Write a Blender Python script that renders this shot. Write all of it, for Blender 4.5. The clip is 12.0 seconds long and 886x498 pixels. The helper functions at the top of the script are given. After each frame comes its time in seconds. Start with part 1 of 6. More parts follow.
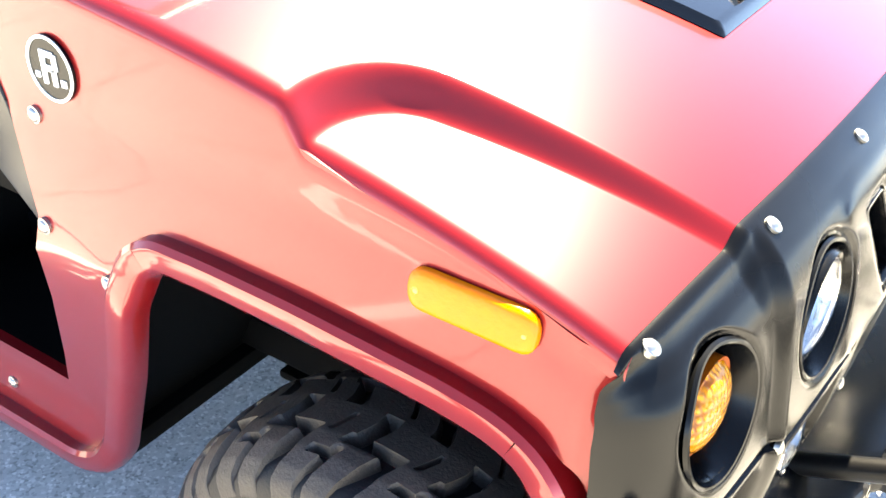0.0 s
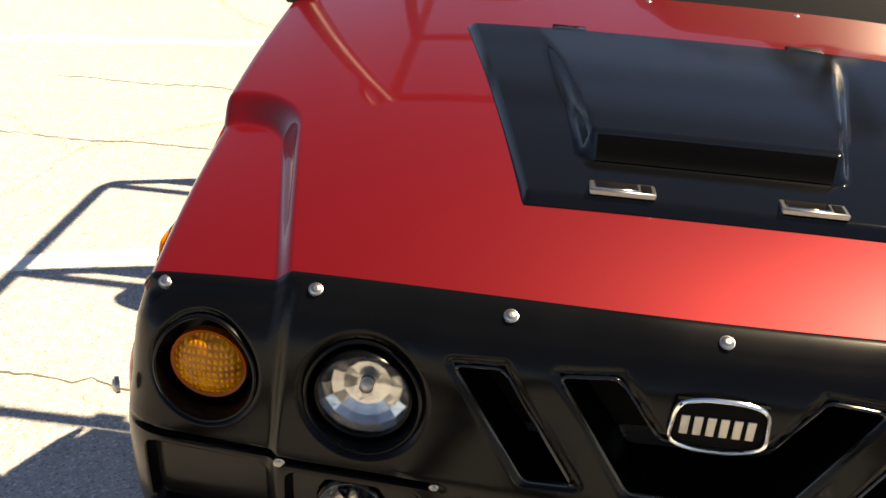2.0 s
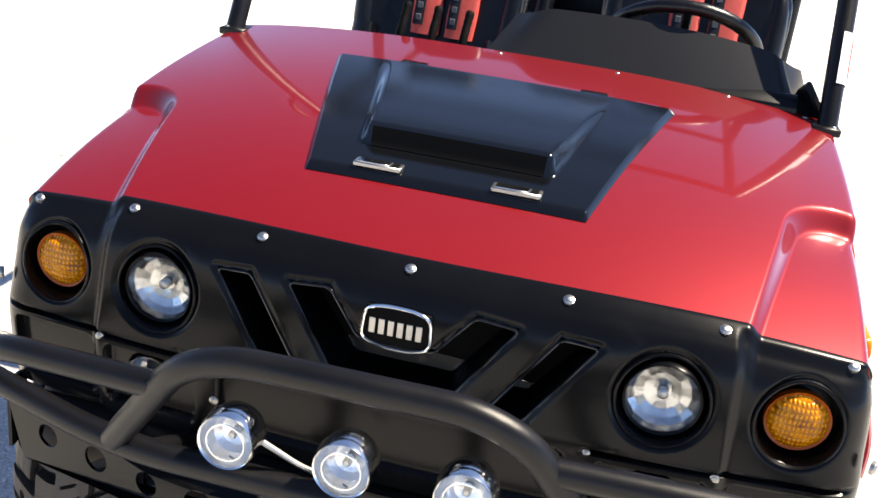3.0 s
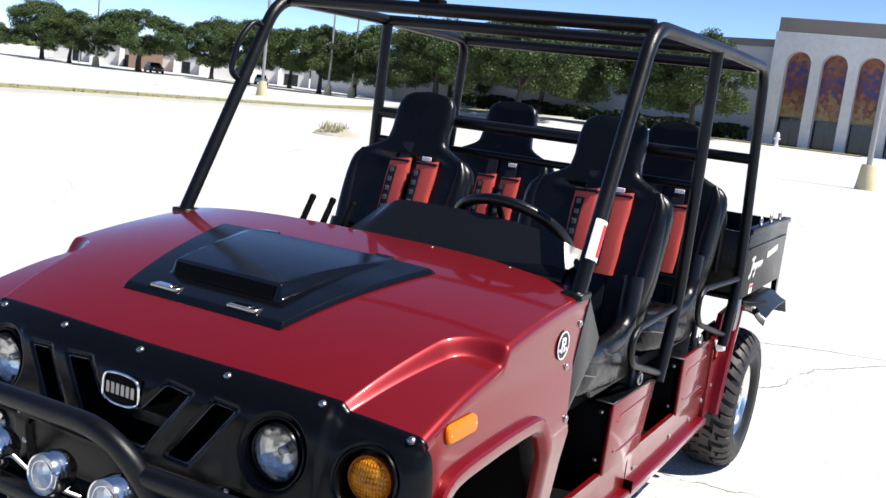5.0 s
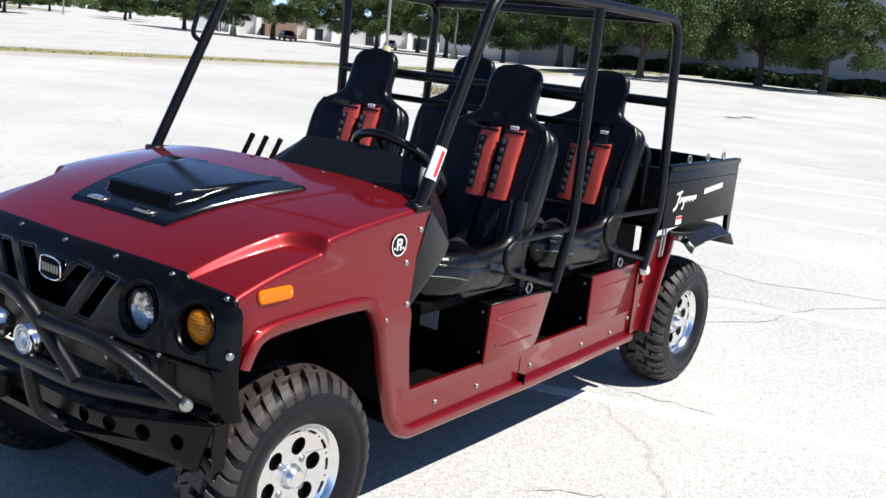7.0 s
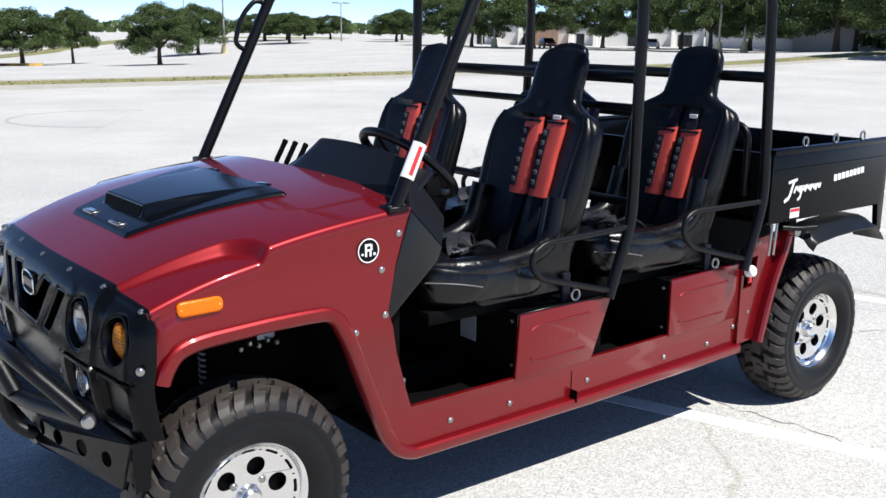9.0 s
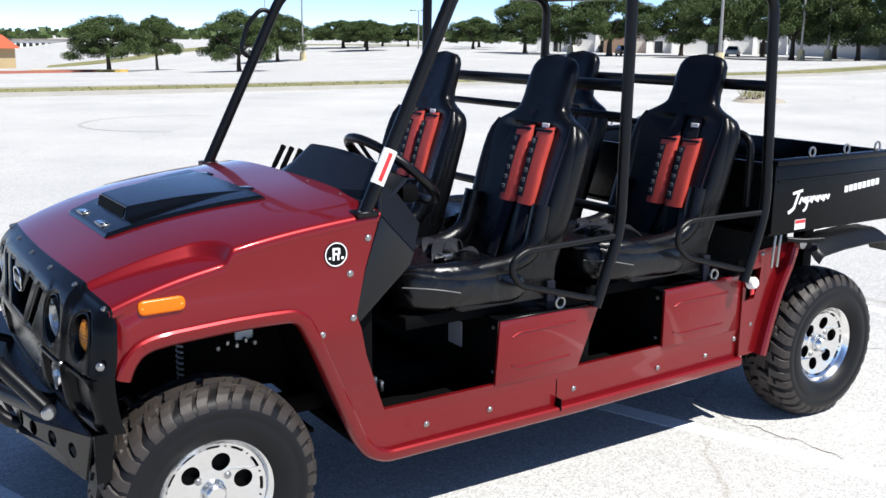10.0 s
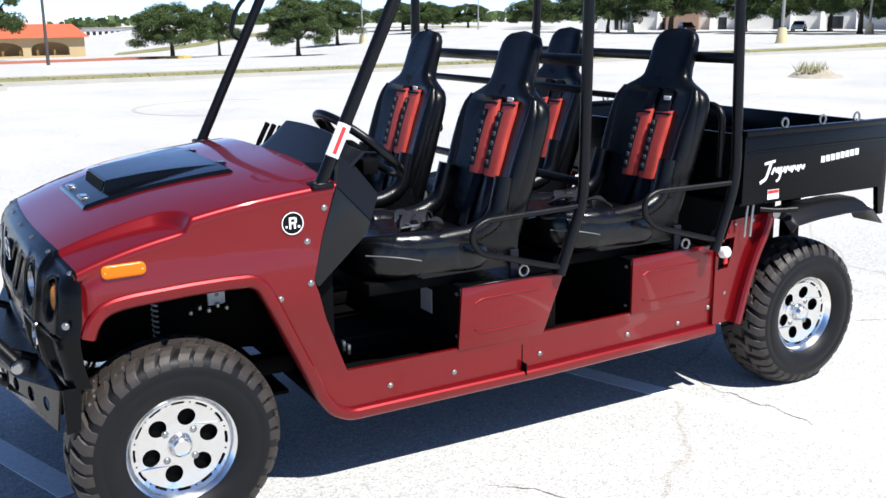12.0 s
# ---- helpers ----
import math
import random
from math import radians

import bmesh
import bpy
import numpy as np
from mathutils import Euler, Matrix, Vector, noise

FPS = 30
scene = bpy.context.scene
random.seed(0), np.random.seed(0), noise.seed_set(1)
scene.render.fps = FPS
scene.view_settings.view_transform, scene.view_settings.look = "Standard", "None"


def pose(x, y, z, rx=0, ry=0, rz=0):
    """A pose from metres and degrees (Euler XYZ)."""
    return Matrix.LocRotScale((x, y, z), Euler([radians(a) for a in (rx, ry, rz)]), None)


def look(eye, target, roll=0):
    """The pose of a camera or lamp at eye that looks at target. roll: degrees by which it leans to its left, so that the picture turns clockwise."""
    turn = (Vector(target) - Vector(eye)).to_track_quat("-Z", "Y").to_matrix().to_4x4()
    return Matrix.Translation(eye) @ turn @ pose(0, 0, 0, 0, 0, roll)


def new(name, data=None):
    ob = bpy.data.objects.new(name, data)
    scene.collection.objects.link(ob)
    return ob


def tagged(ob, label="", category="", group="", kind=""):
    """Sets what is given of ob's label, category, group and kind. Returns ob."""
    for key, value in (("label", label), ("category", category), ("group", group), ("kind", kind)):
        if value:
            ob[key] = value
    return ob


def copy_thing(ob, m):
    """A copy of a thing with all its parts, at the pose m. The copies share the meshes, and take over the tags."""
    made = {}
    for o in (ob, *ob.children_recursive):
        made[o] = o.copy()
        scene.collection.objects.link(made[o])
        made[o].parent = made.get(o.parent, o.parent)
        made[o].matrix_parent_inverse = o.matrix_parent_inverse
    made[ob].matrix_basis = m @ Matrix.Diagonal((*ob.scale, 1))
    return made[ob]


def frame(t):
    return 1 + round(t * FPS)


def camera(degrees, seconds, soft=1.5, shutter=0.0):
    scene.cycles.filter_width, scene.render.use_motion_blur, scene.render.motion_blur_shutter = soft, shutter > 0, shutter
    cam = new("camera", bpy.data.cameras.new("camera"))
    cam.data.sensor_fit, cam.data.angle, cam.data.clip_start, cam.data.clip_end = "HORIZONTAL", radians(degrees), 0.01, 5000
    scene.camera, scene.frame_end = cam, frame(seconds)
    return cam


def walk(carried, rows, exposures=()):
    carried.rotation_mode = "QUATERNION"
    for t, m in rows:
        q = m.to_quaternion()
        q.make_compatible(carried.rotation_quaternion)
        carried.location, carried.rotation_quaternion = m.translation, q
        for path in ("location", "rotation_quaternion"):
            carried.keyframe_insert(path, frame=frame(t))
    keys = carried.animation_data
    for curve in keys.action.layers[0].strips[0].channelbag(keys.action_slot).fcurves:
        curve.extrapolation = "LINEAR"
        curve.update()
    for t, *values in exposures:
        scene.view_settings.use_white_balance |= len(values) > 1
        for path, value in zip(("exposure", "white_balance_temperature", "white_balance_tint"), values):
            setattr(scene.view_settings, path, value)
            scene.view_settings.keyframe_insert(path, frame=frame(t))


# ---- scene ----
cam = camera(48.82, 12.0)
PATH = [
    (0, (0.4227, -1.1403, 1.2469), (-0.5063, 0.2689, 0.1740), 1.56),
    (0.5, (0.5628, -0.8640, 1.2290), (-0.8520, -0.1280, 0.0225), -1.10),
    (1, (0.6694, -0.7205, 1.2324), (-0.9414, -0.5609, 0.0576), -0.46),
    (1.5, (0.9670, -0.5660, 1.3410), (-0.7355, -0.5275, 0.2922), 2.69),
    (2, (1.1628, -0.2407, 1.3607), (-0.6210, -0.3544, 0.4633), 4.60),
    (2.5, (1.3680, 0.0480, 1.3850), (-0.4426, -0.2079, 0.5750), 5.79),
    (3, (1.5023, 0.2718, 1.3741), (-0.3261, -0.0761, 0.6421), 7.45),
    (3.5, (1.5780, 0.5860, 1.3355), (-0.2405, 0.0302, 0.7137), 6.20),
    (3.7, (1.5620, 0.7451, 1.3170), (-0.2361, 0.0504, 0.7785), 5.40),
    (5.3, (1.7316, 1.4911, 1.4554), (-0.0097, 0.5604, 1.1356), 6.92),
    (5.5, (1.7878, 1.5822, 1.4670), (0.0555, 0.6420, 1.1275), 7.11),
    (6, (1.8430, 1.8290, 1.4670), (0.1690, 0.8030, 1.0925), 6.83),
    (6.5, (1.8234, 2.0722, 1.4744), (0.2063, 0.9666, 1.0711), 6.16),
    (6.7, (1.8123, 2.1865, 1.4840), (0.2101, 1.0638, 1.0690), 5.90),
    (8.3, (1.3036, 2.6055, 1.4516), (-0.0934, 1.2371, 1.0321), 2.65),
    (8.5, (1.2113, 2.6521, 1.4514), (-0.1158, 1.2168, 1.0281), 1.68),
    (9, (1.0150, 2.7302, 1.4636), (-0.1777, 1.1868, 1.0215), 0.52),
    (9.5, (0.9190, 2.8118, 1.4508), (-0.2148, 1.2222, 1.0176), 0.38),
    (10, (0.7951, 2.9237, 1.4688), (-0.2726, 1.2879, 1.0394), 0.52),
    (10.5, (0.6768, 3.0246, 1.4759), (-0.3261, 1.3477, 1.0492), 0.20),
    (11, (0.5654, 3.1047, 1.4511), (-0.3764, 1.3904, 1.0334), -0.61),
    (11.5, (0.5449, 3.1642, 1.4649), (-0.3803, 1.4470, 1.0230), -0.93),
    (12, (0.5989, 3.2143, 1.4613), (-0.3525, 1.5177, 0.9961), -0.65),
]
walk(cam, [(t, look(e, g, r)) for t, e, g, r in PATH],
     [(0, 3.65, 9000, 5), (0.5, 2.80, 9200, 7), (0.8, 2.2, 9200, 8), (1.0, 2.02, 11000, 9), (1.5, 1.22, 11300, 11), (2.0, 1.0, 10700, 12), (2.5, 1.46, 8900, 12),
      (3.0, 1.64, 7800, 11), (3.7, 1.5, 6900, 10), (5.3, 0.68, 6550, 10), (6.7, 0.58, 6550, 9), (8.3, 0.41, 6500, 9), (9.5, 0.49, 6400, 9), (12, 0.66, 6350, 9)])

# ---- light ----
SUN = Vector((-0.265, 0.82, 1.40)).normalized()
world = bpy.data.worlds.new("daylight")
scene.world = world
world.use_nodes = True
wn = world.node_tree
sky = wn.nodes.new("ShaderNodeTexSky")
sky.sky_type = "NISHITA"
sky.sun_disc = False
sky.sun_elevation = math.asin(SUN.z)
sky.sun_rotation = math.atan2(SUN.x, SUN.y)
sky.dust_density, sky.air_density, sky.ozone_density = 0.0, 0.40, 3.5
sky.altitude = 1200.0
blue = wn.nodes.new("ShaderNodeMix")
blue.data_type, blue.blend_type = "RGBA", "MULTIPLY"
blue.inputs[0].default_value = 1.0
blue.inputs[7].default_value = (0.99, 0.985, 1.0, 1)
wn.links.new(sky.outputs[0], blue.inputs[6])
wn.links.new(blue.outputs[2], wn.nodes["Background"].inputs[0])
wn.nodes["Background"].inputs[1].default_value = 0.15
sun_lamp = bpy.data.lights.new("sun", "SUN")
sun_lamp.energy, sun_lamp.angle, sun_lamp.color = 5.0, radians(0.53), (1.0, 0.965, 0.91)
sun_ob = new("sun", sun_lamp)
sun_ob.matrix_world = look(SUN * 60, (0, 0, 0))


# ---- materials ----
def material(name, color, rough=0.5, metal=0.0, coat=0.0, coat_rough=0.05, spec=0.5, var=0.0, var_scale=8.0,
             bump=0.0, bump_scale=200.0, rough_var=0.0, grain=0.0, grain_scale=300.0, tint=None, alpha=None):
    """A surface with variation at two scales: broad (var) and fine (grain), and a fine relief."""
    m = bpy.data.materials.new(name)
    m.use_nodes = True
    nt = m.node_tree
    b = nt.nodes["Principled BSDF"]
    b.inputs["Roughness"].default_value = rough
    b.inputs["Metallic"].default_value = metal
    b.inputs["Coat Weight"].default_value = coat
    b.inputs["Coat Roughness"].default_value = coat_rough
    b.inputs["Specular IOR Level"].default_value = spec
    tc = nt.nodes.new("ShaderNodeTexCoord")

    def noise_node(scale, detail=4.0):
        n = nt.nodes.new("ShaderNodeTexNoise")
        n.inputs["Scale"].default_value, n.inputs["Detail"].default_value = scale, detail
        nt.links.new(tc.outputs["Object"], n.inputs["Vector"])
        return n

    def mix(fac, a, bb, mode="MIX"):
        x = nt.nodes.new("ShaderNodeMix")
        x.data_type, x.blend_type = "RGBA", mode
        for sock, val in ((x.inputs[0], fac), (x.inputs[6], a), (x.inputs[7], bb)):
            if hasattr(val, "is_linked"):
                nt.links.new(val, sock)
            else:
                sock.default_value = val if isinstance(val, float) else (*val, 1.0)
        return x.outputs[2]

    col = None
    if var:
        n = noise_node(var_scale)
        dark = tuple(c * (1 - var) for c in color)
        lite = tuple(min(1.0, c * (1 + var)) for c in (tint or color))
        col = mix(n.outputs[0], dark, lite)
        if rough_var:
            r = nt.nodes.new("ShaderNodeMapRange")
            r.inputs[1].default_value, r.inputs[2].default_value = 0.3, 0.7
            r.inputs[3].default_value, r.inputs[4].default_value = max(0.02, rough - rough_var), rough + rough_var
            nt.links.new(n.outputs[0], r.inputs[0])
            nt.links.new(r.outputs[0], b.inputs["Roughness"])
    if grain:
        g = noise_node(grain_scale, 2.0)
        base = col if col is not None else color
        shade = mix(g.outputs[0], tuple([1 - grain] * 3), tuple([1 + grain] * 3))
        col = mix(1.0, base, shade, "MULTIPLY")
    if col is None:
        b.inputs["Base Color"].default_value = (*color, 1)
    else:
        nt.links.new(col, b.inputs["Base Color"])
    if bump:
        h = noise_node(bump_scale, 3.0)
        k = nt.nodes.new("ShaderNodeBump")
        k.inputs["Strength"].default_value, k.inputs["Distance"].default_value = bump, 0.002
        nt.links.new(h.outputs[0], k.inputs["Height"])
        nt.links.new(k.outputs[0], b.inputs["Normal"])
    return m


def glass_material(name, color, rough=0.03, ior=1.45):
    m = material(name, color, rough)
    b = m.node_tree.nodes["Principled BSDF"]
    b.inputs["Transmission Weight"].default_value = 1.0
    b.inputs["IOR"].default_value = ior
    return m


RED = material("red_metallic_paint", (0.195, 0.0030, 0.0056), 0.38, 0.46, 1.0, 0.05, spec=0.28, var=0.06, var_scale=2.5,
               grain=0.10, grain_scale=900.0)
RED.node_tree.nodes["Principled BSDF"].inputs["Coat IOR"].default_value = 1.37
BLACK = material("satin_black_plastic", (0.0022, 0.0024, 0.0029), 0.25, spec=0.17, var=0.25, var_scale=5.0, bump=0.05,
                 bump_scale=900.0, rough_var=0.06)
DASH = material("satin_grey_black_plastic", (0.0065, 0.0068, 0.0075), 0.30, spec=0.36, var=0.2, var_scale=6.0, bump=0.06, bump_scale=800.0)
SCOOP = material("gloss_black_plastic", (0.0022, 0.0026, 0.0034), 0.09, spec=0.46, var=0.2, var_scale=6.0, bump=0.05, bump_scale=700.0)
TUBE = material("black_powder_coated_steel", (0.0030, 0.0030, 0.0036), 0.36, spec=0.26, var=0.25, var_scale=9.0, bump=0.15,
                bump_scale=1200.0, rough_var=0.05)
DARK = material("dull_black_steel", (0.0014, 0.0014, 0.0016), 0.7, spec=0.08, var=0.3, var_scale=7.0, bump=0.1, bump_scale=400.0)
VINYL = material("black_vinyl", (0.0020, 0.0021, 0.0027), 0.30, spec=0.30, var=0.2, var_scale=7.0, bump=0.22, bump_scale=420.0,
                 rough_var=0.05)


def creased(m, scale, depth):
    """Adds soft folds under the fine relief of a material."""
    nt = m.node_tree
    b = nt.nodes["Principled BSDF"]
    fine = b.inputs["Normal"].links[0].from_node
    n = nt.nodes.new("ShaderNodeTexNoise")
    n.inputs["Scale"].default_value, n.inputs["Detail"].default_value, n.inputs["Distortion"].default_value = scale, 2.0, 1.4
    tc = nt.nodes.new("ShaderNodeTexCoord")
    nt.links.new(tc.outputs["Object"], n.inputs["Vector"])
    k = nt.nodes.new("ShaderNodeBump")
    k.inputs["Strength"].default_value, k.inputs["Distance"].default_value = 0.8, depth
    nt.links.new(n.outputs[0], k.inputs["Height"])
    nt.links.new(k.outputs[0], fine.inputs["Normal"])


creased(VINYL, 6.0, 0.0035)
CUSHION = material("folded_black_vinyl", (0.0022, 0.0023, 0.0029), 0.24, spec=0.42, var=0.2, var_scale=7.0, bump=0.2, bump_scale=420.0, rough_var=0.05)
creased(CUSHION, 8.0, 0.010)
RUBBER = material("worn_tyre_rubber", (0.022, 0.0178, 0.0152), 0.55, spec=0.40, var=0.35, var_scale=14.0, bump=0.4,
                  bump_scale=260.0, tint=(0.037, 0.030, 0.026))
SIDEWALL = material("black_sidewall_rubber", (0.0060, 0.0060, 0.0070), 0.5, spec=0.25, var=0.25, var_scale=20.0, bump=0.2, bump_scale=300.0)
ALLOY = material("bright_alloy", (0.80, 0.795, 0.78), 0.20, 1.0, var=0.06, var_scale=14.0, rough_var=0.05)
CHROME = material("polished_alloy", (0.80, 0.80, 0.79), 0.13, 1.0, var=0.06, var_scale=12.0, rough_var=0.05)
BOLT = material("zinc_bolt", (0.38, 0.375, 0.36), 0.36, 1.0, var=0.15, var_scale=120.0)
WEB = material("dark_webbing", (0.007, 0.008, 0.016), 0.8, spec=0.2, bump=0.5, bump_scale=900.0, var=0.3, var_scale=30.0)
LOOSE = material("dark_grey_webbing", (0.020, 0.020, 0.023), 0.34, var=0.35, var_scale=40.0, bump=0.6, bump_scale=700.0)
PIPING = material("grey_piping", (0.11, 0.11, 0.11), 0.5, var=0.2, var_scale=40.0)
PAD = material("red_harness_pad", (0.52, 0.055, 0.040), 0.62, var=0.12, var_scale=18.0, bump=0.5, bump_scale=700.0)
LETTER = material("pale_grey_stitching", (0.10, 0.10, 0.10), 0.7, var=0.2, var_scale=90.0)
WHITE = material("white_vinyl_print", (0.80, 0.80, 0.78), 0.5, var=0.04, var_scale=20.0)
STICKER_RED = material("red_print", (0.55, 0.03, 0.03), 0.5, var=0.05, var_scale=20.0)
GREY = material("grey_print", (0.38, 0.38, 0.38), 0.5, var=0.08, var_scale=20.0)
AMBER = material("amber_lens_plastic", (0.68, 0.150, 0.003), 0.25, spec=0.25, coat=0.0, var=0.10, var_scale=90.0, bump=0.3, bump_scale=160.0)


def ribbed_lens():
    """Amber lens with fine crossed ribs over a dark bowl."""
    m = material("ribbed_amber_lens", (0.3, 0.15, 0.005), 0.16, spec=0.25, coat=0.08)
    nt = m.node_tree
    b = nt.nodes["Principled BSDF"]
    tc = nt.nodes.new("ShaderNodeTexCoord")
    waves = []
    for axis, sc in (("Y", 52.0), ("Z", 36.0)):
        w = nt.nodes.new("ShaderNodeTexWave")
        w.bands_direction = axis
        w.inputs["Scale"].default_value, w.inputs["Distortion"].default_value = sc, 2.5
        nt.links.new(tc.outputs["Object"], w.inputs["Vector"])
        waves.append(w)
    mul = nt.nodes.new("ShaderNodeMath")
    mul.operation = "MULTIPLY"
    nt.links.new(waves[0].outputs["Fac"], mul.inputs[0])
    nt.links.new(waves[1].outputs["Fac"], mul.inputs[1])
    n = nt.nodes.new("ShaderNodeTexNoise")
    n.inputs["Scale"].default_value = 45.0
    nt.links.new(tc.outputs["Object"], n.inputs["Vector"])
    add = nt.nodes.new("ShaderNodeMath")
    add.operation = "MULTIPLY_ADD"
    add.inputs[1].default_value = 1.3
    nt.links.new(n.outputs[0], add.inputs[0])
    nt.links.new(mul.outputs[0], add.inputs[2])
    ramp = nt.nodes.new("ShaderNodeValToRGB")
    ramp.color_ramp.elements[0].position, ramp.color_ramp.elements[1].position = 0.35, 1.35
    ramp.color_ramp.elements[0].color, ramp.color_ramp.elements[1].color = (0.13, 0.022, 0.0005, 1), (0.60, 0.215, 0.004, 1)
    nt.links.new(add.outputs[0], ramp.inputs[0])
    nt.links.new(ramp.outputs[0], b.inputs["Base Color"])
    k = nt.nodes.new("ShaderNodeBump")
    k.inputs["Strength"].default_value, k.inputs["Distance"].default_value = 0.6, 0.003
    nt.links.new(mul.outputs[0], k.inputs["Height"])
    nt.links.new(k.outputs[0], b.inputs["Normal"])
    return m


AMBER_GLASS = ribbed_lens()
RIM_AMBER = material("dark_orange_plastic", (0.30, 0.052, 0.002), 0.3, spec=0.25, coat=0.0, var=0.15, var_scale=90.0)
LAMP_WHITE = material("frosted_lamp_reflector", (0.95, 0.95, 0.93), 0.28, 0.70, var=0.14, var_scale=70.0, bump=0.5, bump_scale=140.0)
REFLECTOR = material("lamp_reflector", (0.50, 0.50, 0.49), 0.20, 1.0, var=0.25, var_scale=60.0, bump=0.35, bump_scale=60.0)
LENS = glass_material("clear_lamp_glass", (0.98, 0.99, 1.0), 0.02, 1.12)


def ground_material():
    m = bpy.data.materials.new("sun_bleached_asphalt")
    m.use_nodes = True
    nt = m.node_tree
    b = nt.nodes["Principled BSDF"]
    b.inputs["Roughness"].default_value = 0.85
    b.inputs["Specular IOR Level"].default_value = 0.3
    tc = nt.nodes.new("ShaderNodeTexCoord")

    def tex(kind, scale, **kw):
        n = nt.nodes.new(kind)
        n.inputs["Scale"].default_value = scale
        for k, v in kw.items():
            n.inputs[k].default_value = v
        nt.links.new(tc.outputs["Object"], n.inputs["Vector"])
        return n

    stones = tex("ShaderNodeTexVoronoi", 190.0)
    ramp = nt.nodes.new("ShaderNodeValToRGB")
    ramp.color_ramp.elements[0].color = (0.300, 0.299, 0.292, 1)
    ramp.color_ramp.elements[1].color = (0.72, 0.715, 0.70, 1)
    e = ramp.color_ramp.elements.new(0.80)
    e.color = (0.520, 0.516, 0.502, 1)
    e = ramp.color_ramp.elements.new(0.28)
    e.color = (0.460, 0.457, 0.445, 1)
    sep = nt.nodes.new("ShaderNodeSeparateColor")
    nt.links.new(stones.outputs["Color"], sep.inputs[0])
    nt.links.new(sep.outputs[0], ramp.inputs[0])
    broad = tex("ShaderNodeTexNoise", 0.35, Detail=6.0, Roughness=0.6)
    fine = tex("ShaderNodeTexNoise", 30.0, Detail=4.0)
    r2 = nt.nodes.new("ShaderNodeValToRGB")
    r2.color_ramp.elements[0].position, r2.color_ramp.elements[1].position = 0.30, 0.70
    r2.color_ramp.elements[0].color, r2.color_ramp.elements[1].color = (0.86, 0.86, 0.87, 1), (1.10, 1.09, 1.06, 1)
    nt.links.new(broad.outputs[0], r2.inputs[0])
    r3 = nt.nodes.new("ShaderNodeValToRGB")
    r3.color_ramp.elements[0].position, r3.color_ramp.elements[1].position = 0.32, 0.62
    r3.color_ramp.elements[0].color, r3.color_ramp.elements[1].color = (0.90, 0.90, 0.90, 1), (1.04, 1.04, 1.04, 1)
    nt.links.new(fine.outputs[0], r3.inputs[0])

    def mul(a, c):
        x = nt.nodes.new("ShaderNodeMix")
        x.data_type, x.blend_type = "RGBA", "MULTIPLY"
        x.inputs[0].default_value = 1.0
        nt.links.new(a, x.inputs[6])
        nt.links.new(c, x.inputs[7])
        return x.outputs[2]

    # wandering hairline cracks
    warp = tex("ShaderNodeTexNoise", 1.3, Detail=5.0)
    add = nt.nodes.new("ShaderNodeVectorMath")
    add.operation = "MULTIPLY_ADD"
    add.inputs[1].default_value = (0.55, 0.55, 0.0)
    nt.links.new(warp.outputs["Color"], add.inputs[0])
    nt.links.new(tc.outputs["Object"], add.inputs[2])
    crack = nt.nodes.new("ShaderNodeTexVoronoi")
    crack.feature = "DISTANCE_TO_EDGE"
    crack.inputs["Scale"].default_value = 0.30
    nt.links.new(add.outputs[0], crack.inputs["Vector"])
    r4 = nt.nodes.new("ShaderNodeValToRGB")
    r4.color_ramp.elements[0].position, r4.color_ramp.elements[1].position = 0.0006, 0.0022
    r4.color_ramp.elements[0].color, r4.color_ramp.elements[1].color = (0.80, 0.77, 0.73, 1), (1, 1, 1, 1)
    nt.links.new(crack.outputs["Distance"], r4.inputs[0])
    col = mul(mul(mul(ramp.outputs[0], r2.outputs[0]), r3.outputs[0]), r4.outputs[0])
    nt.links.new(col, b.inputs["Base Color"])
    k = nt.nodes.new("ShaderNodeBump")
    k.inputs["Strength"].default_value, k.inputs["Distance"].default_value = 0.35, 0.004
    nt.links.new(sep.outputs[0], k.inputs["Height"])
    nt.links.new(k.outputs[0], b.inputs["Normal"])
    return m


ASPHALT = ground_material()
LINE = material("worn_white_road_paint", (0.92, 0.915, 0.89), 0.7, var=0.08, var_scale=6.0, grain=0.18, grain_scale=60.0)
GRASS = material("dry_grass", (0.13, 0.155, 0.050), 0.9, var=0.35, var_scale=0.6, tint=(0.24, 0.215, 0.09), grain=0.35, grain_scale=9.0)
KERB = material("concrete_kerb", (0.42, 0.40, 0.36), 0.85, var=0.15, var_scale=2.0, grain=0.15, grain_scale=40.0)
KERB_RED = material("red_painted_kerb", (0.36, 0.13, 0.09), 0.8, var=0.2, var_scale=3.0)
KERB_YELLOW = material("yellow_painted_kerb", (0.62, 0.42, 0.10), 0.8, var=0.2, var_scale=3.0)
LEAF = material("oak_foliage", (0.034, 0.058, 0.018), 0.6, spec=0.25, var=0.45, var_scale=0.9, tint=(0.074, 0.108, 0.032), grain=0.4, grain_scale=9.0)
HEDGE = material("hedge_foliage", (0.020, 0.032, 0.014), 0.75, spec=0.12, var=0.4, var_scale=2.0, grain=0.4, grain_scale=12.0)
BARK = material("oak_bark", (0.07, 0.055, 0.042), 0.9, var=0.3, var_scale=5.0, bump=0.5, bump_scale=25.0)
STUCCO = material("pale_stucco_wall", (0.55, 0.535, 0.51), 0.9, var=0.10, var_scale=0.35, grain=0.1, grain_scale=6.0)
WALL_WHITE = material("white_stucco_wall", (0.74, 0.73, 0.70), 0.9, var=0.08, var_scale=0.4, grain=0.06, grain_scale=6.0)
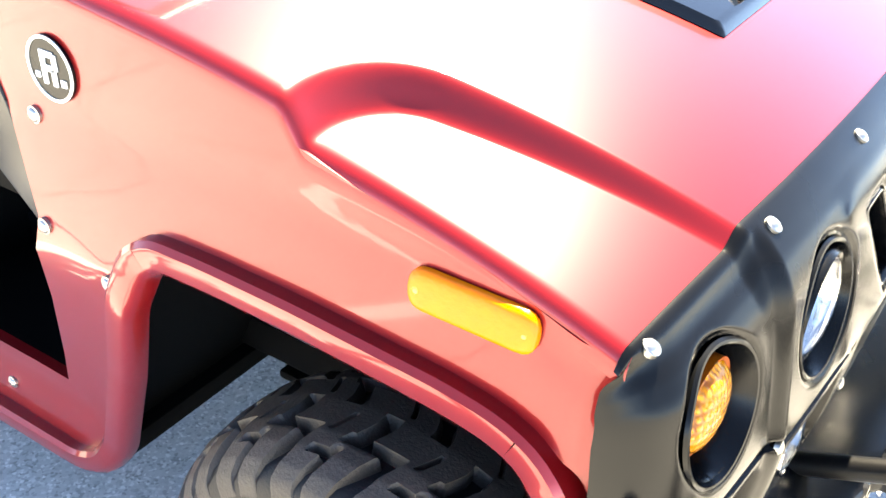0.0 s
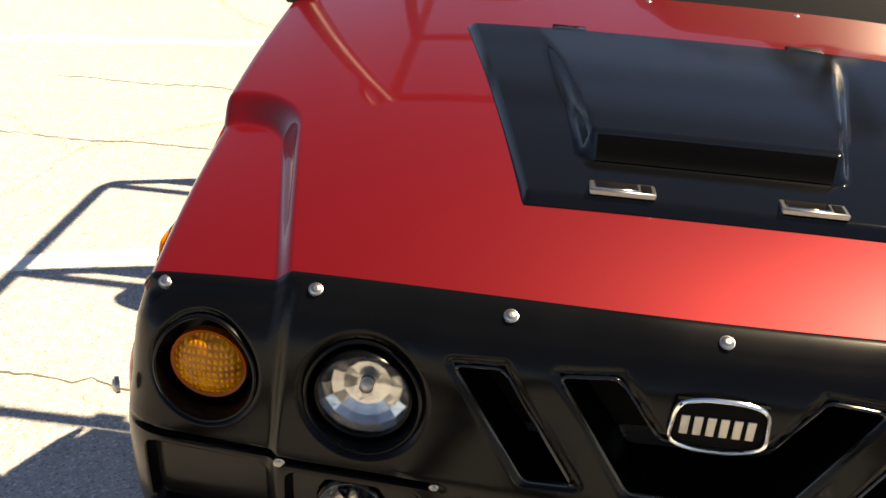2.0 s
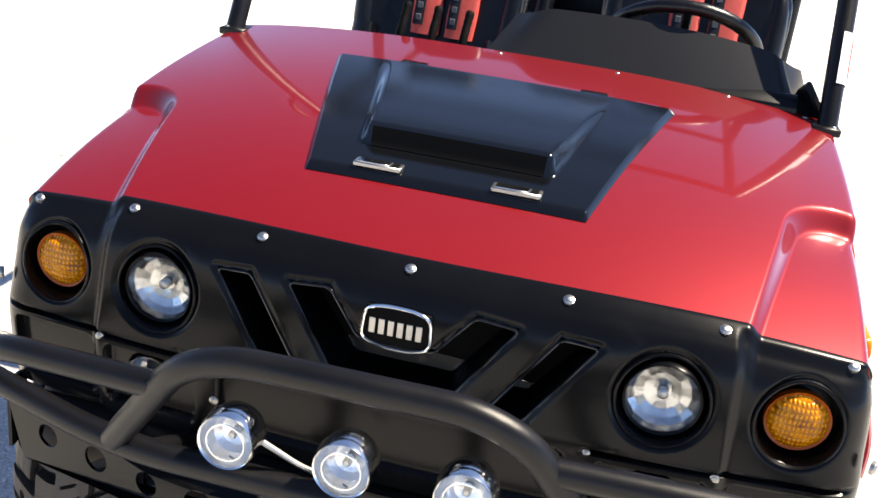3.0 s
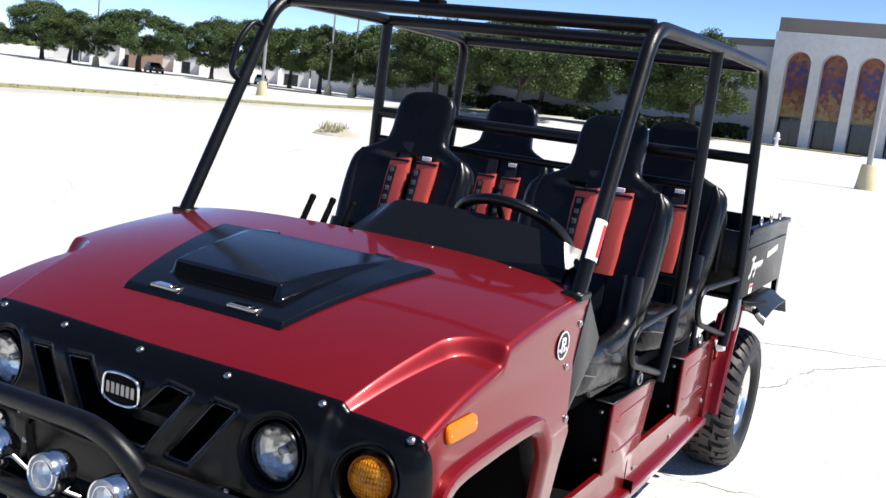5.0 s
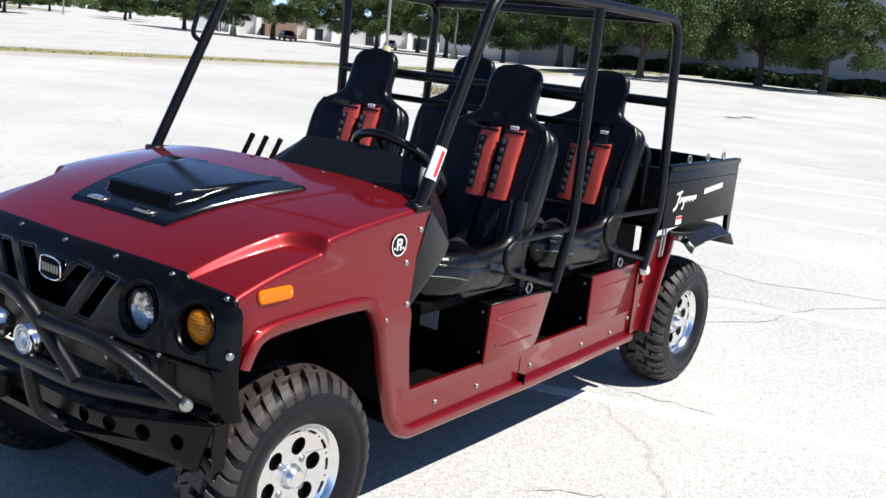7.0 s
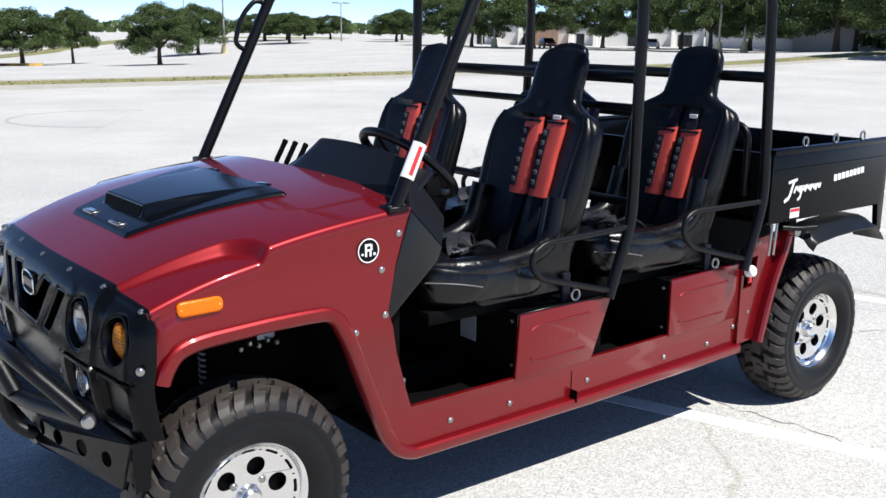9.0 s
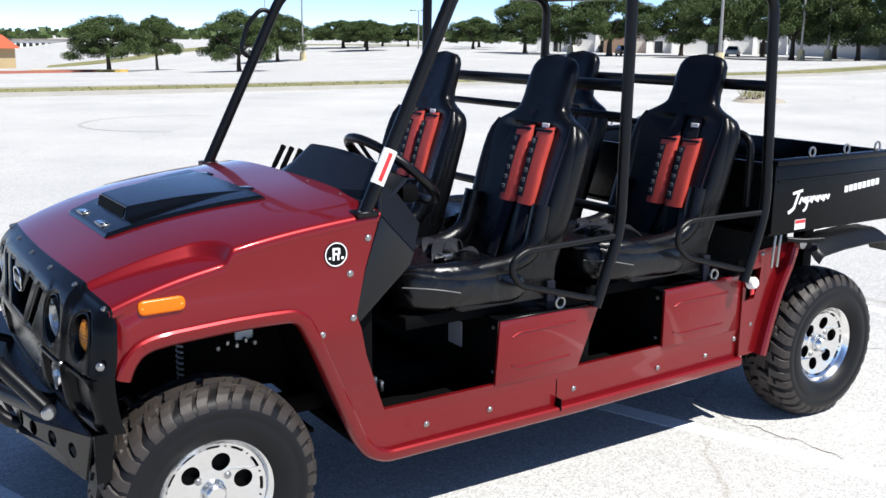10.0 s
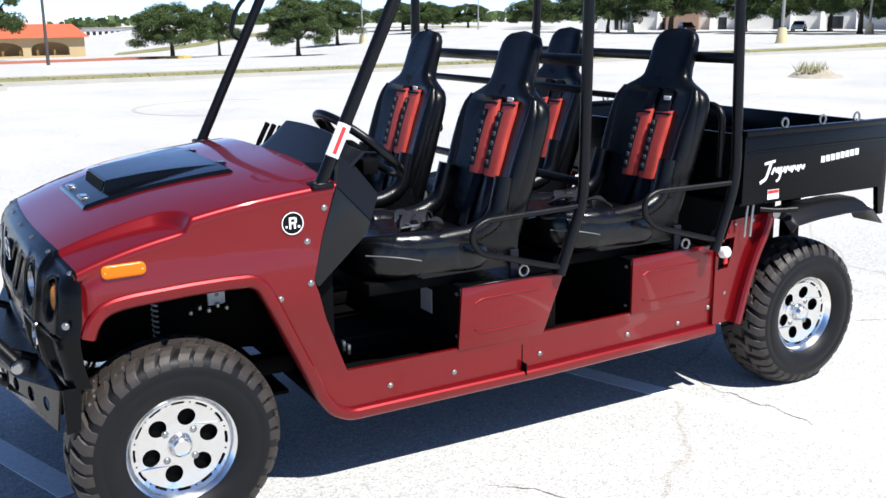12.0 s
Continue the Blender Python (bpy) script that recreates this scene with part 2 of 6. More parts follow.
STONE = material("weathered_precast_stone", (0.64, 0.625, 0.60), 0.85, var=0.14, var_scale=0.5, grain=0.12, grain_scale=4.0)
CORNICE = material("brown_roof_edge", (0.22, 0.19, 0.165), 0.85, var=0.12, var_scale=1.0)
ROOF_RED = material("orange_red_roof_tile", (0.50, 0.105, 0.045), 0.75, var=0.12, var_scale=1.2, grain=0.2, grain_scale=8.0)
TAN = material("tan_stucco", (0.42, 0.31, 0.16), 0.9, var=0.12, var_scale=0.8)
GLASS_DARK = material("dark_storefront_glass", (0.015, 0.018, 0.022), 0.10, var=0.2, var_scale=0.6)
POLE = material("galvanised_pole", (0.36, 0.35, 0.33), 0.55, 0.5, var=0.15, var_scale=2.0)
POLE_DARK = material("dark_bronze_pole", (0.07, 0.055, 0.05), 0.6, var=0.2, var_scale=3.0)
POLE_BASE = material("yellow_concrete_base", (0.52, 0.43, 0.23), 0.85, var=0.25, var_scale=2.0, tint=(0.55, 0.48, 0.30))
CAR_WHITE = material("white_car_paint", (0.75, 0.75, 0.74), 0.3, coat=1.0, var=0.03, var_scale=2.0)
CAR_RED = material("maroon_car_paint", (0.085, 0.010, 0.011), 0.45, coat=0.15, var=0.05, var_scale=2.0)
DIRT = material("crushed_rubble", (0.34, 0.30, 0.24), 0.95, var=0.3, var_scale=6.0, grain=0.3, grain_scale=30.0)


def mosaic_material():
    m = bpy.data.materials.new("glass_mosaic_panel")
    m.use_nodes = True
    nt = m.node_tree
    b = nt.nodes["Principled BSDF"]
    b.inputs["Roughness"].default_value = 0.35
    tc = nt.nodes.new("ShaderNodeTexCoord")
    v = nt.nodes.new("ShaderNodeTexVoronoi")
    v.inputs["Scale"].default_value = 4.5
    nt.links.new(tc.outputs["Object"], v.inputs["Vector"])
    s = nt.nodes.new("ShaderNodeSeparateXYZ")
    nt.links.new(tc.outputs["Object"], s.inputs[0])
    c = nt.nodes.new("ShaderNodeSeparateColor")
    nt.links.new(v.outputs["Color"], c.inputs[0])
    a = nt.nodes.new("ShaderNodeMath")
    a.operation = "MULTIPLY_ADD"
    a.inputs[1].default_value = 1.6
    nt.links.new(c.outputs[0], a.inputs[0])
    nt.links.new(s.outputs[2], a.inputs[2])
    r = nt.nodes.new("ShaderNodeMapRange")
    r.inputs[1].default_value, r.inputs[2].default_value = 2.2, 7.0
    nt.links.new(a.outputs[0], r.inputs[0])
    ramp = nt.nodes.new("ShaderNodeValToRGB")
    stops = ((0.0, (0.30, 0.25, 0.10)), (0.18, (0.30, 0.13, 0.04)), (0.36, (0.16, 0.035, 0.02)), (0.50, (0.03, 0.04, 0.20)),
             (0.60, (0.18, 0.05, 0.04)), (0.80, (0.32, 0.12, 0.03)), (1.0, (0.22, 0.09, 0.03)))
    els = ramp.color_ramp.elements
    els[0].position, els[0].color = stops[0][0], (*stops[0][1], 1)
    els[1].position, els[1].color = stops[-1][0], (*stops[-1][1], 1)
    for p, colr in stops[1:-1]:
        e = els.new(p)
        e.color = (*colr, 1)
    nt.links.new(r.outputs[0], ramp.inputs[0])
    nt.links.new(ramp.outputs[0], b.inputs["Base Color"])
    return m


MOSAIC = mosaic_material()


# ---- mesh helpers ----
def part(name, bm, mat_, parent=None, label="", smooth=True, recalc=True):
    """Links a bmesh as one mesh object under a thing or a part."""
    if recalc:
        bmesh.ops.recalc_face_normals(bm, faces=bm.faces)
    me = bpy.data.meshes.new(name)
    bm.to_mesh(me)
    bm.free()
    me.materials.append(mat_)
    if smooth:
        me.shade_smooth()
        me.set_sharp_from_angle(angle=radians(38))
    ob = new(name, me)
    ob.parent = parent
    if label:
        ob["label"] = label
    return ob


def thing(name, label, category, at=(0, 0, 0), group="", kind=""):
    ob = new(name)
    ob.empty_display_size = 0.1
    ob.location = at
    return tagged(ob, label, category, group, kind)


def box(bm, lo, hi, bevel=0.0, seg=2):
    """A box between two corners, with rounded edges."""
    r = bmesh.ops.create_cube(bm, size=1.0)
    vs = r["verts"]
    for v in vs:
        v.co = Vector(((lo[i] + hi[i]) / 2 + v.co[i] * (hi[i] - lo[i]) for i in range(3)))
    if bevel:
        es = list({e for v in vs for e in v.link_edges})
        bmesh.ops.bevel(bm, geom=es, offset=bevel, segments=seg, affect="EDGES", profile=0.5)
    return bm


def boxed(lo, hi, bevel=0.0, seg=2):
    return box(bmesh.new(), lo, hi, bevel, seg)


def fillet(points, radius, steps=6, closed=False):
    """A polyline with its corners rounded."""
    pts = [Vector(p) for p in points]
    n = len(pts)
    out = []
    for i, p in enumerate(pts):
        if not closed and i in (0, n - 1):
            out.append(p)
            continue
        a, b = pts[i - 1] - p, pts[(i + 1) % n] - p
        d = min(radius, a.length * 0.49, b.length * 0.49)
        pa, pb = p + a.normalized() * d, p + b.normalized() * d
        for k in range(steps + 1):
            t = k / steps
            out.append((1 - t) ** 2 * pa + 2 * t * (1 - t) * p + t * t * pb)
    return out


def sweep(bm, path, profile, up=None, closed=False, cap=True):
    """Sweeps a closed 2D profile along a path; profile = (side, up) pairs."""
    path = [Vector(p) for p in path]
    n = len(path)
    rings = []
    prev = None
    for i, p in enumerate(path):
        a = path[(i - 1) % n] if (closed or i) else p
        b = path[(i + 1) % n] if (closed or i < n - 1) else p
        t = (b - a).normalized()
        if up is not None:
            u = Vector(up)
            s = t.cross(u).normalized()
            u = s.cross(t).normalized()
        else:
            if prev is None:
                ref = Vector((0, 0, 1)) if abs(t.z) < 0.9 else Vector((1, 0, 0))
            else:
                ref = prev
            s = t.cross(ref).normalized()
            u = s.cross(t).normalized()
            prev = u
        rings.append([bm.verts.new(p + s * c[0] + u * c[1]) for c in profile])
    m = len(profile)
    for i in range(n if closed else n - 1):
        r0, r1 = rings[i], rings[(i + 1) % n]
        for j in range(m):
            bm.faces.new((r0[j], r0[(j + 1) % m], r1[(j + 1) % m], r1[j]))
    if cap and not closed:
        bm.faces.new(rings[0])
        bm.faces.new(list(reversed(rings[-1])))
    return bm


def circle(r, n=12, squash=1.0):
    return [(r * math.cos(2 * math.pi * k / n), r * squash * math.sin(2 * math.pi * k / n)) for k in range(n)]


def tube(points, r, bend=0.05, n=12, closed=False, bm=None):
    return sweep(bm or bmesh.new(), fillet(points, bend, closed=closed), circle(r, n), closed=closed)


def lathe(bm, profile, frame_, n=36):
    """Turns (radius, height) pairs round the z axis of frame_."""
    rings = []
    for r, h in profile:
        if r < 1e-6:
            rings.append([bm.verts.new(frame_ @ Vector((0, 0, h)))])
        else:
            rings.append([bm.verts.new(frame_ @ Vector((r * math.cos(2 * math.pi * k / n), r * math.sin(2 * math.pi * k / n), h)))
                          for k in range(n)])
    for a, b in zip(rings, rings[1:]):
        for k in range(n):
            if len(a) == 1 and len(b) == 1:
                continue
            if len(a) == 1:
                bm.faces.new((a[0], b[k], b[(k + 1) % n]))
            elif len(b) == 1:
                bm.faces.new((a[k], a[(k + 1) % n], b[0]))
            else:
                bm.faces.new((a[k], a[(k + 1) % n], b[(k + 1) % n], b[k]))
    return bm


def plate(bm, outline, holes, to3d, thick):
    """A flat plate with real holes: loops of 2D points, a map to 3D and a thickness vector."""
    edges, loops = [], []
    for loop in [outline] + holes:
        vs = [bm.verts.new(to3d(p)) for p in loop]
        loops.append(vs)
        edges += [bm.edges.new((vs[i], vs[(i + 1) % len(vs)])) for i in range(len(vs))]
    r = bmesh.ops.triangle_fill(bm, use_beauty=True, use_dissolve=False, edges=edges)
    faces = [g for g in r["geom"] if isinstance(g, bmesh.types.BMFace)]
    ex = bmesh.ops.extrude_face_region(bm, geom=faces)
    for v in [g for g in ex["geom"] if isinstance(g, bmesh.types.BMVert)]:
        v.co += Vector(thick)
    return bm


def surface(bm, nu, nv, f, thick=None):
    """A grid surface f(i, j) -> point; with a thickness vector or function it is closed to a shell."""
    top = [[bm.verts.new(f(i, j)) for j in range(nv)] for i in range(nu)]
    for i in range(nu - 1):
        for j in range(nv - 1):
            bm.faces.new((top[i][j], top[i + 1][j], top[i + 1][j + 1], top[i][j + 1]))
    if thick is not None:
        low = [[bm.verts.new(v.co + Vector(thick)) for v in row] for row in top]
        for i in range(nu - 1):
            for j in range(nv - 1):
                bm.faces.new((low[i][j], low[i][j + 1], low[i + 1][j + 1], low[i + 1][j]))
        rim = [(i, 0) for i in range(nu)] + [(nu - 1, j) for j in range(1, nv)] + [(i, nv - 1) for i in range(nu - 2, -1, -1)] \
            + [(0, j) for j in range(nv - 2, 0, -1)]
        for (a, b), (c, d) in zip(rim, rim[1:] + rim[:1]):
            bm.faces.new((top[a][b], low[a][b], low[c][d], top[c][d]))
    return bm


def lerp(a, b, t):
    return a + (b - a) * t


def smooth(a, b, x):
    t = min(1.0, max(0.0, (x - a) / (b - a)))
    return t * t * (3 - 2 * t)


def table(xs, ys, x):
    return float(np.interp(x, xs, ys))

# ---- the vehicle: x forward from the front axle, y to its left, z up ----
utv = thing("utility_vehicle", "dark red four-seat utility vehicle with black roll cage on asphalt", "vehicle")
HW = 0.612         # half width of the hood


def hood_z(x, y):
    """Height of the hood: crowned, with a sunken shoulder over each front wheel."""
    a = abs(y)
    zc = 0.9560 - 0.2527 * x - 0.3224 * x * x - 0.2164 * x ** 3
    z = zc - 0.034 * (min(a, HW) / HW) ** 3
    yl = 0.464 + (0.26 - x) * 0.20
    d1, d2, r = x + 0.066, (a - yl) * 0.97, 0.075
    sd = min(d1, d2) if d1 > r or d2 > r else r - math.hypot(r - d1, r - d2)
    fr = min(1.0, max(0.0, (x + 0.04) / 0.22))
    z -= lerp(0.031, 0.013, min(1.0, max(0.0, (x + 0.04) / 0.30))) * smooth(-lerp(0.011, 0.007, fr), lerp(0.019, 0.014, fr), sd)
    return z


def hood_front(y):
    return 0.273 - 0.033 * (min(abs(y), HW) / HW) ** 2


def make_hood():
    bm = bmesh.new()
    ys = sorted(set([round(float(y), 4) for y in np.linspace(-HW, HW, 181)] + [s * round(0.445 + 0.0013 * k, 4) for k in range(38) for s in (1, -1)]))
    roll = [(0.004, 0.0010), (0.0085, 0.0034), (0.0122, 0.0075), (0.0146, 0.013), (0.0157, 0.020), (0.0158, 0.027)]
    cols = [(-HW - d, HW, dz) for d, dz in reversed(roll)] + [(y, abs(y), 0.0) for y in ys] + [(HW + d, HW, dz) for d, dz in roll]
    nx = 180

    def f(i, j):
        y, ya, dz = cols[j]
        if ya < HW and i < nx:
            x = lerp(-0.50, hood_front(ya), i / (nx - 1))
            w = smooth(0.26, 0.44, ya) if ya < 0.47 else 1 - max(0.0, ya - 0.48) / (HW - 0.48)
            ya += 0.20 * min(0.326, 0.26 - x) * min(1.0, w)
            y = math.copysign(ya, y)
        if i == nx:
            x = hood_front(ya)
            return Vector((x - 0.002, y, hood_z(x, ya) - max(dz, 0.030)))
        x = lerp(-0.50, hood_front(ya), i / (nx - 1))
        return Vector((x, y, hood_z(x, ya) - dz))
    surface(bm, nx + 1, len(cols), f)
    part("hood", bm, RED, utv, "glossy dark red metallic hood with sunken shoulders")


make_hood()


def body_side_y(x, z):
    y = table((0.36, 0.42, 0.68, 0.76, 0.84, 0.95), (0.578, 0.586, 0.648, 0.638, 0.6268, 0.6262), z)
    if x < -0.6:
        y = min(y, 0.60) + 0.020 * min(1.0, (-x - 0.6) / 1.3)
    return y


def edge_z(x):
    return hood_z(x, HW) - 0.013


ARCH = [(0.230, 0.652), (0.217, 0.690), (0.190, 0.722), (0.152, 0.738), (0.10, 0.745), (0.0, 0.750), (-0.055, 0.7525), (-0.078, 0.753),
        (-0.16, 0.754), (-0.235, 0.752), (-0.270, 0.730), (-0.30, 0.668), (-0.37, 0.525), (-0.465, 0.330), (-0.500, 0.280),
        (-0.545, 0.258)]
OUTER = [(0.262, 0.652), (0.259, 0.70), (0.248, 0.775), (0.240, None), (0.13, None), (0.02, None), (-0.056, None), (-0.078, None),
         (-0.25, None), (-0.498, None), (-0.448, 0.835), (-0.413, 0.718), (-0.452, 0.590), (-0.533, 0.396), (-0.58, 0.396), (-0.64, 0.396)]


def make_side(s):
    """The painted side: fender over the wheel arch, leg behind it and the sill."""
    word = "dark red metallic fender and side panel with an embossed wheel arch"
    bm = bmesh.new()
    pairs = []
    for (a, b) in zip(ARCH, OUTER):
        pairs.append((a, (b[0], edge_z(b[0]) if b[1] is None else b[1])))
    pairs += [((-1.25, 0.270), (-1.25, 0.400)), ((-2.04, 0.292), (-2.04, 0.415))]
    fine = []
    for (a, b), (c, d) in zip(pairs, pairs[1:]):
        k = 3 if abs(a[0] - c[0]) < 0.3 else 8
        for q in range(k):
            t = q / k
            fine.append(((lerp(a[0], c[0], t), lerp(a[1], c[1], t)), (lerp(b[0], d[0], t), lerp(b[1], d[1], t))))
    fine.append(pairs[-1])
    nv = 12

    def f(i, j):
        (a, b) = fine[i]
        t = j / (nv - 1)
        x, z = lerp(a[0], b[0], t), lerp(a[1], b[1], t)
        return Vector((x, s * (body_side_y(x, z) - 0.013 * smooth(0.203, 0.226, x)), z))
    surface(bm, len(fine), nv, f, (0, -s * 0.016, 0))
    panel = part("side_panel", bm, RED, utv, word)
    # raised lip round the arch, running on along the sill
    path = [Vector((x, s * (body_side_y(x, z) + 0.002), z)) for x, z in [(p[0] + 0.004, p[1] + 0.004) for p in ARCH]]
    path += [Vector((-1.25, s * 0.598, 0.272)), Vector((-2.04, s * 0.612, 0.296))]
    path = fillet(path, 0.02, 3)
    lip = [(-0.006, -0.012), (-0.006, 0.011), (0.0, 0.016), (0.021, 0.016), (0.030, 0.010), (0.035, -0.004), (0.035, -0.012)]
    if s < 0:
        lip = [(-a, b) for a, b in lip]
    bm = bmesh.new()
    sweep(bm, path, lip, up=(0, s, 0))
    part("arch_lip", bm, RED, panel, "raised dark red wheel arch lip running into the sill")
    for z0, z1, dy in ((0.307, 0.388, 0.0012), (0.266, 0.306, 0.0170)):
        yb = body_side_y(-1.18, (z0 + z1) / 2) if dy < 0.01 else 0.5985
        part("sill_joint", boxed((-1.1812, min(s * (yb - 0.02), s * (yb + dy)), z0), (-1.1778, max(s * (yb - 0.02), s * (yb + dy)), z1), 0, 1), DARK, panel, smooth=False)
    return panel


PANELS = {s: make_side(s) for s in (1, -1)}


def bolt(at, axis, r=0.010, parent=utv, name="bolt", mat_=BOLT):
    """A dome-headed screw with a washer and a cross slot."""
    r *= 0.84
    z = Vector(axis).normalized()
    fr = Matrix.Translation(at) @ z.to_track_quat("Z", "Y").to_matrix().to_4x4()
    bm = bmesh.new()
    lathe(bm, [(r * 1.25, -0.004), (r * 1.25, 0.001), (r * 1.02, 0.0014), (r * 0.95, r * 0.30), (r * 0.78, r * 0.46), (r * 0.45, r * 0.58), (r * 0.2, r * 0.60), (0, r * 0.56)],
          fr, 14)
    return part(name, bm, mat_, parent)


for s in (1, -1):
    for x, z in ((-0.459, 0.925), (-0.402, 0.832), (-0.402, 0.711), (-0.306, 0.678), (-0.680, 0.318), (-0.913, 0.318), (-1.252, 0.322),
                 (-1.634, 0.326), (-1.872, 0.330), (-2.02, 0.37)):
        bolt((x, s * (body_side_y(x, z) + 0.002), z), (0, s, 0), 0.009, PANELS[s])

# ---- front fascia: strip over the hood edge, lamp recesses, slots and lower bays ----
SLOTS = [[(-0.2745, 0.803), (-0.2222, 0.806), (-0.1356, 0.684), (-0.1886, 0.682)],
         [(0.2745, 0.803), (0.2222, 0.806), (0.1356, 0.684), (0.1886, 0.682)],
         [(-0.1656, 0.806), (-0.104, 0.811), (-0.055, 0.752), (0.055, 0.752), (0.104, 0.811), (0.1656, 0.806), (0.0790, 0.684), (-0.0790, 0.684)]]


def inside(poly, p):
    """Signed distance to a polygon, positive inside."""
    best, odd = 1e9, False
    for (x0, y0), (x1, y1) in zip(poly, poly[1:] + poly[:1]):
        dx, dy = x1 - x0, y1 - y0
        t = max(0.0, min(1.0, ((p[0] - x0) * dx + (p[1] - y0) * dy) / (dx * dx + dy * dy)))
        best = min(best, math.hypot(p[0] - x0 - t * dx, p[1] - y0 - t * dy))
        if (y0 > p[1]) != (y1 > p[1]) and p[0] < dx * (p[1] - y0) / dy + x0:
            odd = not odd
    return best if odd else -best


def rounded_rect(p, c, hx, hy, r):
    dx, dy = abs(p[0] - c[0]) - hx + r, abs(p[1] - c[1]) - hy + r
    return r - (math.hypot(max(dx, 0), max(dy, 0)) + min(max(dx, dy), 0))


def fascia_recess(y, z):
    a = abs(y)
    d = 0.0
    r = math.hypot(a - 0.367, z - 0.748)
    d = max(d, 0.050 * (1 - smooth(0.054, 0.063, r)) + 0.006 * (1 - smooth(0.063, 0.074, r)))
    r = math.hypot(a - 0.547, z - 0.742)
    d = max(d, 0.042 * (1 - smooth(0.050, 0.058, r)) + 0.005 * (1 - smooth(0.058, 0.066, r)))
    if 0.66 < z < 0.83 and a < 0.30:
        sd = max(inside(q, (y, z)) for q in SLOTS)
        d = max(d, 0.075 * smooth(0.0, 0.007, sd) + 0.003 * smooth(-0.010, -0.002, sd))
    d = max(d, 0.016 * smooth(-0.003, 0.006, rounded_rect((a, z), (0.372, 0.592), 0.075, 0.050, 0.012)))
    d = max(d, 0.018 * smooth(-0.003, 0.006, rounded_rect((a, z), (0.545, 0.592), 0.072, 0.050, 0.014)))
    r = math.hypot(a - 0.375, z - 0.600)
    d = max(d, 0.040 * (1 - smooth(0.036, 0.042, r)))
    d = max(d, 0.010 * smooth(0.0035, 0.0, abs(z - 0.658) - 0.002) * smooth(0.27, 0.29, a))
    d = max(d, 0.012 * smooth(-0.003, 0.006, rounded_rect((a, z), (0.0, 0.60), 0.255, 0.050, 0.02)))
    return d


def spline(a, b, c, d, w):
    """Catmull-Rom blend between b and c."""
    return b + 0.5 * w * (c - a + w * (2 * a - 5 * b + 4 * c - d + w * (3 * (b - c) + d - a)))


def fascia_point(y, t, cut=True):
    px = (0.271, 0.277, 0.287, 0.299, 0.3118, 0.325, 0.334, 0.342, 0.347, 0.346, 0.338, 0.326)
    pz = (0.8585, 0.8565, 0.850, 0.840, 0.826, 0.80, 0.755, 0.70, 0.662, 0.62, 0.56, 0.515)
    k = min(10, int(t * 11))
    w = t * 11 - k
    x, z = (spline(p[max(k - 1, 0)], p[k], p[k + 1], p[min(k + 2, 11)], w) for p in (px, pz))
    a = abs(y)
    q = max(0.0, min(1.0, (a - 0.604) / 0.060))
    bend = -0.033 * (a / HW) ** 2 - table((0, 0.1, 0.2, 0.3, 0.4, 0.5, 0.6, 1.0), (0.0, 0.003, 0.015, 0.028, 0.042, 0.052, 0.057, 0.052), t) * (1 - math.sqrt(max(0.0, 1 - q * q)))
    y *= lerp(0.660, lerp(0.6315, 0.655, smooth(0.05, 0.85, t)), smooth(0.30, 0.50, a)) / 0.664
    ye = min(abs(y), HW)
    drop = hood_z(hood_front(ye), ye) - 0.8585
    q = max(0.0, min(1.0, (a - 0.630) / 0.034))
    z += (drop - 0.016 * q ** 4) * (1 - smooth(0.30, 0.85, t))
    # the columns lean with the slots
    if cut and abs(y) > 1e-6:
        lean = 0.71 * max(-0.072, min(0.072, z - 0.745)) * (1 - smooth(0.072, 0.10, abs(z - 0.745)))
        y += math.copysign(lean * min(1.0, abs(y) / 0.055) * (1 - smooth(0.25, 0.345, abs(y))), y)
    x += bend
    if t > 0.12 and cut:
        x -= fascia_recess(y, z) * (1 - smooth(0.62, 0.655, a))
        x -= 0.010 * smooth(0.462, 0.480, a) * smooth(0.1, 0.3, t)
    return Vector((x, y, z + 0.003))


def make_fascia():
    bm = bmesh.new()
    ys = np.r_[-0.664, -0.6635, -0.662, -0.659, -0.655, np.linspace(-0.65, 0.65, 561), 0.655, 0.659, 0.662, 0.6635, 0.664]
    ts = np.r_[np.linspace(0, 0.34, 26)[:-1], np.linspace(0.34, 0.76, 92)[:-1], np.linspace(0.76, 1.0, 36)]
    surface(bm, len(ts), len(ys), lambda i, j: fascia_point(float(ys[j]), float(ts[i])))
    f = part("front_fascia", bm, BLACK, utv, "satin black plastic front fascia with slanted grille slots")
    for s in (1, -1):
        bolt((0.276, s * 0.657, 0.697), (0.5, s, 0), 0.0095, f)
    for y, t in ((0, 0.215), (0.222, 0.215), (0.446, 0.20), (0.632, 0.175)):
        for s in (1, -1) if y else (1,):
            p = fascia_point(s * y, t)
            bolt(p + Vector((0, 0, 0.001)), (0.55, 0, 0.85), 0.0076, f)
    for y, z in ((0.282, 0.655), (0.262, 0.60), (0.455, 0.655)):
        for s in (1, -1):
            bolt((0.348 - 0.033 * (y / HW) ** 2 - 0.004, s * y, z), (1, 0, 0), 0.0065, f)
    return f


FASCIA = make_fascia()


def front_x(y, z):
    """How far forward the uncut fascia stands at (y, z)."""
    lo, hi = 0.1, 0.95
    for _ in range(16):
        mid = (lo + hi) / 2
        if fascia_point(y, mid, False).z > z:
            lo = mid
        else:
            hi = mid
    p = fascia_point(y, lo, False)
    return p.x - 0.010 * smooth(0.462, 0.480, abs(y))


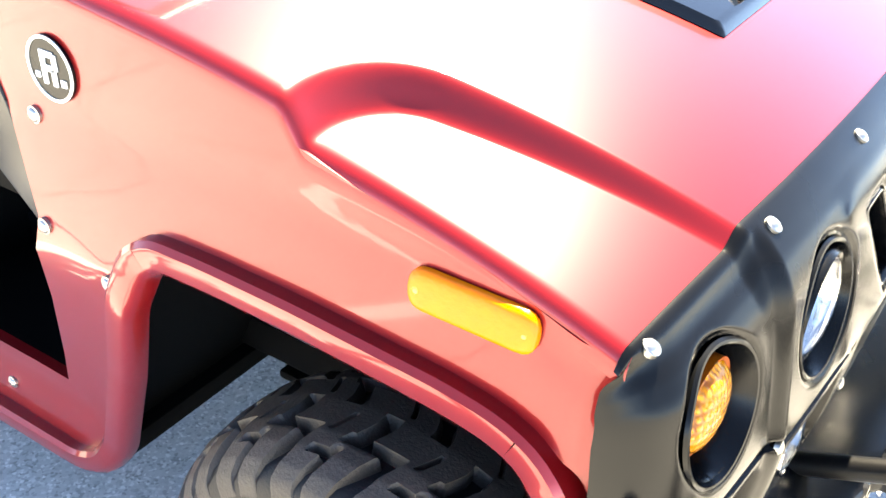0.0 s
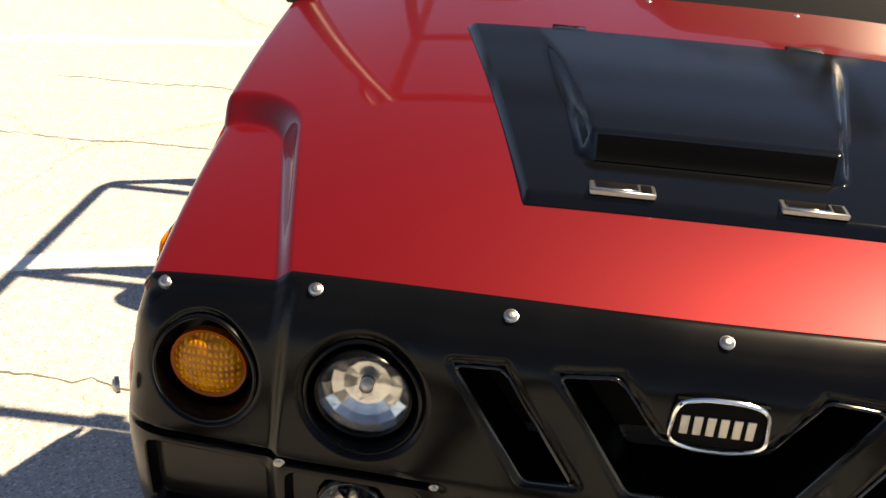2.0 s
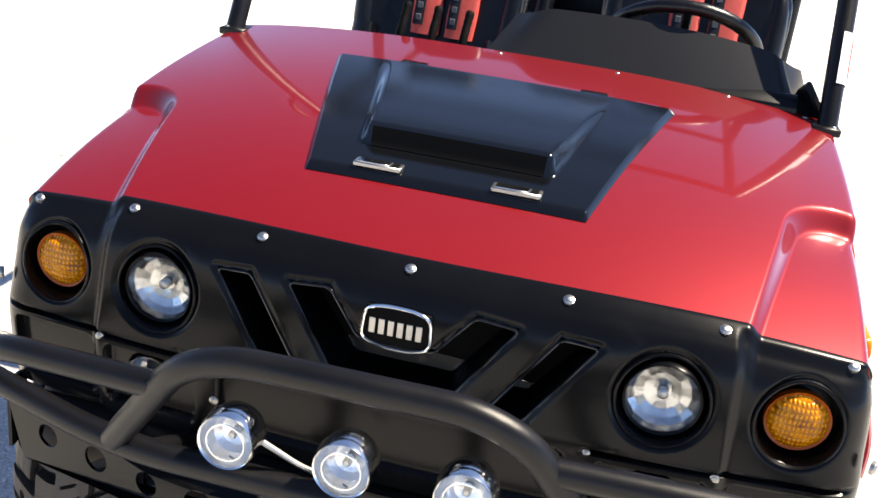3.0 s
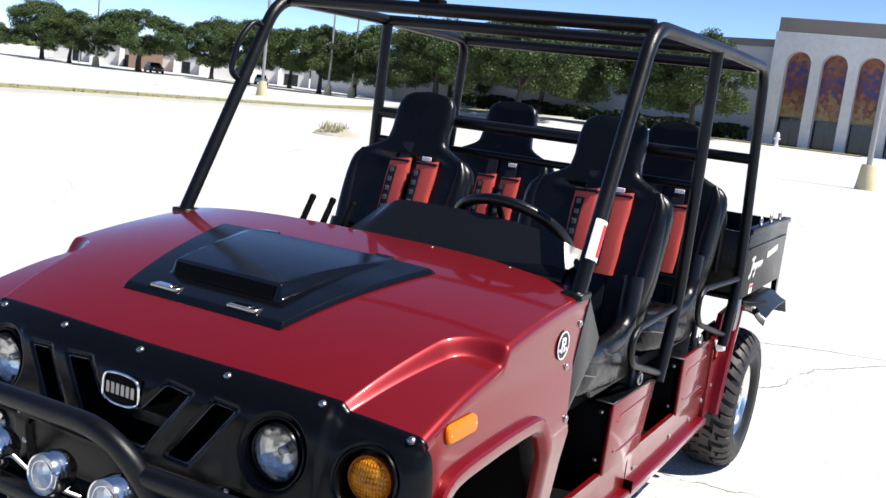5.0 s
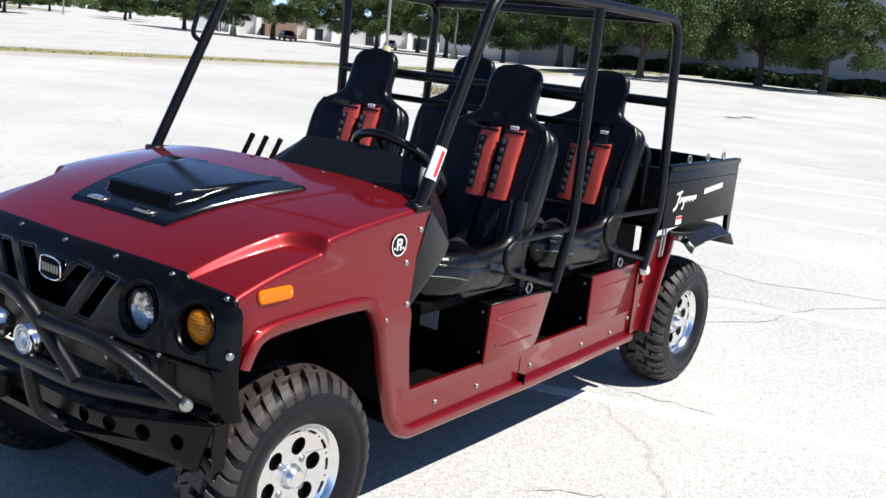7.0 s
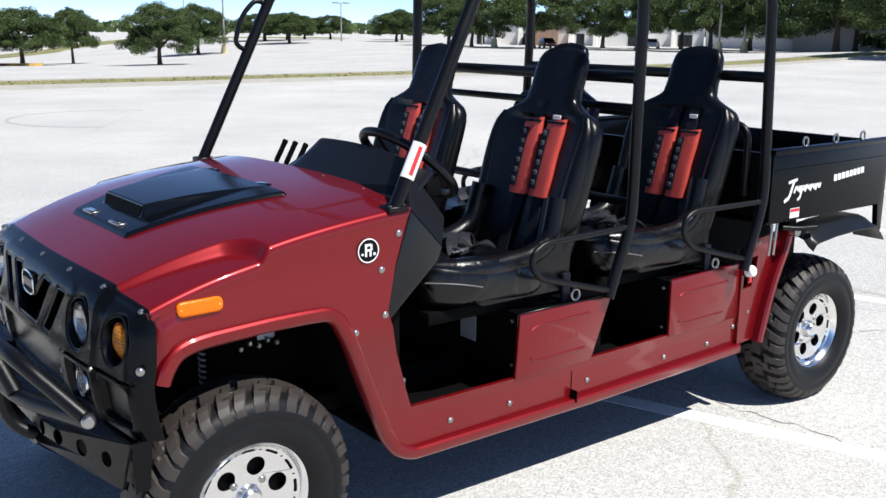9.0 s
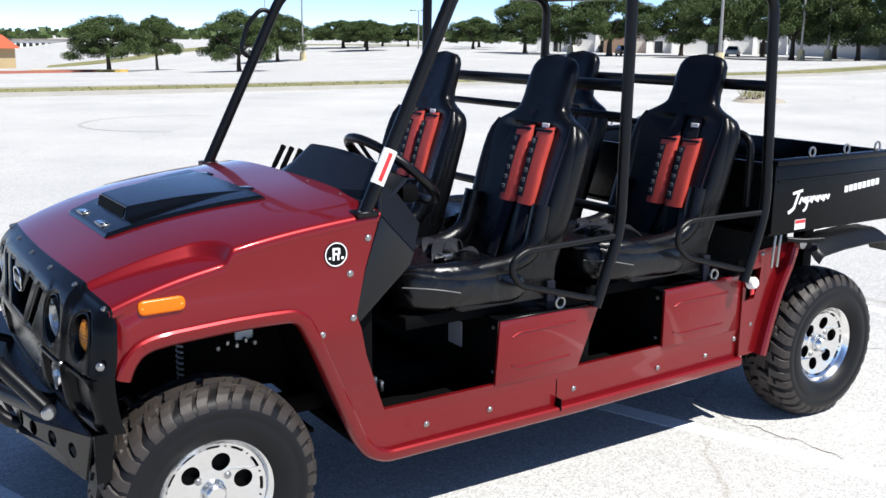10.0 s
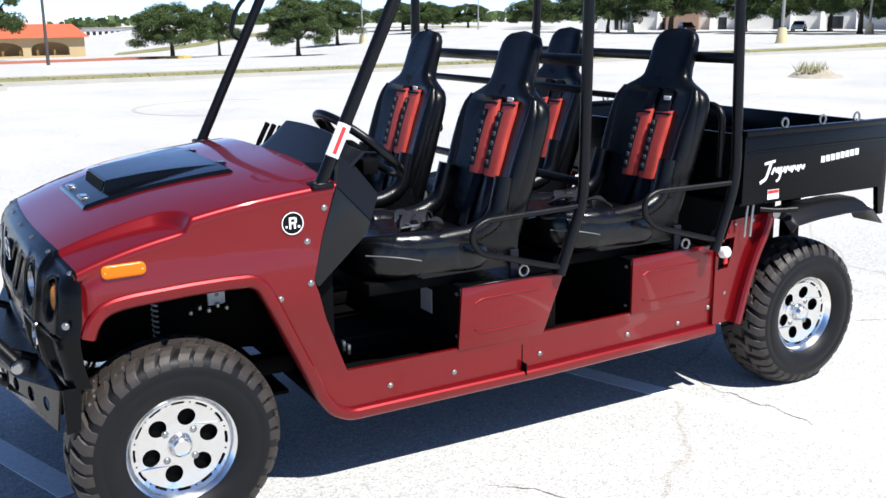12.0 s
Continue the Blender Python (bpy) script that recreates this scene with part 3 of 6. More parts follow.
def make_cup(y0, z0, r, name):
    """A flared round well with a soft rim, set into the fascia."""
    bm = bmesh.new()
    n = 56
    prof = [(r + 0.0050, -0.0030), (r + 0.0040, 0.0004), (r + 0.0022, 0.0014), (r + 0.0004, 0.0006), (r - 0.0015, -0.006), (r - 0.004, -0.020), (r - 0.0065, -0.044)]

    def f(i, j):
        a = 2 * math.pi * j / n
        rr, d = prof[i]
        y, z = y0 + rr * math.cos(a), z0 + rr * math.sin(a)
        return Vector((front_x(y0 + (r + 0.003) * math.cos(a), z0 + (r + 0.003) * math.sin(a)) + d - 0.003, y, z))
    surface(bm, len(prof), n + 1, f)
    bmesh.ops.remove_doubles(bm, verts=bm.verts, dist=0.00001)
    part(name, bm, BLACK, FASCIA)


for s in (1, -1):
    make_cup(s * 0.367, 0.748, 0.0605, "lamp_well")
    make_cup(s * 0.547, 0.742, 0.0560, "lamp_well")
for loop in SLOTS:
    bm = bmesh.new()
    rim = fillet([Vector((0, y, z)) for y, z in loop], 0.010, 4, closed=True)
    sweep(bm, [Vector((front_x(p.y, p.z) - 0.003, p.y, p.z)) for p in rim], circle(0.0022, 8), up=(1, 0, 0), closed=True)
    part("slot_rim", bm, SCOOP, FASCIA)


def lamp(at, r, depth, lens_mat, bulb_mat, ring, name, label, parent=utv, axis=(1, 0, 0.0), sides=16):
    """A round lamp: bowl, bulb cap, domed lens and bezel."""
    fr = Matrix.Translation(at) @ Vector(axis).normalized().to_track_quat("Z", "Y").to_matrix().to_4x4()
    bm = bmesh.new()
    prof = [(r, 0.0)] + [(r * math.cos(a), -depth * math.sin(a)) for a in np.linspace(0.15, 1.35, 5)] + [(0, -depth)]
    lathe(bm, prof, fr, sides)
    bowl = part(name, bm, bulb_mat, parent, label, smooth=False)
    bm = bmesh.new()
    lathe(bm, [(r * 0.15, -depth * 0.9), (r * 0.15, -depth * 0.50), (r * 0.10, -depth * 0.42), (0, -depth * 0.40)], fr, 16)
    part("bulb", bm, BOLT, bowl)
    bm = bmesh.new()
    dome = [(r, 0.0), (r * 0.98, 0.006)] + [(r * 0.96 * math.cos(a), 0.006 + r * 0.26 * math.sin(a)) for a in np.linspace(0.1, 1.5, 8)] + [(0, 0.006 + r * 0.26)]
    lathe(bm, dome, fr, 32)
    lens = part("lens", bm, lens_mat, bowl)
    lens.visible_shadow = False
    bm = bmesh.new()
    lathe(bm, [(r * 0.97, 0.008), (r * 1.03, 0.010), (r * 1.09, 0.004), (r * 1.09, -0.010), (r * 0.99, -0.010), (r * 0.97, 0.008)], fr, 32)
    part("bezel", bm, ring, bowl)
    return bowl


for s in (1, -1):
    lamp((0.305, s * 0.367, 0.748), 0.051, 0.024, LENS, REFLECTOR, BLACK, "headlight", "round clear headlight in a black recess")
    bm = bmesh.new()
    fr = Matrix.Translation((0.276, s * 0.547, 0.742)) @ Matrix.Scale(0.89, 4) @ Vector((1, s * 0.05, 0)).normalized().to_track_quat("Z", "Y").to_matrix().to_4x4()
    lathe(bm, [(0.045, -0.012), (0.045, 0.002)] + [(0.043 * math.cos(a), 0.002 + 0.016 * math.sin(a)) for a in np.linspace(0.1, 1.5, 8)] + [(0, 0.018)], fr, 32)
    turn = part("turn_signal", bm, AMBER_GLASS, utv, "round amber turn signal in a black recess")
    bm = bmesh.new()
    lathe(bm, [(0.044, 0.001), (0.049, 0.003), (0.049, -0.010), (0.044, -0.010)], fr, 32)
    part("signal_rim", bm, RIM_AMBER, turn)
    lamp((0.315, s * 0.375, 0.600), 0.036, 0.030, LENS, REFLECTOR, CHROME, "fog_light", "small clear fog light with chrome rim")

# badge: chrome frame, dark plate, plain bars for the maker's lettering
badge = part("badge", boxed((0.327, -0.047, 0.750), (0.334, 0.047, 0.806), 0.003), DARK, utv, "small framed maker's plate with plain silver bars")
bm = bmesh.new()
ring = [(-0.050, 0.756), (-0.046, 0.802), (-0.02, 0.809), (0.02, 0.809), (0.046, 0.802), (0.050, 0.756), (0.02, 0.747), (-0.02, 0.747)]
sweep(bm, fillet([Vector((0.335, y, z)) for y, z in ring], 0.012, 3, closed=True), circle(0.0026, 8), closed=True)
part("badge_frame", bm, CHROME, badge)
for k in range(6):
    bm = bmesh.new()
    y0 = -0.0395 + k * 0.0133
    box(bm, (0.334, y0, 0.765), (0.3355, y0 + 0.0090, 0.788), 0.0006, 1)
    part("letter_bar", bm, BOLT, badge)


# ---- scoop panel on the hood ----
def make_scoop():
    nu, nv = 90, 141

    def f(i, j):
        u, v = i / (nu - 1), -1 + 2 * j / (nv - 1)
        x = lerp(-0.292, 0.139, u)
        hw = lerp(0.323, 0.218, u)
        y = v * hw
        z = hood_z(x, y) + 0.010 * smooth(0, 0.02, min(u, 1 - u, (1 - abs(v)) * 0.8)) + 0.001
        vs = lerp(0.68, 0.62, u)
        q = min(1.0, u / 0.80)
        rise = 0.031 * 1.12 * q * q / (q + 0.12)
        side = 1 - smooth(vs - 0.030, vs + 0.035, abs(v))
        front = 1 - smooth(0.805, 0.832, u)
        z += rise * side * front
        return Vector((x, y, z))
    bm = bmesh.new()
    surface(bm, nu, nv, f)
    sc = part("hood_scoop", bm, SCOOP, utv, "gloss black hood hatch with a raised scoop")
    bm = bmesh.new()

    def mouth(i, j):
        u, v = lerp(0.811, 0.831, i / 5), lerp(-0.585, 0.585, j / 40)
        a, b = (nu - 1) * u, (nv - 1) * (v + 1) / 2
        p = f(a, b)
        return p + Vector((0.0022, 0, 0.0008))
    surface(bm, 6, 41, mouth)
    part("scoop_mouth", bm, DARK, sc, "dark mouth of the scoop")
    for s in (1, -1):
        y = s * 0.108
        z = hood_z(0.118, y)
        part("latch", boxed((0.102, y - 0.038, z + 0.009), (0.130, y + 0.038, z + 0.0165), 0.0015, 1), BOLT, sc, "flat chrome latch")
        part("latch_tongue", boxed((0.106, y - 0.032, z + 0.0160), (0.127, y + 0.018, z + 0.0180), 0.0007, 1), CHROME, sc)
        part("latch_key", boxed((0.107, y + 0.021, z + 0.0160), (0.126, y + 0.033, z + 0.0178), 0.0007, 1), DARK, sc)
        y = s * 0.172
        z = hood_z(-0.293, y)
        part("hinge", boxed((-0.310, y - 0.026, z + 0.003), (-0.276, y + 0.026, z + 0.010), 0.003), SCOOP, sc)


make_scoop()


# ---- side markers, round badges, pillar sticker ----
def make_marker(s):
    y = s * (body_side_y(0.11, 0.81) + 0.001)
    bm = bmesh.new()
    ring = []
    for inset, d in ((0.0, 0.0), (0.0, 0.0045), (0.0016, 0.0066), (0.0045, 0.0080), (0.009, 0.0085)):
        loop = fillet([Vector((a, 0, c)) for a, c in ((0.058 + inset, 0.800 + inset), (0.174 - inset, 0.800 + inset), (0.174 - inset, 0.836 - inset), (0.058 + inset, 0.836 - inset))],
                      0.017 - inset, 5, closed=True)
        ring.append([bm.verts.new((p.x, y + s * d, p.z)) for p in loop])
    for ra, rb in zip(ring, ring[1:]):
        for i in range(len(ra)):
            bm.faces.new((ra[i], ra[(i + 1) % len(ra)], rb[(i + 1) % len(ra)], rb[i]))
    bm.faces.new(ring[-1])
    for v in bm.verts:
        v.co.z += 0.02 * (0.116 - v.co.x) * 0.6
        v.co.y -= s * 0.14 * (v.co.z - 0.812)
    mk = part("side_marker", bm, AMBER, utv, "amber plastic side marker lamp")
    for x in (0.068, 0.164):
        bolt((x, y + s * 0.0060, 0.817 + 0.02 * (0.116 - x) * 0.6), (0, s, 0), 0.004, mk, "screw", KERB_YELLOW)


def make_round_badge(s):
    y = s * (body_side_y(-0.36, 0.89) + 0.0005)
    fr = Matrix.Translation((-0.360, y, 0.890)) @ Vector((0, s, 0)).to_track_quat("Z", "Y").to_matrix().to_4x4()
    bm = bmesh.new()
    lathe(bm, [(0.0335, 0.0), (0.0335, 0.003), (0, 0.003)], fr, 40)
    rb = part("round_badge", bm, BLACK, utv, "round black decal with a white ring and a white letter shape")
    bm = bmesh.new()
    lathe(bm, [(0.0300, 0.003), (0.0300, 0.0042), (0.0330, 0.0042), (0.0330, 0.003)], fr, 40)
    part("badge_ring", bm, WHITE, rb)
    bm = bmesh.new()

    def lb(x0, x1, z0, z1):
        box(bm, (min(-0.360 - s * x0, -0.360 - s * x1), min(y + s * 0.003, y + s * 0.0045), 0.890 + z0),
            (max(-0.360 - s * x0, -0.360 - s * x1), max(y + s * 0.003, y + s * 0.0045), 0.890 + z1))
    lb(-0.011, -0.005, -0.016, 0.018)
    lb(-0.005, 0.008, 0.012, 0.018)
    lb(-0.005, 0.008, -0.002, 0.004)
    lb(0.006, 0.012, 0.000, 0.016)
    lb(0.003, 0.009, -0.016, 0.000)
    lb(0.015, 0.022, -0.014, -0.007)
    lb(-0.022, -0.016, -0.012, -0.006)
    part("badge_mark", bm, WHITE, rb, smooth=False)


for s in (1, -1):
    make_marker(s)
    make_round_badge(s)


# ---- cabin shell: firewall, floor, seat boxes, dash ----
def slab(name, poly, y0, y1, mat_, parent=utv, label="", bevel=0.004):
    """A panel with a side-view outline, between two y planes."""
    bm = bmesh.new()
    n = len(poly)
    a = [bm.verts.new((x, y0, z)) for x, z in poly]
    b = [bm.verts.new((x, y1, z)) for x, z in poly]
    bm.faces.new(a)
    bm.faces.new(list(reversed(b)))
    for i in range(n):
        bm.faces.new((a[i], b[i], b[(i + 1) % n], a[(i + 1) % n]))
    if bevel:
        bmesh.ops.bevel(bm, geom=list(bm.edges), offset=bevel, segments=2, affect="EDGES", profile=0.5)
    return part(name, bm, mat_, parent, label)


part("floor_pan", boxed((-2.04, -0.575, 0.300), (-0.44, 0.575, 0.330), 0.004), DARK, utv, "dull black steel floor pan")
part("firewall", boxed((-0.50, -0.57, 0.335), (-0.47, 0.57, 0.985), 0.003), DARK, utv)
slab("engine_bay", [(-0.44, 0.40), (0.24, 0.47), (0.24, 0.82), (0.10, 0.86), (-0.44, 0.93)], -0.25, 0.25, DARK)
for x0, x1 in ((-0.955, -1.33), (-1.66, -2.03)):
    part("seat_box", boxed((x1, -0.572, 0.330), (x0, 0.572, 0.592), 0.006), DARK, utv, "black steel seat box")
for s in (1, -1):
    for k, poly in enumerate(([(-0.940, 0.603), (-1.347, 0.600), (-1.262, 0.392), (-0.925, 0.392)], [(-1.640, 0.610), (-2.030, 0.616), (-2.040, 0.405), (-1.640, 0.400)])):
        y = 0.594 if k == 0 else 0.606
        sp = slab("seat_box_panel", poly, s * (y - 0.014), s * y, RED, utv, "dark red metallic seat box side with embossed ribs", 0.005)
        x0, x1 = (poly[0][0] - 0.06, poly[1][0] + (0.10 if k == 0 else 0.07))
        for z, dx in ((0.555, 0.0), (0.440, 0.02)):
            bm = bmesh.new()
            pts = [(x0 + 0.012, y, z - 0.012 if z > 0.5 else z + 0.012), (x0 - 0.012, y, z), (x1 + dx, y, z + 0.004)]
            sweep(bm, fillet([(p[0], s * (p[1] - 0.001), p[2]) for p in pts], 0.02, 4), circle(0.0042, 10))
            part("rib", bm, RED, sp)
        for q in range(6):
            bm = bmesh.new()
            xq = (x0 + x1) / 2 + 0.055 - q * 0.024
            box(bm, (xq - 0.008, min(s * (y - 0.002), s * (y + 0.0003)), 0.487), (xq + 0.008, max(s * (y - 0.002), s * (y + 0.0003)), 0.509), 0.0002, 1)
            part("embossed_bar", bm, RED, sp)
        for z in (0.575, 0.43):
            bolt((poly[0][0] + 0.002, s * (y - 0.035), z), (1, 0, 0), 0.006, sp)
        # top edge of the box
        part("box_top", boxed((poly[1][0] + 0.01, min(s * 0.30, s * (y - 0.002)), 0.600), (poly[0][0] + 0.004, max(s * 0.30, s * (y - 0.002)), 0.607), 0.002, 1), BLACK, sp)

# side plates of the dash
for s in (1, -1):
    top = 0.985 if s > 0 else 0.962
    kp = slab("kick_panel", [(-0.497, top), (-0.606, 0.868), (-0.592, 0.832), (-0.432, 0.690), (-0.415, 0.715), (-0.449, 0.835)],
              min(s * 0.618, s * 0.630), max(s * 0.618, s * 0.630), DASH, utv, "satin black dash side plate folded in two", 0.004)
    bm = bmesh.new()
    q = [Vector((-0.497, s * 0.629, top)), Vector((-0.606, s * 0.629, 0.868)), Vector((-0.668, s * 0.560, 0.935)), Vector((-0.590, s * 0.560, 1.032 if s > 0 else 0.964)), Vector((-0.530, s * 0.572, 1.066 if s > 0 else 0.968))]
    va = [bm.verts.new(v) for v in q]
    vb = [bm.verts.new(v + Vector((0.004, -s * 0.010, -0.008))) for v in q]
    bm.faces.new(va)
    bm.faces.new(list(reversed(vb)))
    for i in range(5):
        bm.faces.new((va[i], vb[i], vb[(i + 1) % 5], va[(i + 1) % 5]))
    bmesh.ops.bevel(bm, geom=list(bm.edges), offset=0.003, segments=2, affect="EDGES")
    part("upper_fold", bm, DASH, kp)
slab("dash", [(-0.49, 1.015), (-0.52, 1.035), (-0.60, 1.01), (-0.66, 0.93), (-0.62, 0.84), (-0.49, 0.76)], -0.050, 0.555, BLACK, utv, "black plastic dashboard")
slab("dash_shelf", [(-0.49, 0.970), (-0.60, 0.965), (-0.66, 0.90), (-0.62, 0.82), (-0.49, 0.76)], -0.555, -0.052, BLACK, utv, "low black passenger side dashboard")


def make_cowl():
    """The curved black instrument cowl in front of the driver."""
    bm = bmesh.new()

    def f(i, j):
        u, v = i / 7, j / 40
        y = lerp(lerp(-0.075, 0.588, v), lerp(-0.035, 0.560, v), u)
        arch = (0.022 * smooth(0.0, 0.14, min(v, 1 - v)) + 0.008 * math.sin(math.pi * min(1, max(0, v)))) * u
        x = lerp(-0.497, -0.575, u) - 0.05 * (1 - smooth(0, 0.09, min(v, 1 - v))) * (0.4 + 0.6 * u) * 0.8
        z = hood_z(-0.5, min(abs(y), HW)) - 0.004 + 0.070 * u + arch
        return Vector((x, y, z))
    surface(bm, 8, 41, f, (-0.012, 0, -0.004))
    cw = part("instrument_cowl", bm, DASH, utv, "curved satin black instrument cowl")
    for y in (-0.04, 0.20, 0.42, 0.57):
        bolt((-0.482, y, hood_z(-0.482, y) - 0.0005), (0.1, 0, 1), 0.005, cw)


make_cowl()
for k, y in enumerate((-0.285, -0.215, -0.145)):
    bm = tube([(-0.555, y, 0.960), (-0.612, y + 0.005, 1.068)], 0.0075, n=10)
    lv = part("lever", bm, TUBE, utv, "black lever with a ribbed grip")
    bm = bmesh.new()
    up = Vector((-0.045, 0.004, 0.085)).normalized()
    lathe(bm, [(0.0078, -0.040), (0.0092, -0.036), (0.0092, 0.004), (0.0086, 0.012), (0.0094, 0.016), (0.0088, 0.026), (0.0098, 0.031), (0.0100, 0.038), (0.0080, 0.043), (0, 0.044)],
          Matrix.Translation(Vector((-0.599, y + 0.004, 1.043))) @ up.to_track_quat("Z", "Y").to_matrix().to_4x4(), 14)
    part("grip", bm, DARK, lv)


def make_steering():
    c = Vector((-0.715, 0.315, 1.058))
    nrm = Vector((-0.64, 0, 0.77)).normalized()
    a, b = Vector((0, 1, 0)), nrm.cross(Vector((0, 1, 0))).normalized()
    bm = bmesh.new()
    sweep(bm, [c + (a * math.cos(t) + b * math.sin(t)) * 0.162 for t in np.linspace(0, 2 * math.pi, 48, endpoint=False)], circle(0.0145, 12), closed=True)
    st = part("steering_wheel", bm, VINYL, utv, "black three-spoke steering wheel")
    for t in (0.15, math.pi - 0.15, -math.pi / 2):
        bm = bmesh.new()
        e = c + (a * math.cos(t) + b * math.sin(t)) * 0.155
        sweep(bm, fillet([c - nrm * 0.03, lerp(c, e, 0.5) - nrm * 0.02, e], 0.03, 4), circle(0.010, 8, 0.6))
        part("spoke", bm, TUBE, st)
    bm = bmesh.new()
    lathe(bm, [(0, 0.012), (0.03, 0.010), (0.042, 0.0), (0.042, -0.03), (0.026, -0.06), (0.026, -0.20)],
          Matrix.Translation(c - nrm * 0.015) @ nrm.to_track_quat("Z", "Y").to_matrix().to_4x4(), 24)
    part("steering_column", bm, DARK, st)
    part("switch_pod", boxed((-0.70, 0.43, 0.985), (-0.645, 0.50, 1.035), 0.008), DARK, st)


make_steering()


# ---- seats ----
def make_seat(x0, y0, rear):
    """A bucket seat with a grown-on headrest, cushion, piping and harness."""
    se = part("seat", seat_back(x0, y0), VINYL, utv, "black vinyl bucket seat with a red-padded harness")
    bm = bmesh.new()

    def half(u):
        return 0.226 * (1 - 0.42 * max(0.0, (u - 0.45) / 0.55) ** 2.6)

    def cush(i, j):
        u, t = i / 22, 2 * math.pi * j / 30
        x = lerp(x0 + 0.03, x0 + 0.470, u)
        end = math.sqrt(max(0.0, 1 - (2 * max(0, u - 0.5)) ** 6)) * math.sqrt(max(0.0, 1 - (1 - min(1, u * 4)) ** 4 * 0.6))
        hw, hz = half(u) * (0.9 + 0.1 * end) * (1 if u < 0.9 else end ** 0.4 + 0.02), 0.080 * (0.25 + 0.75 * end)
        cy = math.copysign(abs(math.cos(t)) ** 0.5, math.cos(t)) * hw
        cz = math.copysign(abs(math.sin(t)) ** 0.55, math.sin(t)) * hz
        dish = -0.030 * (1 - min(1, abs(cy) / (hw * 0.82 + 1e-6)) ** 2) * smooth(0.0, 0.3, u) if cz > 0 else 0
        return Vector((x, y0 + cy, 0.694 + 0.028 * u + cz + dish * (cz / hz if hz else 0)))
    surface(bm, 23, 31, cush)
    bmesh.ops.remove_doubles(bm, verts=bm.verts, dist=1e-5)
    bmesh.ops.holes_fill(bm, edges=[e for e in bm.edges if e.is_boundary], sides=0)
    part("cushion", bm, CUSHION, se)
    for s in (1, -1):
        # raised thigh roll, then the side of the shell that runs from the back into the cushion
        bm = bmesh.new()
        rings = []
        for t in np.linspace(0, 1, 17):
            t = float(t)
            e = (math.sin(math.pi * min(1.0, 0.04 + t * 0.93)) ** 0.4)
            yy = half(t * 0.97) - 0.043
            rings.append([bm.verts.new((lerp(x0 + 0.03, x0 + 0.452, t) + 0.01 * math.sin(a), y0 + s * yy + 0.042 * e * math.cos(a), 0.744 + 0.016 * t + 0.042 * e * math.sin(a)))
                          for a in np.linspace(0, 2 * math.pi, 14, endpoint=False)])
        for ra, rb in zip(rings, rings[1:]):
            for k in range(14):
                bm.faces.new((ra[k], ra[(k + 1) % 14], rb[(k + 1) % 14], rb[k]))
        bm.faces.new(rings[0])
        bm.faces.new(list(reversed(rings[-1])))
        part("thigh_bolster", bm, CUSHION, se, "raised side of the cushion")
        roll = fillet([(x0 - 0.055, y0 + s * 0.188, 0.940), (x0 - 0.020, y0 + s * 0.194, 0.805), (x0 + 0.060, y0 + s * 0.194, 0.765), (x0 + 0.300, y0 + s * 0.186, 0.748)], 0.07, 7)
        bm = bmesh.new()
        sweep(bm, roll, circle(0.033, 14), up=(0, s, 0))
        part("hip_roll", bm, VINYL, se, "padded roll joining back and cushion")
        low_ = fillet([Vector((x, 0, z)) for x, z in ((x0 + 0.30, 0.645), (x0 + 0.28, 0.742), (x0 + 0.09, 0.752), (x0 - 0.02, 0.800), (x0 - 0.10, 0.810), (x0 - 0.085, 0.645))], 0.03, 4, closed=True)
        slab("seat_side", [(p.x, p.z) for p in low_], min(y0 + s * 0.172, y0 + s * 0.216), max(y0 + s * 0.172, y0 + s * 0.216), VINYL, se, "smooth side of the seat shell", 0.012)
        bm = bmesh.new()
        path = [(lerp(x0 + 0.28, x0 + 0.452, t), y0 + s * (half(lerp(0.54, 0.98, t)) * 1.006), 0.708 + 0.020 * t + 0.008 * math.sin(t * 3)) for t in np.linspace(0, 0.93, 14)]
        sweep(bm, path, circle(0.0024, 6))
        part("piping", bm, PIPING, se, "pale grey piping")
    for s in (1, -1):
        bm = bmesh.new()
        hs_ = np.linspace(0.03, 0.50, 16)
        rings = []
        for h in hs_:
            h = float(h)
            p = back_front(x0, h)
            e = math.sin(math.pi * min(1.0, max(0.0, (h - 0.01) / 0.51))) ** 0.35
            rings.append([bm.verts.new((p.x - 0.020 + 0.034 * e * math.sin(a), y0 + s * (back_half(h) - 0.034) + 0.031 * e * math.cos(a), p.z + 0.010 * math.sin(a)))
                          for a in np.linspace(0, 2 * math.pi, 14, endpoint=False)])
        for ra, rb in zip(rings, rings[1:]):
            for k in range(14):
                bm.faces.new((ra[k], ra[(k + 1) % 14], rb[(k + 1) % 14], rb[k]))
        bm.faces.new(rings[0])
        bm.faces.new(list(reversed(rings[-1])))
        part("bolster", bm, VINYL, se, "padded side bolster")
    part("seat_mount", boxed((x0 + 0.06, y0 - 0.17, 0.598), (x0 + 0.44, y0 + 0.17, 0.640), 0.008), DARK, se)
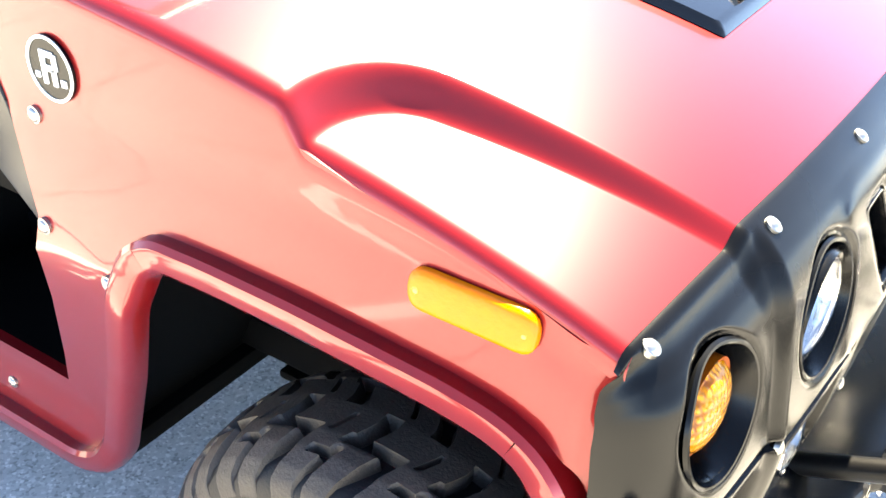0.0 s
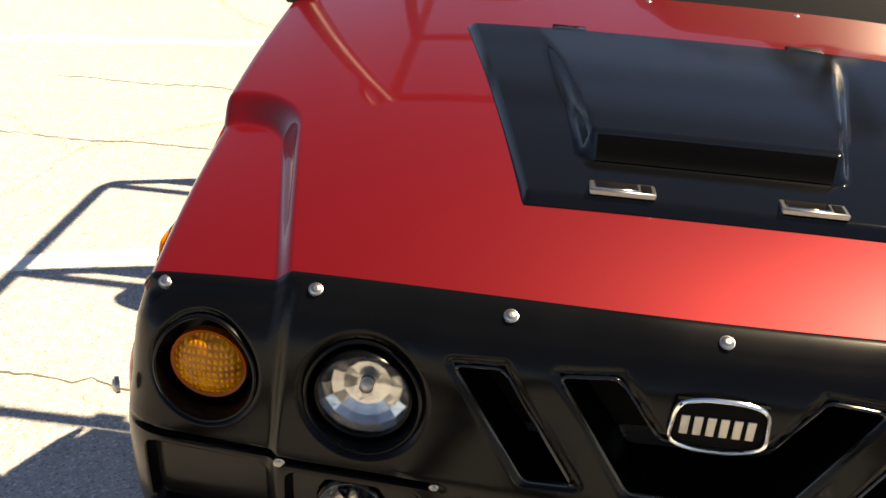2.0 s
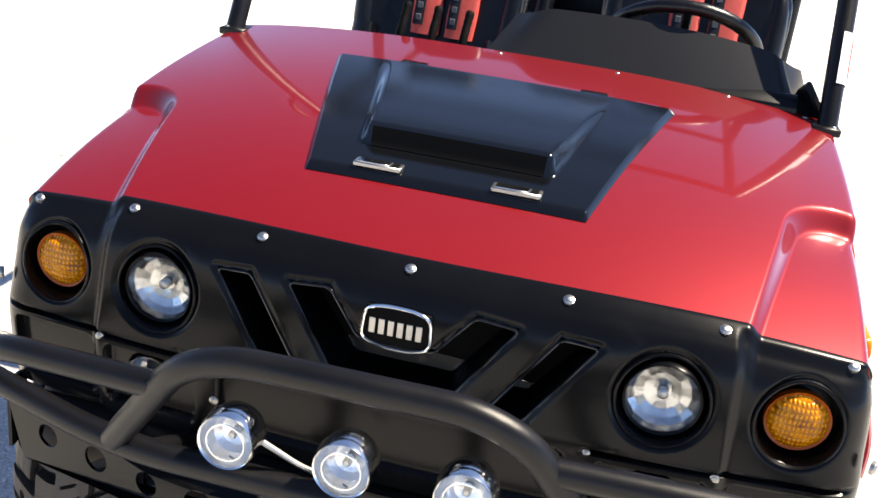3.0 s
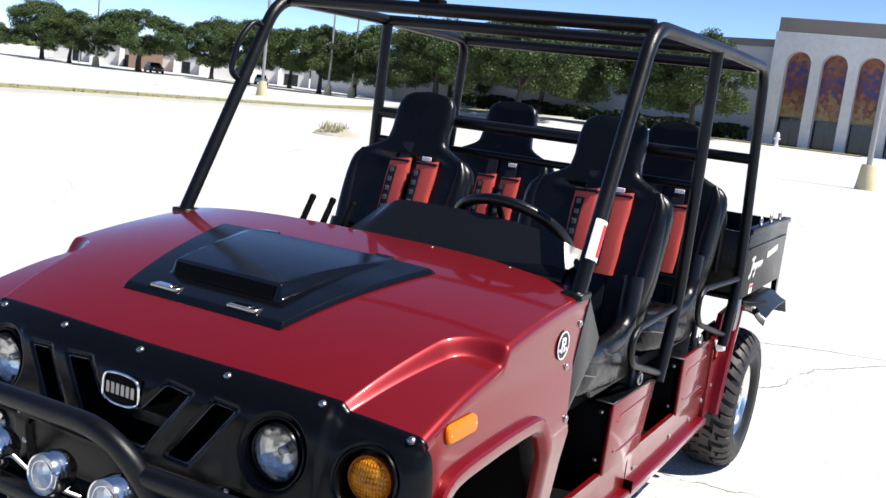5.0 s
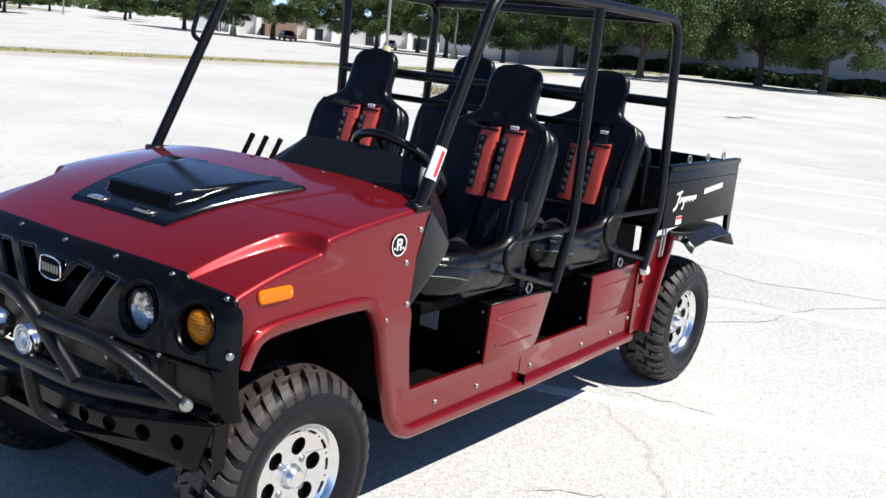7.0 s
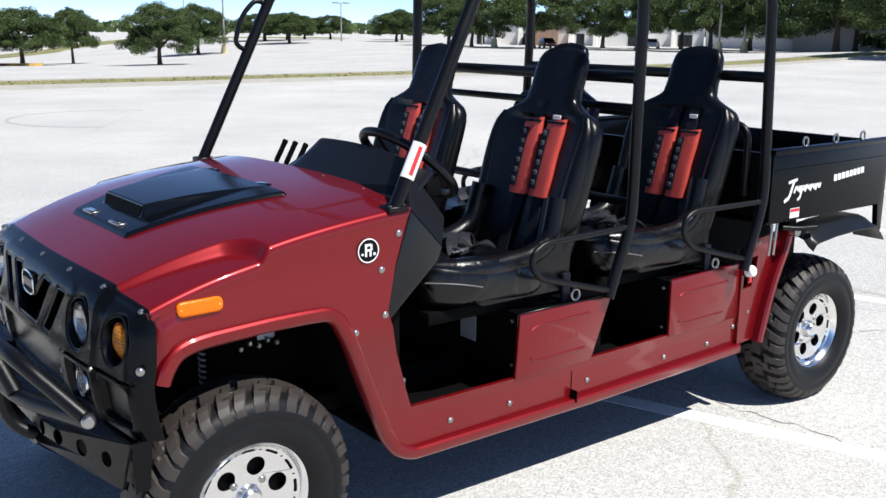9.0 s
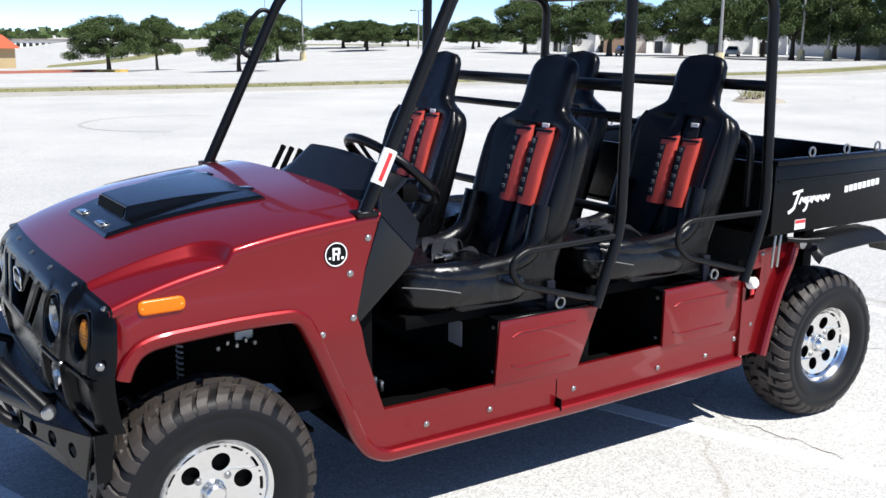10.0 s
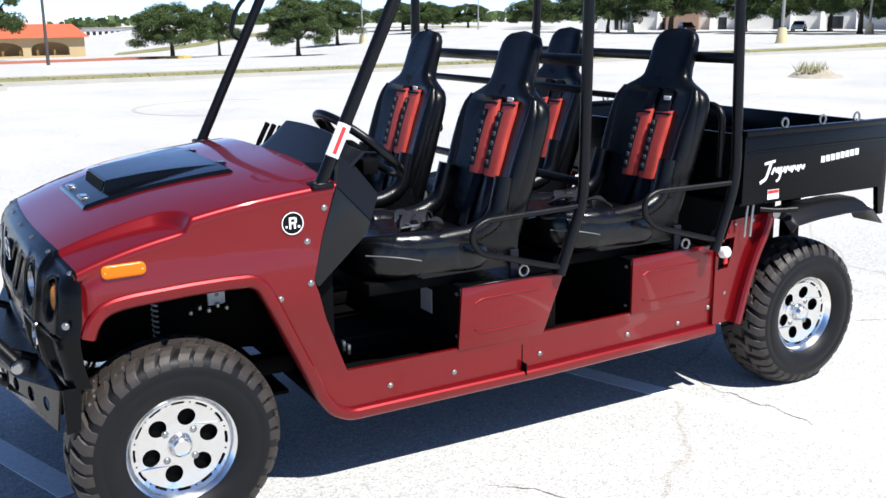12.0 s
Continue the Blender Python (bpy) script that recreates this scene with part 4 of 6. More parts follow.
    # harness
    for s in (1, -1):
        yy = y0 + s * 0.0440 + 0.027
        low_by = 0.07 if rear else 0.0
        top, low = back_front(x0, 0.500), back_front(x0, 0.215)
        lean = s * 0.004
        for nm, ha, hb, w, th, mt in (("shoulder_strap", 0.548, 0.430, 0.022, 0.004, WEB), ("harness_pad", 0.492, 0.245, 0.0425, 0.014, PAD), ("lap_strap", 0.245, 0.055, 0.022, 0.004, WEB)):
            pa, pb = back_front(x0 - 0.012, ha - low_by * (nm != "shoulder_strap")), back_front(x0 - 0.012, hb - low_by * (nm != "lap_strap"))
            if nm == "harness_pad":
                bm = bmesh.new()
                n = 10

                def pf(i, j):
                    t = i / n
                    p = lerp(pa, pb, t) + Vector((0.011 + 0.004 * math.sin(t * math.pi), 0, 0))
                    ww = w * (1 - 0.06 * math.cos(t * 2 * math.pi) ** 2)
                    ang = 2 * math.pi * j / 16
                    cx = math.copysign(abs(math.cos(ang)) ** 0.45, math.cos(ang)) * ww
                    cz = math.copysign(abs(math.sin(ang)) ** 0.6, math.sin(ang)) * th
                    return Vector((p.x + cz, yy + lean + cx + s * 0.006 * (1 - t), p.z + 0.16 * cx * (1 - t)))
                surface(bm, n + 1, 17, pf)
                bmesh.ops.remove_doubles(bm, verts=bm.verts, dist=1e-5)
                bmesh.ops.holes_fill(bm, edges=[e for e in bm.edges if e.is_boundary], sides=0)
                part(nm, bm, PAD, se, "red padded harness sleeve with plain pale bars")
                bm = bmesh.new()
                p0, p1 = lerp(pa, pb, 0.12), lerp(pa, pb, 0.90)
                fr_off = 0.0338
                q = [Vector((p.x + fr_off - 0.003, yy + lean - 0.001 + d, p.z)) for p, d in ((p0, -0.034), (p0, -0.006), (p1, -0.006), (p1, -0.034))]
                vs = [bm.verts.new(v) for v in q]
                vs2 = [bm.verts.new(v - Vector((0.012, 0, 0))) for v in q]
                bm.faces.new(vs)
                for i in range(4):
                    bm.faces.new((vs[i], vs2[i], vs2[(i + 1) % 4], vs[(i + 1) % 4]))
                part("name_strip", bm, WEB, se, smooth=False)
                bm = bmesh.new()
                p = lerp(pa, pb, 0.03)
                box(bm, (p.x - 0.004, yy + lean - w * 0.93 + s * 0.006, p.z - 0.004), (p.x + 0.027, yy + lean + w * 0.93 + s * 0.006, p.z + 0.006), 0.002, 1)
                part("pad_cuff", bm, WEB, se, smooth=False)
                for k in range(6):
                    bm = bmesh.new()
                    p = lerp(p0, p1, (k + 0.5) / 6) + Vector((fr_off - 0.0025, 0, 0))
                    box(bm, (p.x - 0.003, yy + lean - 0.0275, p.z - 0.0120), (p.x + 0.0006, yy + lean - 0.0135, p.z + 0.0120), 0.0005, 1)
                    part("pale_bar", bm, LETTER, se, smooth=False)
            else:
                bm = bmesh.new()
                off = Vector((0.006, 0, 0))
                spread = 0.0 if nm == "shoulder_strap" else s * 0.02
                path = [pa + off + Vector((0, yy - 0, 0)), lerp(pa, pb, 0.5) + off + Vector((0.002, yy + spread * 0.4, 0)), pb + off + Vector((0.004, yy + spread, 0))]
                sweep(bm, path, [(-w, -th), (w, -th), (w, th), (-w, th)], up=(0.93, 0, 0.3))
                part(nm, bm, mt, se, smooth=False)
                if nm == "shoulder_strap" and s > 0:
                    q = lerp(pa, pb, 0.42) + off
                    part("strap_tag", boxed((q.x + 0.002, yy - 0.018, q.z - 0.010), (q.x + 0.0075, yy + 0.018, q.z + 0.010), 0.001, 1), WHITE, se, "small white tag on the strap")
    # straps and buckle lying on the cushion
    for k in range(4):
        bm = bmesh.new()
        ph = random.uniform(0, 6)
        xx, yy = x0 + 0.13 + 0.040 * (k % 3) + random.uniform(-0.03, 0.03), y0 - 0.12 + 0.030 * k
        path = [(xx + 0.05 * math.cos(ph + t * 2.2), yy + 0.085 * t + 0.03 * math.sin(ph + 3 * t), 0.752 + 0.040 * abs(math.sin(t * 3 + ph)) + 0.004 * k) for t in np.linspace(-0.6, 1.3, 26)]
        sweep(bm, path, [(-0.018, -0.003), (0.018, -0.003), (0.018, 0.003), (-0.018, 0.003)], up=(0.15, 0.1, 1))
        part("loose_strap", bm, LOOSE, se)
    part("buckle", boxed((x0 + 0.17, y0 + 0.00, 0.764), (x0 + 0.225, y0 + 0.045, 0.784), 0.006), BOLT, se, "silver harness buckle")
    part("release_button", boxed((x0 + 0.185, y0 + 0.012, 0.784), (x0 + 0.21, y0 + 0.034, 0.789), 0.002, 1), DARK, se)
    return se


def back_axis(x0, h):
    """Centre line of the seat back at height h above its root."""
    return Vector((x0 - 0.055 - 0.235 * h - 0.06 * h * h, 0, 0.675 + h * 0.985))


def back_front(x0, h):
    t = table((0.0, 0.1, 0.45, 0.56, 0.74), (0.050, 0.044, 0.036, 0.030, 0.024), h)
    return back_axis(x0, h) + Vector((t, 0, 0.012))


def back_half(h):
    """Half width of the seat back at height h."""
    return table((0.0, 0.08, 0.25, 0.42, 0.46, 0.49, 0.510, 0.528, 0.545, 0.562, 0.60, 0.66, 0.70, 0.722, 0.735, 0.742),
                 (0.192, 0.216, 0.238, 0.246, 0.244, 0.236, 0.216, 0.176, 0.136, 0.117, 0.111, 0.113, 0.107, 0.092, 0.066, 0.004), h)


def seat_back(x0, y0):
    bm = bmesh.new()
    hs = np.r_[np.linspace(0, 0.44, 14), np.linspace(0.46, 0.60, 12), np.linspace(0.62, 0.742, 12)]
    nseg = 36

    def f(i, j):
        h = float(hs[i])
        w = back_half(h)
        th = table((0.0, 0.1, 0.45, 0.56, 0.70, 0.73, 0.742), (0.060, 0.056, 0.046, 0.034, 0.026, 0.018, 0.004), h)
        a = 2 * math.pi * j / nseg
        c, s_ = math.cos(a), math.sin(a)
        cy = math.copysign(abs(c) ** 0.50, c) * w
        cx = math.copysign(abs(s_) ** 0.62, s_) * th
        if s_ > 0:
            cx -= (0.022 if h < 0.5 else 0.006) * (1 - min(1.0, abs(cy) / (w * 0.8 + 1e-6)) ** 2) * s_
        p = back_axis(x0, h)
        return Vector((p.x + cx, y0 + cy, p.z + 0.26 * cx))
    surface(bm, len(hs), nseg + 1, f)
    bmesh.ops.remove_doubles(bm, verts=bm.verts, dist=1e-5)
    bmesh.ops.holes_fill(bm, edges=[e for e in bm.edges if e.is_boundary], sides=0)
    return bm


for xs, rear in ((-1.085, False), (-1.795, True)):
    for ys_ in (0.345, -0.345):
        make_seat(xs, ys_, rear)


# ---- roll cage ----
def cage(pts, r=0.0195, bend=0.07, name="cage_tube", label="black steel roll cage tube"):
    return part(name, tube(pts, r, bend), TUBE, utv, label)


ROOF = 1.640
for s in (1, -1):
    cage([(-0.455, s * 0.612, 0.985), (-0.780, s * 0.598, ROOF), (-1.42, s * 0.606, ROOF + 0.005), (-2.070, s * 0.622, ROOF - 0.005), (-2.072, s * 0.655, 0.86), (-1.985, s * 0.652, 0.605)], bend=0.09,
         label="black steel side hoop of the roll cage")
    cage([(-1.420, s * 0.604, ROOF), (-1.412, s * 0.606, 0.850), (-1.318, s * 0.606, 0.598)])
    cage([(-1.405, s * 0.606, 0.828), (-1.018, s * 0.606, 0.819), (-0.972, s * 0.606, 0.790), (-0.972, s * 0.606, 0.752), (-1.005, s * 0.606, 0.712), (-1.325, s * 0.606, 0.622)], 0.0105, 0.03, "arm_rail", "thin black side grab rail")
    cage([(-2.045, s * 0.655, 0.854), (-1.725, s * 0.612, 0.846), (-1.678, s * 0.612, 0.818), (-1.678, s * 0.612, 0.768), (-1.730, s * 0.612, 0.718), (-2.000, s * 0.652, 0.643)], 0.0105, 0.03, "arm_rail", "thin black side grab rail")
    # ring pins on the seat boxes
    for x in (-1.185, -1.905):
        bm = bmesh.new()
        sweep(bm, [Vector((x + 0.018 * math.cos(t), s * 0.585, 0.628 + 0.018 * math.sin(t))) for t in np.linspace(0, 2 * math.pi, 18, endpoint=False)], circle(0.0045, 8), closed=True)
        part("ring_pin", bm, BOLT, utv, "zinc ring pin")
        part("strap_tab", boxed((x + 0.012, min(s * 0.560, s * 0.574), 0.603), (x + 0.045, max(s * 0.560, s * 0.574), 0.700), 0.004), WEB, utv)
    # foot plates of the front pillars
    ft = part("pillar_foot", boxed((-0.492, min(s * 0.580, s * 0.634), 0.982), (-0.425, max(s * 0.580, s * 0.634), 0.998), 0.003, 1), TUBE, utv)
    for dx in (-0.055, -0.012):
        bolt((-0.425 + dx, s * 0.620, 0.998), (0, 0, 1), 0.005, ft)
for x, hw, z, r in ((-0.820, 0.585, ROOF + 0.002, 0.0195), (-1.42, 0.60, ROOF + 0.004, 0.0195), (-2.055, 0.617, ROOF - 0.006, 0.0195),
                    (-1.422, 0.603, 1.312, 0.0195), (-1.422, 0.604, 1.215, 0.013), (-2.071, 0.634, 1.300, 0.0195), (-1.415, 0.600, 0.905, 0.016)):
    cage([(x, -hw, z), (x, hw, z)], r, name="cross_tube", label="black steel cross tube of the roll cage")
# grab loop on the passenger's front pillar
cage([(-0.672, -0.603, 1.405), (-0.640, -0.608, 1.375), (-0.600, -0.611, 1.40), (-0.630, -0.611, 1.50), (-0.688, -0.607, 1.56), (-0.738, -0.600, 1.535)], 0.009, 0.04, "grab_loop", "black rubber grab loop")
hk = part("hanging_strap", tube([(-1.415, -0.385, 0.985), (-1.405, -0.385, 1.075), (-1.385, -0.383, 1.110)], 0.006, 0.02, 8), WEB, utv, "loose dark strap with a hanging buckle")
bm = bmesh.new()
sweep(bm, [Vector((-1.405, -0.385 + 0.016 * math.cos(t), 1.045 + 0.018 * math.sin(t))) for t in np.linspace(0, 2 * math.pi, 16, endpoint=False)], circle(0.004, 6), closed=True)
part("hook_ring", bm, BOLT, hk)
part("hook_block", boxed((-1.418, -0.402, 0.990), (-1.392, -0.368, 1.018), 0.005), DARK, hk)
part("tube_clamp", boxed((-0.862, -0.12, ROOF + 0.012), (-0.812, -0.05, ROOF + 0.034), 0.006), DARK, utv)
# warning sticker on the driver's pillar
bm = bmesh.new()
a, b = Vector((-0.455, 0.612, 0.985)), Vector((-0.780, 0.598, ROOF))
ax = (b - a).normalized()
p0, p1 = lerp(a, b, 0.125), lerp(a, b, 0.265)
sd = ax.cross(Vector((0.35, 0.9, 0.1))).normalized()
un = sd.cross(ax).normalized()
surface(bm, 2, 11, lambda i, j: lerp(p0, p1, i) + (sd * math.cos(lerp(0.40, 2.80, j / 10)) + un * math.sin(lerp(0.40, 2.80, j / 10))) * 0.0212)
stk = part("warning_label", bm, WHITE, utv, "white warning label with a red band wrapped on the pillar")
bm = bmesh.new()
surface(bm, 2, 6, lambda i, j: lerp(p0, p1, 0.1 + 0.8 * i) + (sd * math.cos(lerp(1.20, 1.72, j / 5)) + un * math.sin(lerp(1.20, 1.72, j / 5))) * 0.0224)
part("red_band", bm, STICKER_RED, stk)
# label plate inside the footwell
part("data_plate", boxed((-0.9545, 0.285, 0.455), (-0.951, 0.365, 0.540), 0.001, 1), GREY, utv, "small grey printed plate")
for y in (0.50, 0.54):
    part("pedal", boxed((-0.60, y - 0.095, 0.40), (-0.588, y - 0.075, 0.435), 0.004), BOLT, utv)


# ---- rear fenders, cargo bed ----
for s in (1, -1):
    bm = bmesh.new()
    plate(bm, [(-2.035, 0.300), (-2.035, 0.610), (-2.075, 0.622), (-2.105, 0.700), (-2.275, 0.712), (-2.262, 0.660), (-2.205, 0.540), (-2.165, 0.420), (-2.135, 0.305)],
          [[(-2.060, 0.630), (-2.128, 0.634), (-2.122, 0.590), (-2.098, 0.518), (-2.048, 0.516), (-2.050, 0.560)]], lambda p: Vector((p[0], s * 0.613, p[1])), (0, -s * 0.020, 0))
    rf = part("rear_fender", bm, RED, utv, "dark red metallic rear fender corner", smooth=False)
    part("inner_plate", boxed((-2.16, min(s * 0.572, s * 0.577), 0.49), (-2.036, max(s * 0.572, s * 0.577), 0.66), 0.001, 1), DARK, rf)
    bm = bmesh.new()
    sweep(bm, fillet([(-2.285, s * 0.628, 0.715), (-2.268, s * 0.628, 0.650), (-2.212, s * 0.628, 0.540), (-2.172, s * 0.628, 0.420), (-2.140, s * 0.628, 0.296)], 0.05, 4),
          [(-0.016, -0.02), (0.016, -0.02), (0.016, 0.014), (0.008, 0.022), (-0.008, 0.022), (-0.016, 0.014)], up=(0, s, 0))
    part("arch_lip", bm, RED, rf)
    part("filler_neck", tube([(-2.062, s * 0.575, 0.575), (-2.062, s * 0.622, 0.583)], 0.019), DARK, rf)
    if s > 0:
        bm = bmesh.new()
        lathe(bm, [(0.022, 0.0), (0.022, 0.022), (0.018, 0.028), (0, 0.029)], Matrix.Translation((-2.062, s * 0.618, 0.583)) @ Vector((0, s, 0.25)).to_track_quat("Z", "Y").to_matrix().to_4x4(), 20)
        part("filler_cap", bm, WHITE, rf, "white plastic filler cap")
        part("cap_tab", boxed((-2.092, 0.612, 0.535), (-2.072, 0.620, 0.560), 0.002, 1), STICKER_RED, rf)
    for x, z in ((-2.13, 0.685), (-2.22, 0.69), (-2.09, 0.42)):
        bolt((x, s * 0.614, z), (0, s, 0), 0.007, rf)
    # spring catch between cab and bed
    bm = bmesh.new()
    for k in range(2):
        tube([(-2.135 - 0.03 * k, s * 0.652, 0.640), (-2.130 - 0.03 * k, s * 0.658, 0.70), (-2.140 - 0.03 * k, s * 0.655, 0.760)], 0.005, n=8, bm=bm)
    part("spring_catch", bm, BOLT, utv, "zinc over-centre catch")

BX0, BX1, BW, BZ0, BZ1 = -2.095, -2.905, 0.668, 0.770, 1.035
bed = part("cargo_bed", boxed((BX1, -BW + 0.01, BZ0 - 0.01), (BX0, BW - 0.01, BZ0 + 0.02), 0.004), BLACK, utv, "black steel tipping cargo bed")
for s in (1, -1):
    wall = slab("bed_side", [(BX0, BZ0), (BX0, BZ1 - 0.004), (BX1, BZ1 + 0.004), (BX1, BZ0 - 0.120), (BX1 + 0.035, BZ0 - 0.120), (BX1 + 0.045, BZ0)], s * (BW - 0.022), s * BW, BLACK, utv, "flat black steel bed side with plain white decal shapes", 0.003)
    part("top_rail", boxed((BX1, min(s * (BW - 0.028), s * (BW + 0.008)), BZ1 - 0.016), (BX0, max(s * (BW - 0.028), s * (BW + 0.008)), BZ1 + 0.006), 0.005), BLACK, wall)
    part("pressed_step", boxed((BX1 + 0.03, min(s * (BW - 0.004), s * (BW + 0.006)), BZ1 - 0.075), (BX0 - 0.015, max(s * (BW - 0.004), s * (BW + 0.006)), BZ1 - 0.068), 0.003), BLACK, wall)
    for x in (-2.305, -2.510, -2.705):
        bm = bmesh.new()
        sweep(bm, [Vector((x + 0.016 * math.cos(t), s * (BW - 0.01), BZ1 + 0.022 + 0.018 * math.sin(t))) for t in np.linspace(0, 2 * math.pi, 18, endpoint=False)], circle(0.0042, 8), closed=True)
        part("tie_ring", bm, BOLT, wall, "zinc tie-down ring")
    # decal strokes: a slanted script shape and a heavy word shape, as plain bars
    y0 = s * BW
    bm = bmesh.new()

    def stroke(pts, w=0.0035):
        sweep(bm, fillet([(x, y0 + s * 0.0005, z) for x, z in pts], 0.01, 3), [(-w, -0.0012), (w, -0.0012), (w, 0.0014), (-w, 0.0014)], up=(0, s, 0))
    sx = -2.180
    d = -1.0 if s > 0 else 1.0
    org = sx if s > 0 else -2.42

    def X(q):
        return org + d * q
    stroke([(X(0.02), 0.912), (X(0.075), 0.920)], 0.005)
    stroke([(X(0.055), 0.915), (X(0.030), 0.855), (X(0.000), 0.842)], 0.006)
    for q in (0.06, 0.095, 0.13, 0.165, 0.20):
        stroke([(X(q), 0.870), (X(q + 0.014), 0.897), (X(q + 0.026), 0.874), (X(q + 0.034), 0.895)], 0.0045)
    stroke([(X(0.115), 0.895), (X(0.100), 0.848), (X(0.085), 0.842)], 0.0045)
    part("script_stroke", bm, WHITE, wall, "white slanted script shape", smooth=False)
    for k in range(8):
        bm = bmesh.new()
        xa = X(0.325 + 0.0275 * k)
        xb = X(0.325 + 0.0275 * k + 0.022)
        box(bm, (min(xa, xb), min(y0, y0 + s * 0.0015), 0.893 + 0.0022 * k), (max(xa, xb), max(y0, y0 + s * 0.0015), 0.918 + 0.0022 * k))
        part("word_bar", bm, WHITE, wall, smooth=False)
    part("warning_label", boxed((-2.285, min(y0, y0 + s * 0.0012), 0.775), (-2.225, max(y0, y0 + s * 0.0012), 0.812), 0, 1), WHITE, wall, "small white label with a red band", smooth=False)
    part("label_band", boxed((-2.283, min(y0 + s * 0.0012, y0 + s * 0.002), 0.798), (-2.227, max(y0 + s * 0.0012, y0 + s * 0.002), 0.810), 0, 1), STICKER_RED, wall, smooth=False)
    # mudguard over the rear wheel
    bm = bmesh.new()
    prof = [(-2.300, 0.702), (-2.322, 0.728), (-2.45, 0.742), (-2.60, 0.748), (-2.715, 0.744), (-2.745, 0.728), (-2.812, 0.640)]
    pts = fillet([(x, 0, z) for x, z in prof], 0.012, 3)

    def mg(i, j):
        v = j / 6
        p = pts[i]
        return Vector((p.x, s * lerp(0.600, 0.735, v), p.z - 0.045 * smooth(0.55, 1.0, v) * (1 - smooth(2.70, 2.80, -p.x)) - 0.004))
    surface(bm, len(pts), 7, mg, (0, 0, -0.005))
    gd = part("mudguard", bm, DASH, utv, "black rear mudguard")
    bm = bmesh.new()
    lathe(bm, [(0, -0.012), (0.020, -0.012), (0.020, 0.012), (0, 0.014)], Matrix.Translation((-2.262, s * 0.675, 0.722)) @ Vector((0, s, 0)).to_track_quat("Z", "Y").to_matrix().to_4x4(), 18)
    part("guard_pivot", bm, BOLT, gd)
    part("guard_arm", tube([(-2.205, s * 0.655, 0.74), (-2.255, s * 0.69, 0.735), (-2.33, s * 0.72, 0.738)], 0.010), TUBE, gd)
part("bed_front", boxed((BX0 - 0.02, -BW + 0.022, BZ0), (BX0, BW - 0.022, BZ1 - 0.01), 0.003), BLACK, bed)
tg = part("tailgate", boxed((BX1, -BW + 0.022, BZ0), (BX1 + 0.025, BW - 0.022, BZ1 - 0.01), 0.003), BLACK, utv, "black steel tailgate")
part("tailgate_rib", boxed((BX1 + 0.025, -BW + 0.10, 0.90), (BX1 + 0.035, BW - 0.10, 0.93), 0.004), BLACK, tg)
part("bed_hoop", tube([(BX0 + 0.01, -0.56, 0.86), (BX0 + 0.012, -0.56, 1.125), (BX0 + 0.012, 0.56, 1.125), (BX0 + 0.01, 0.56, 0.86)], 0.0135, 0.07), TUBE, bed, "black tube hoop at the front of the bed")


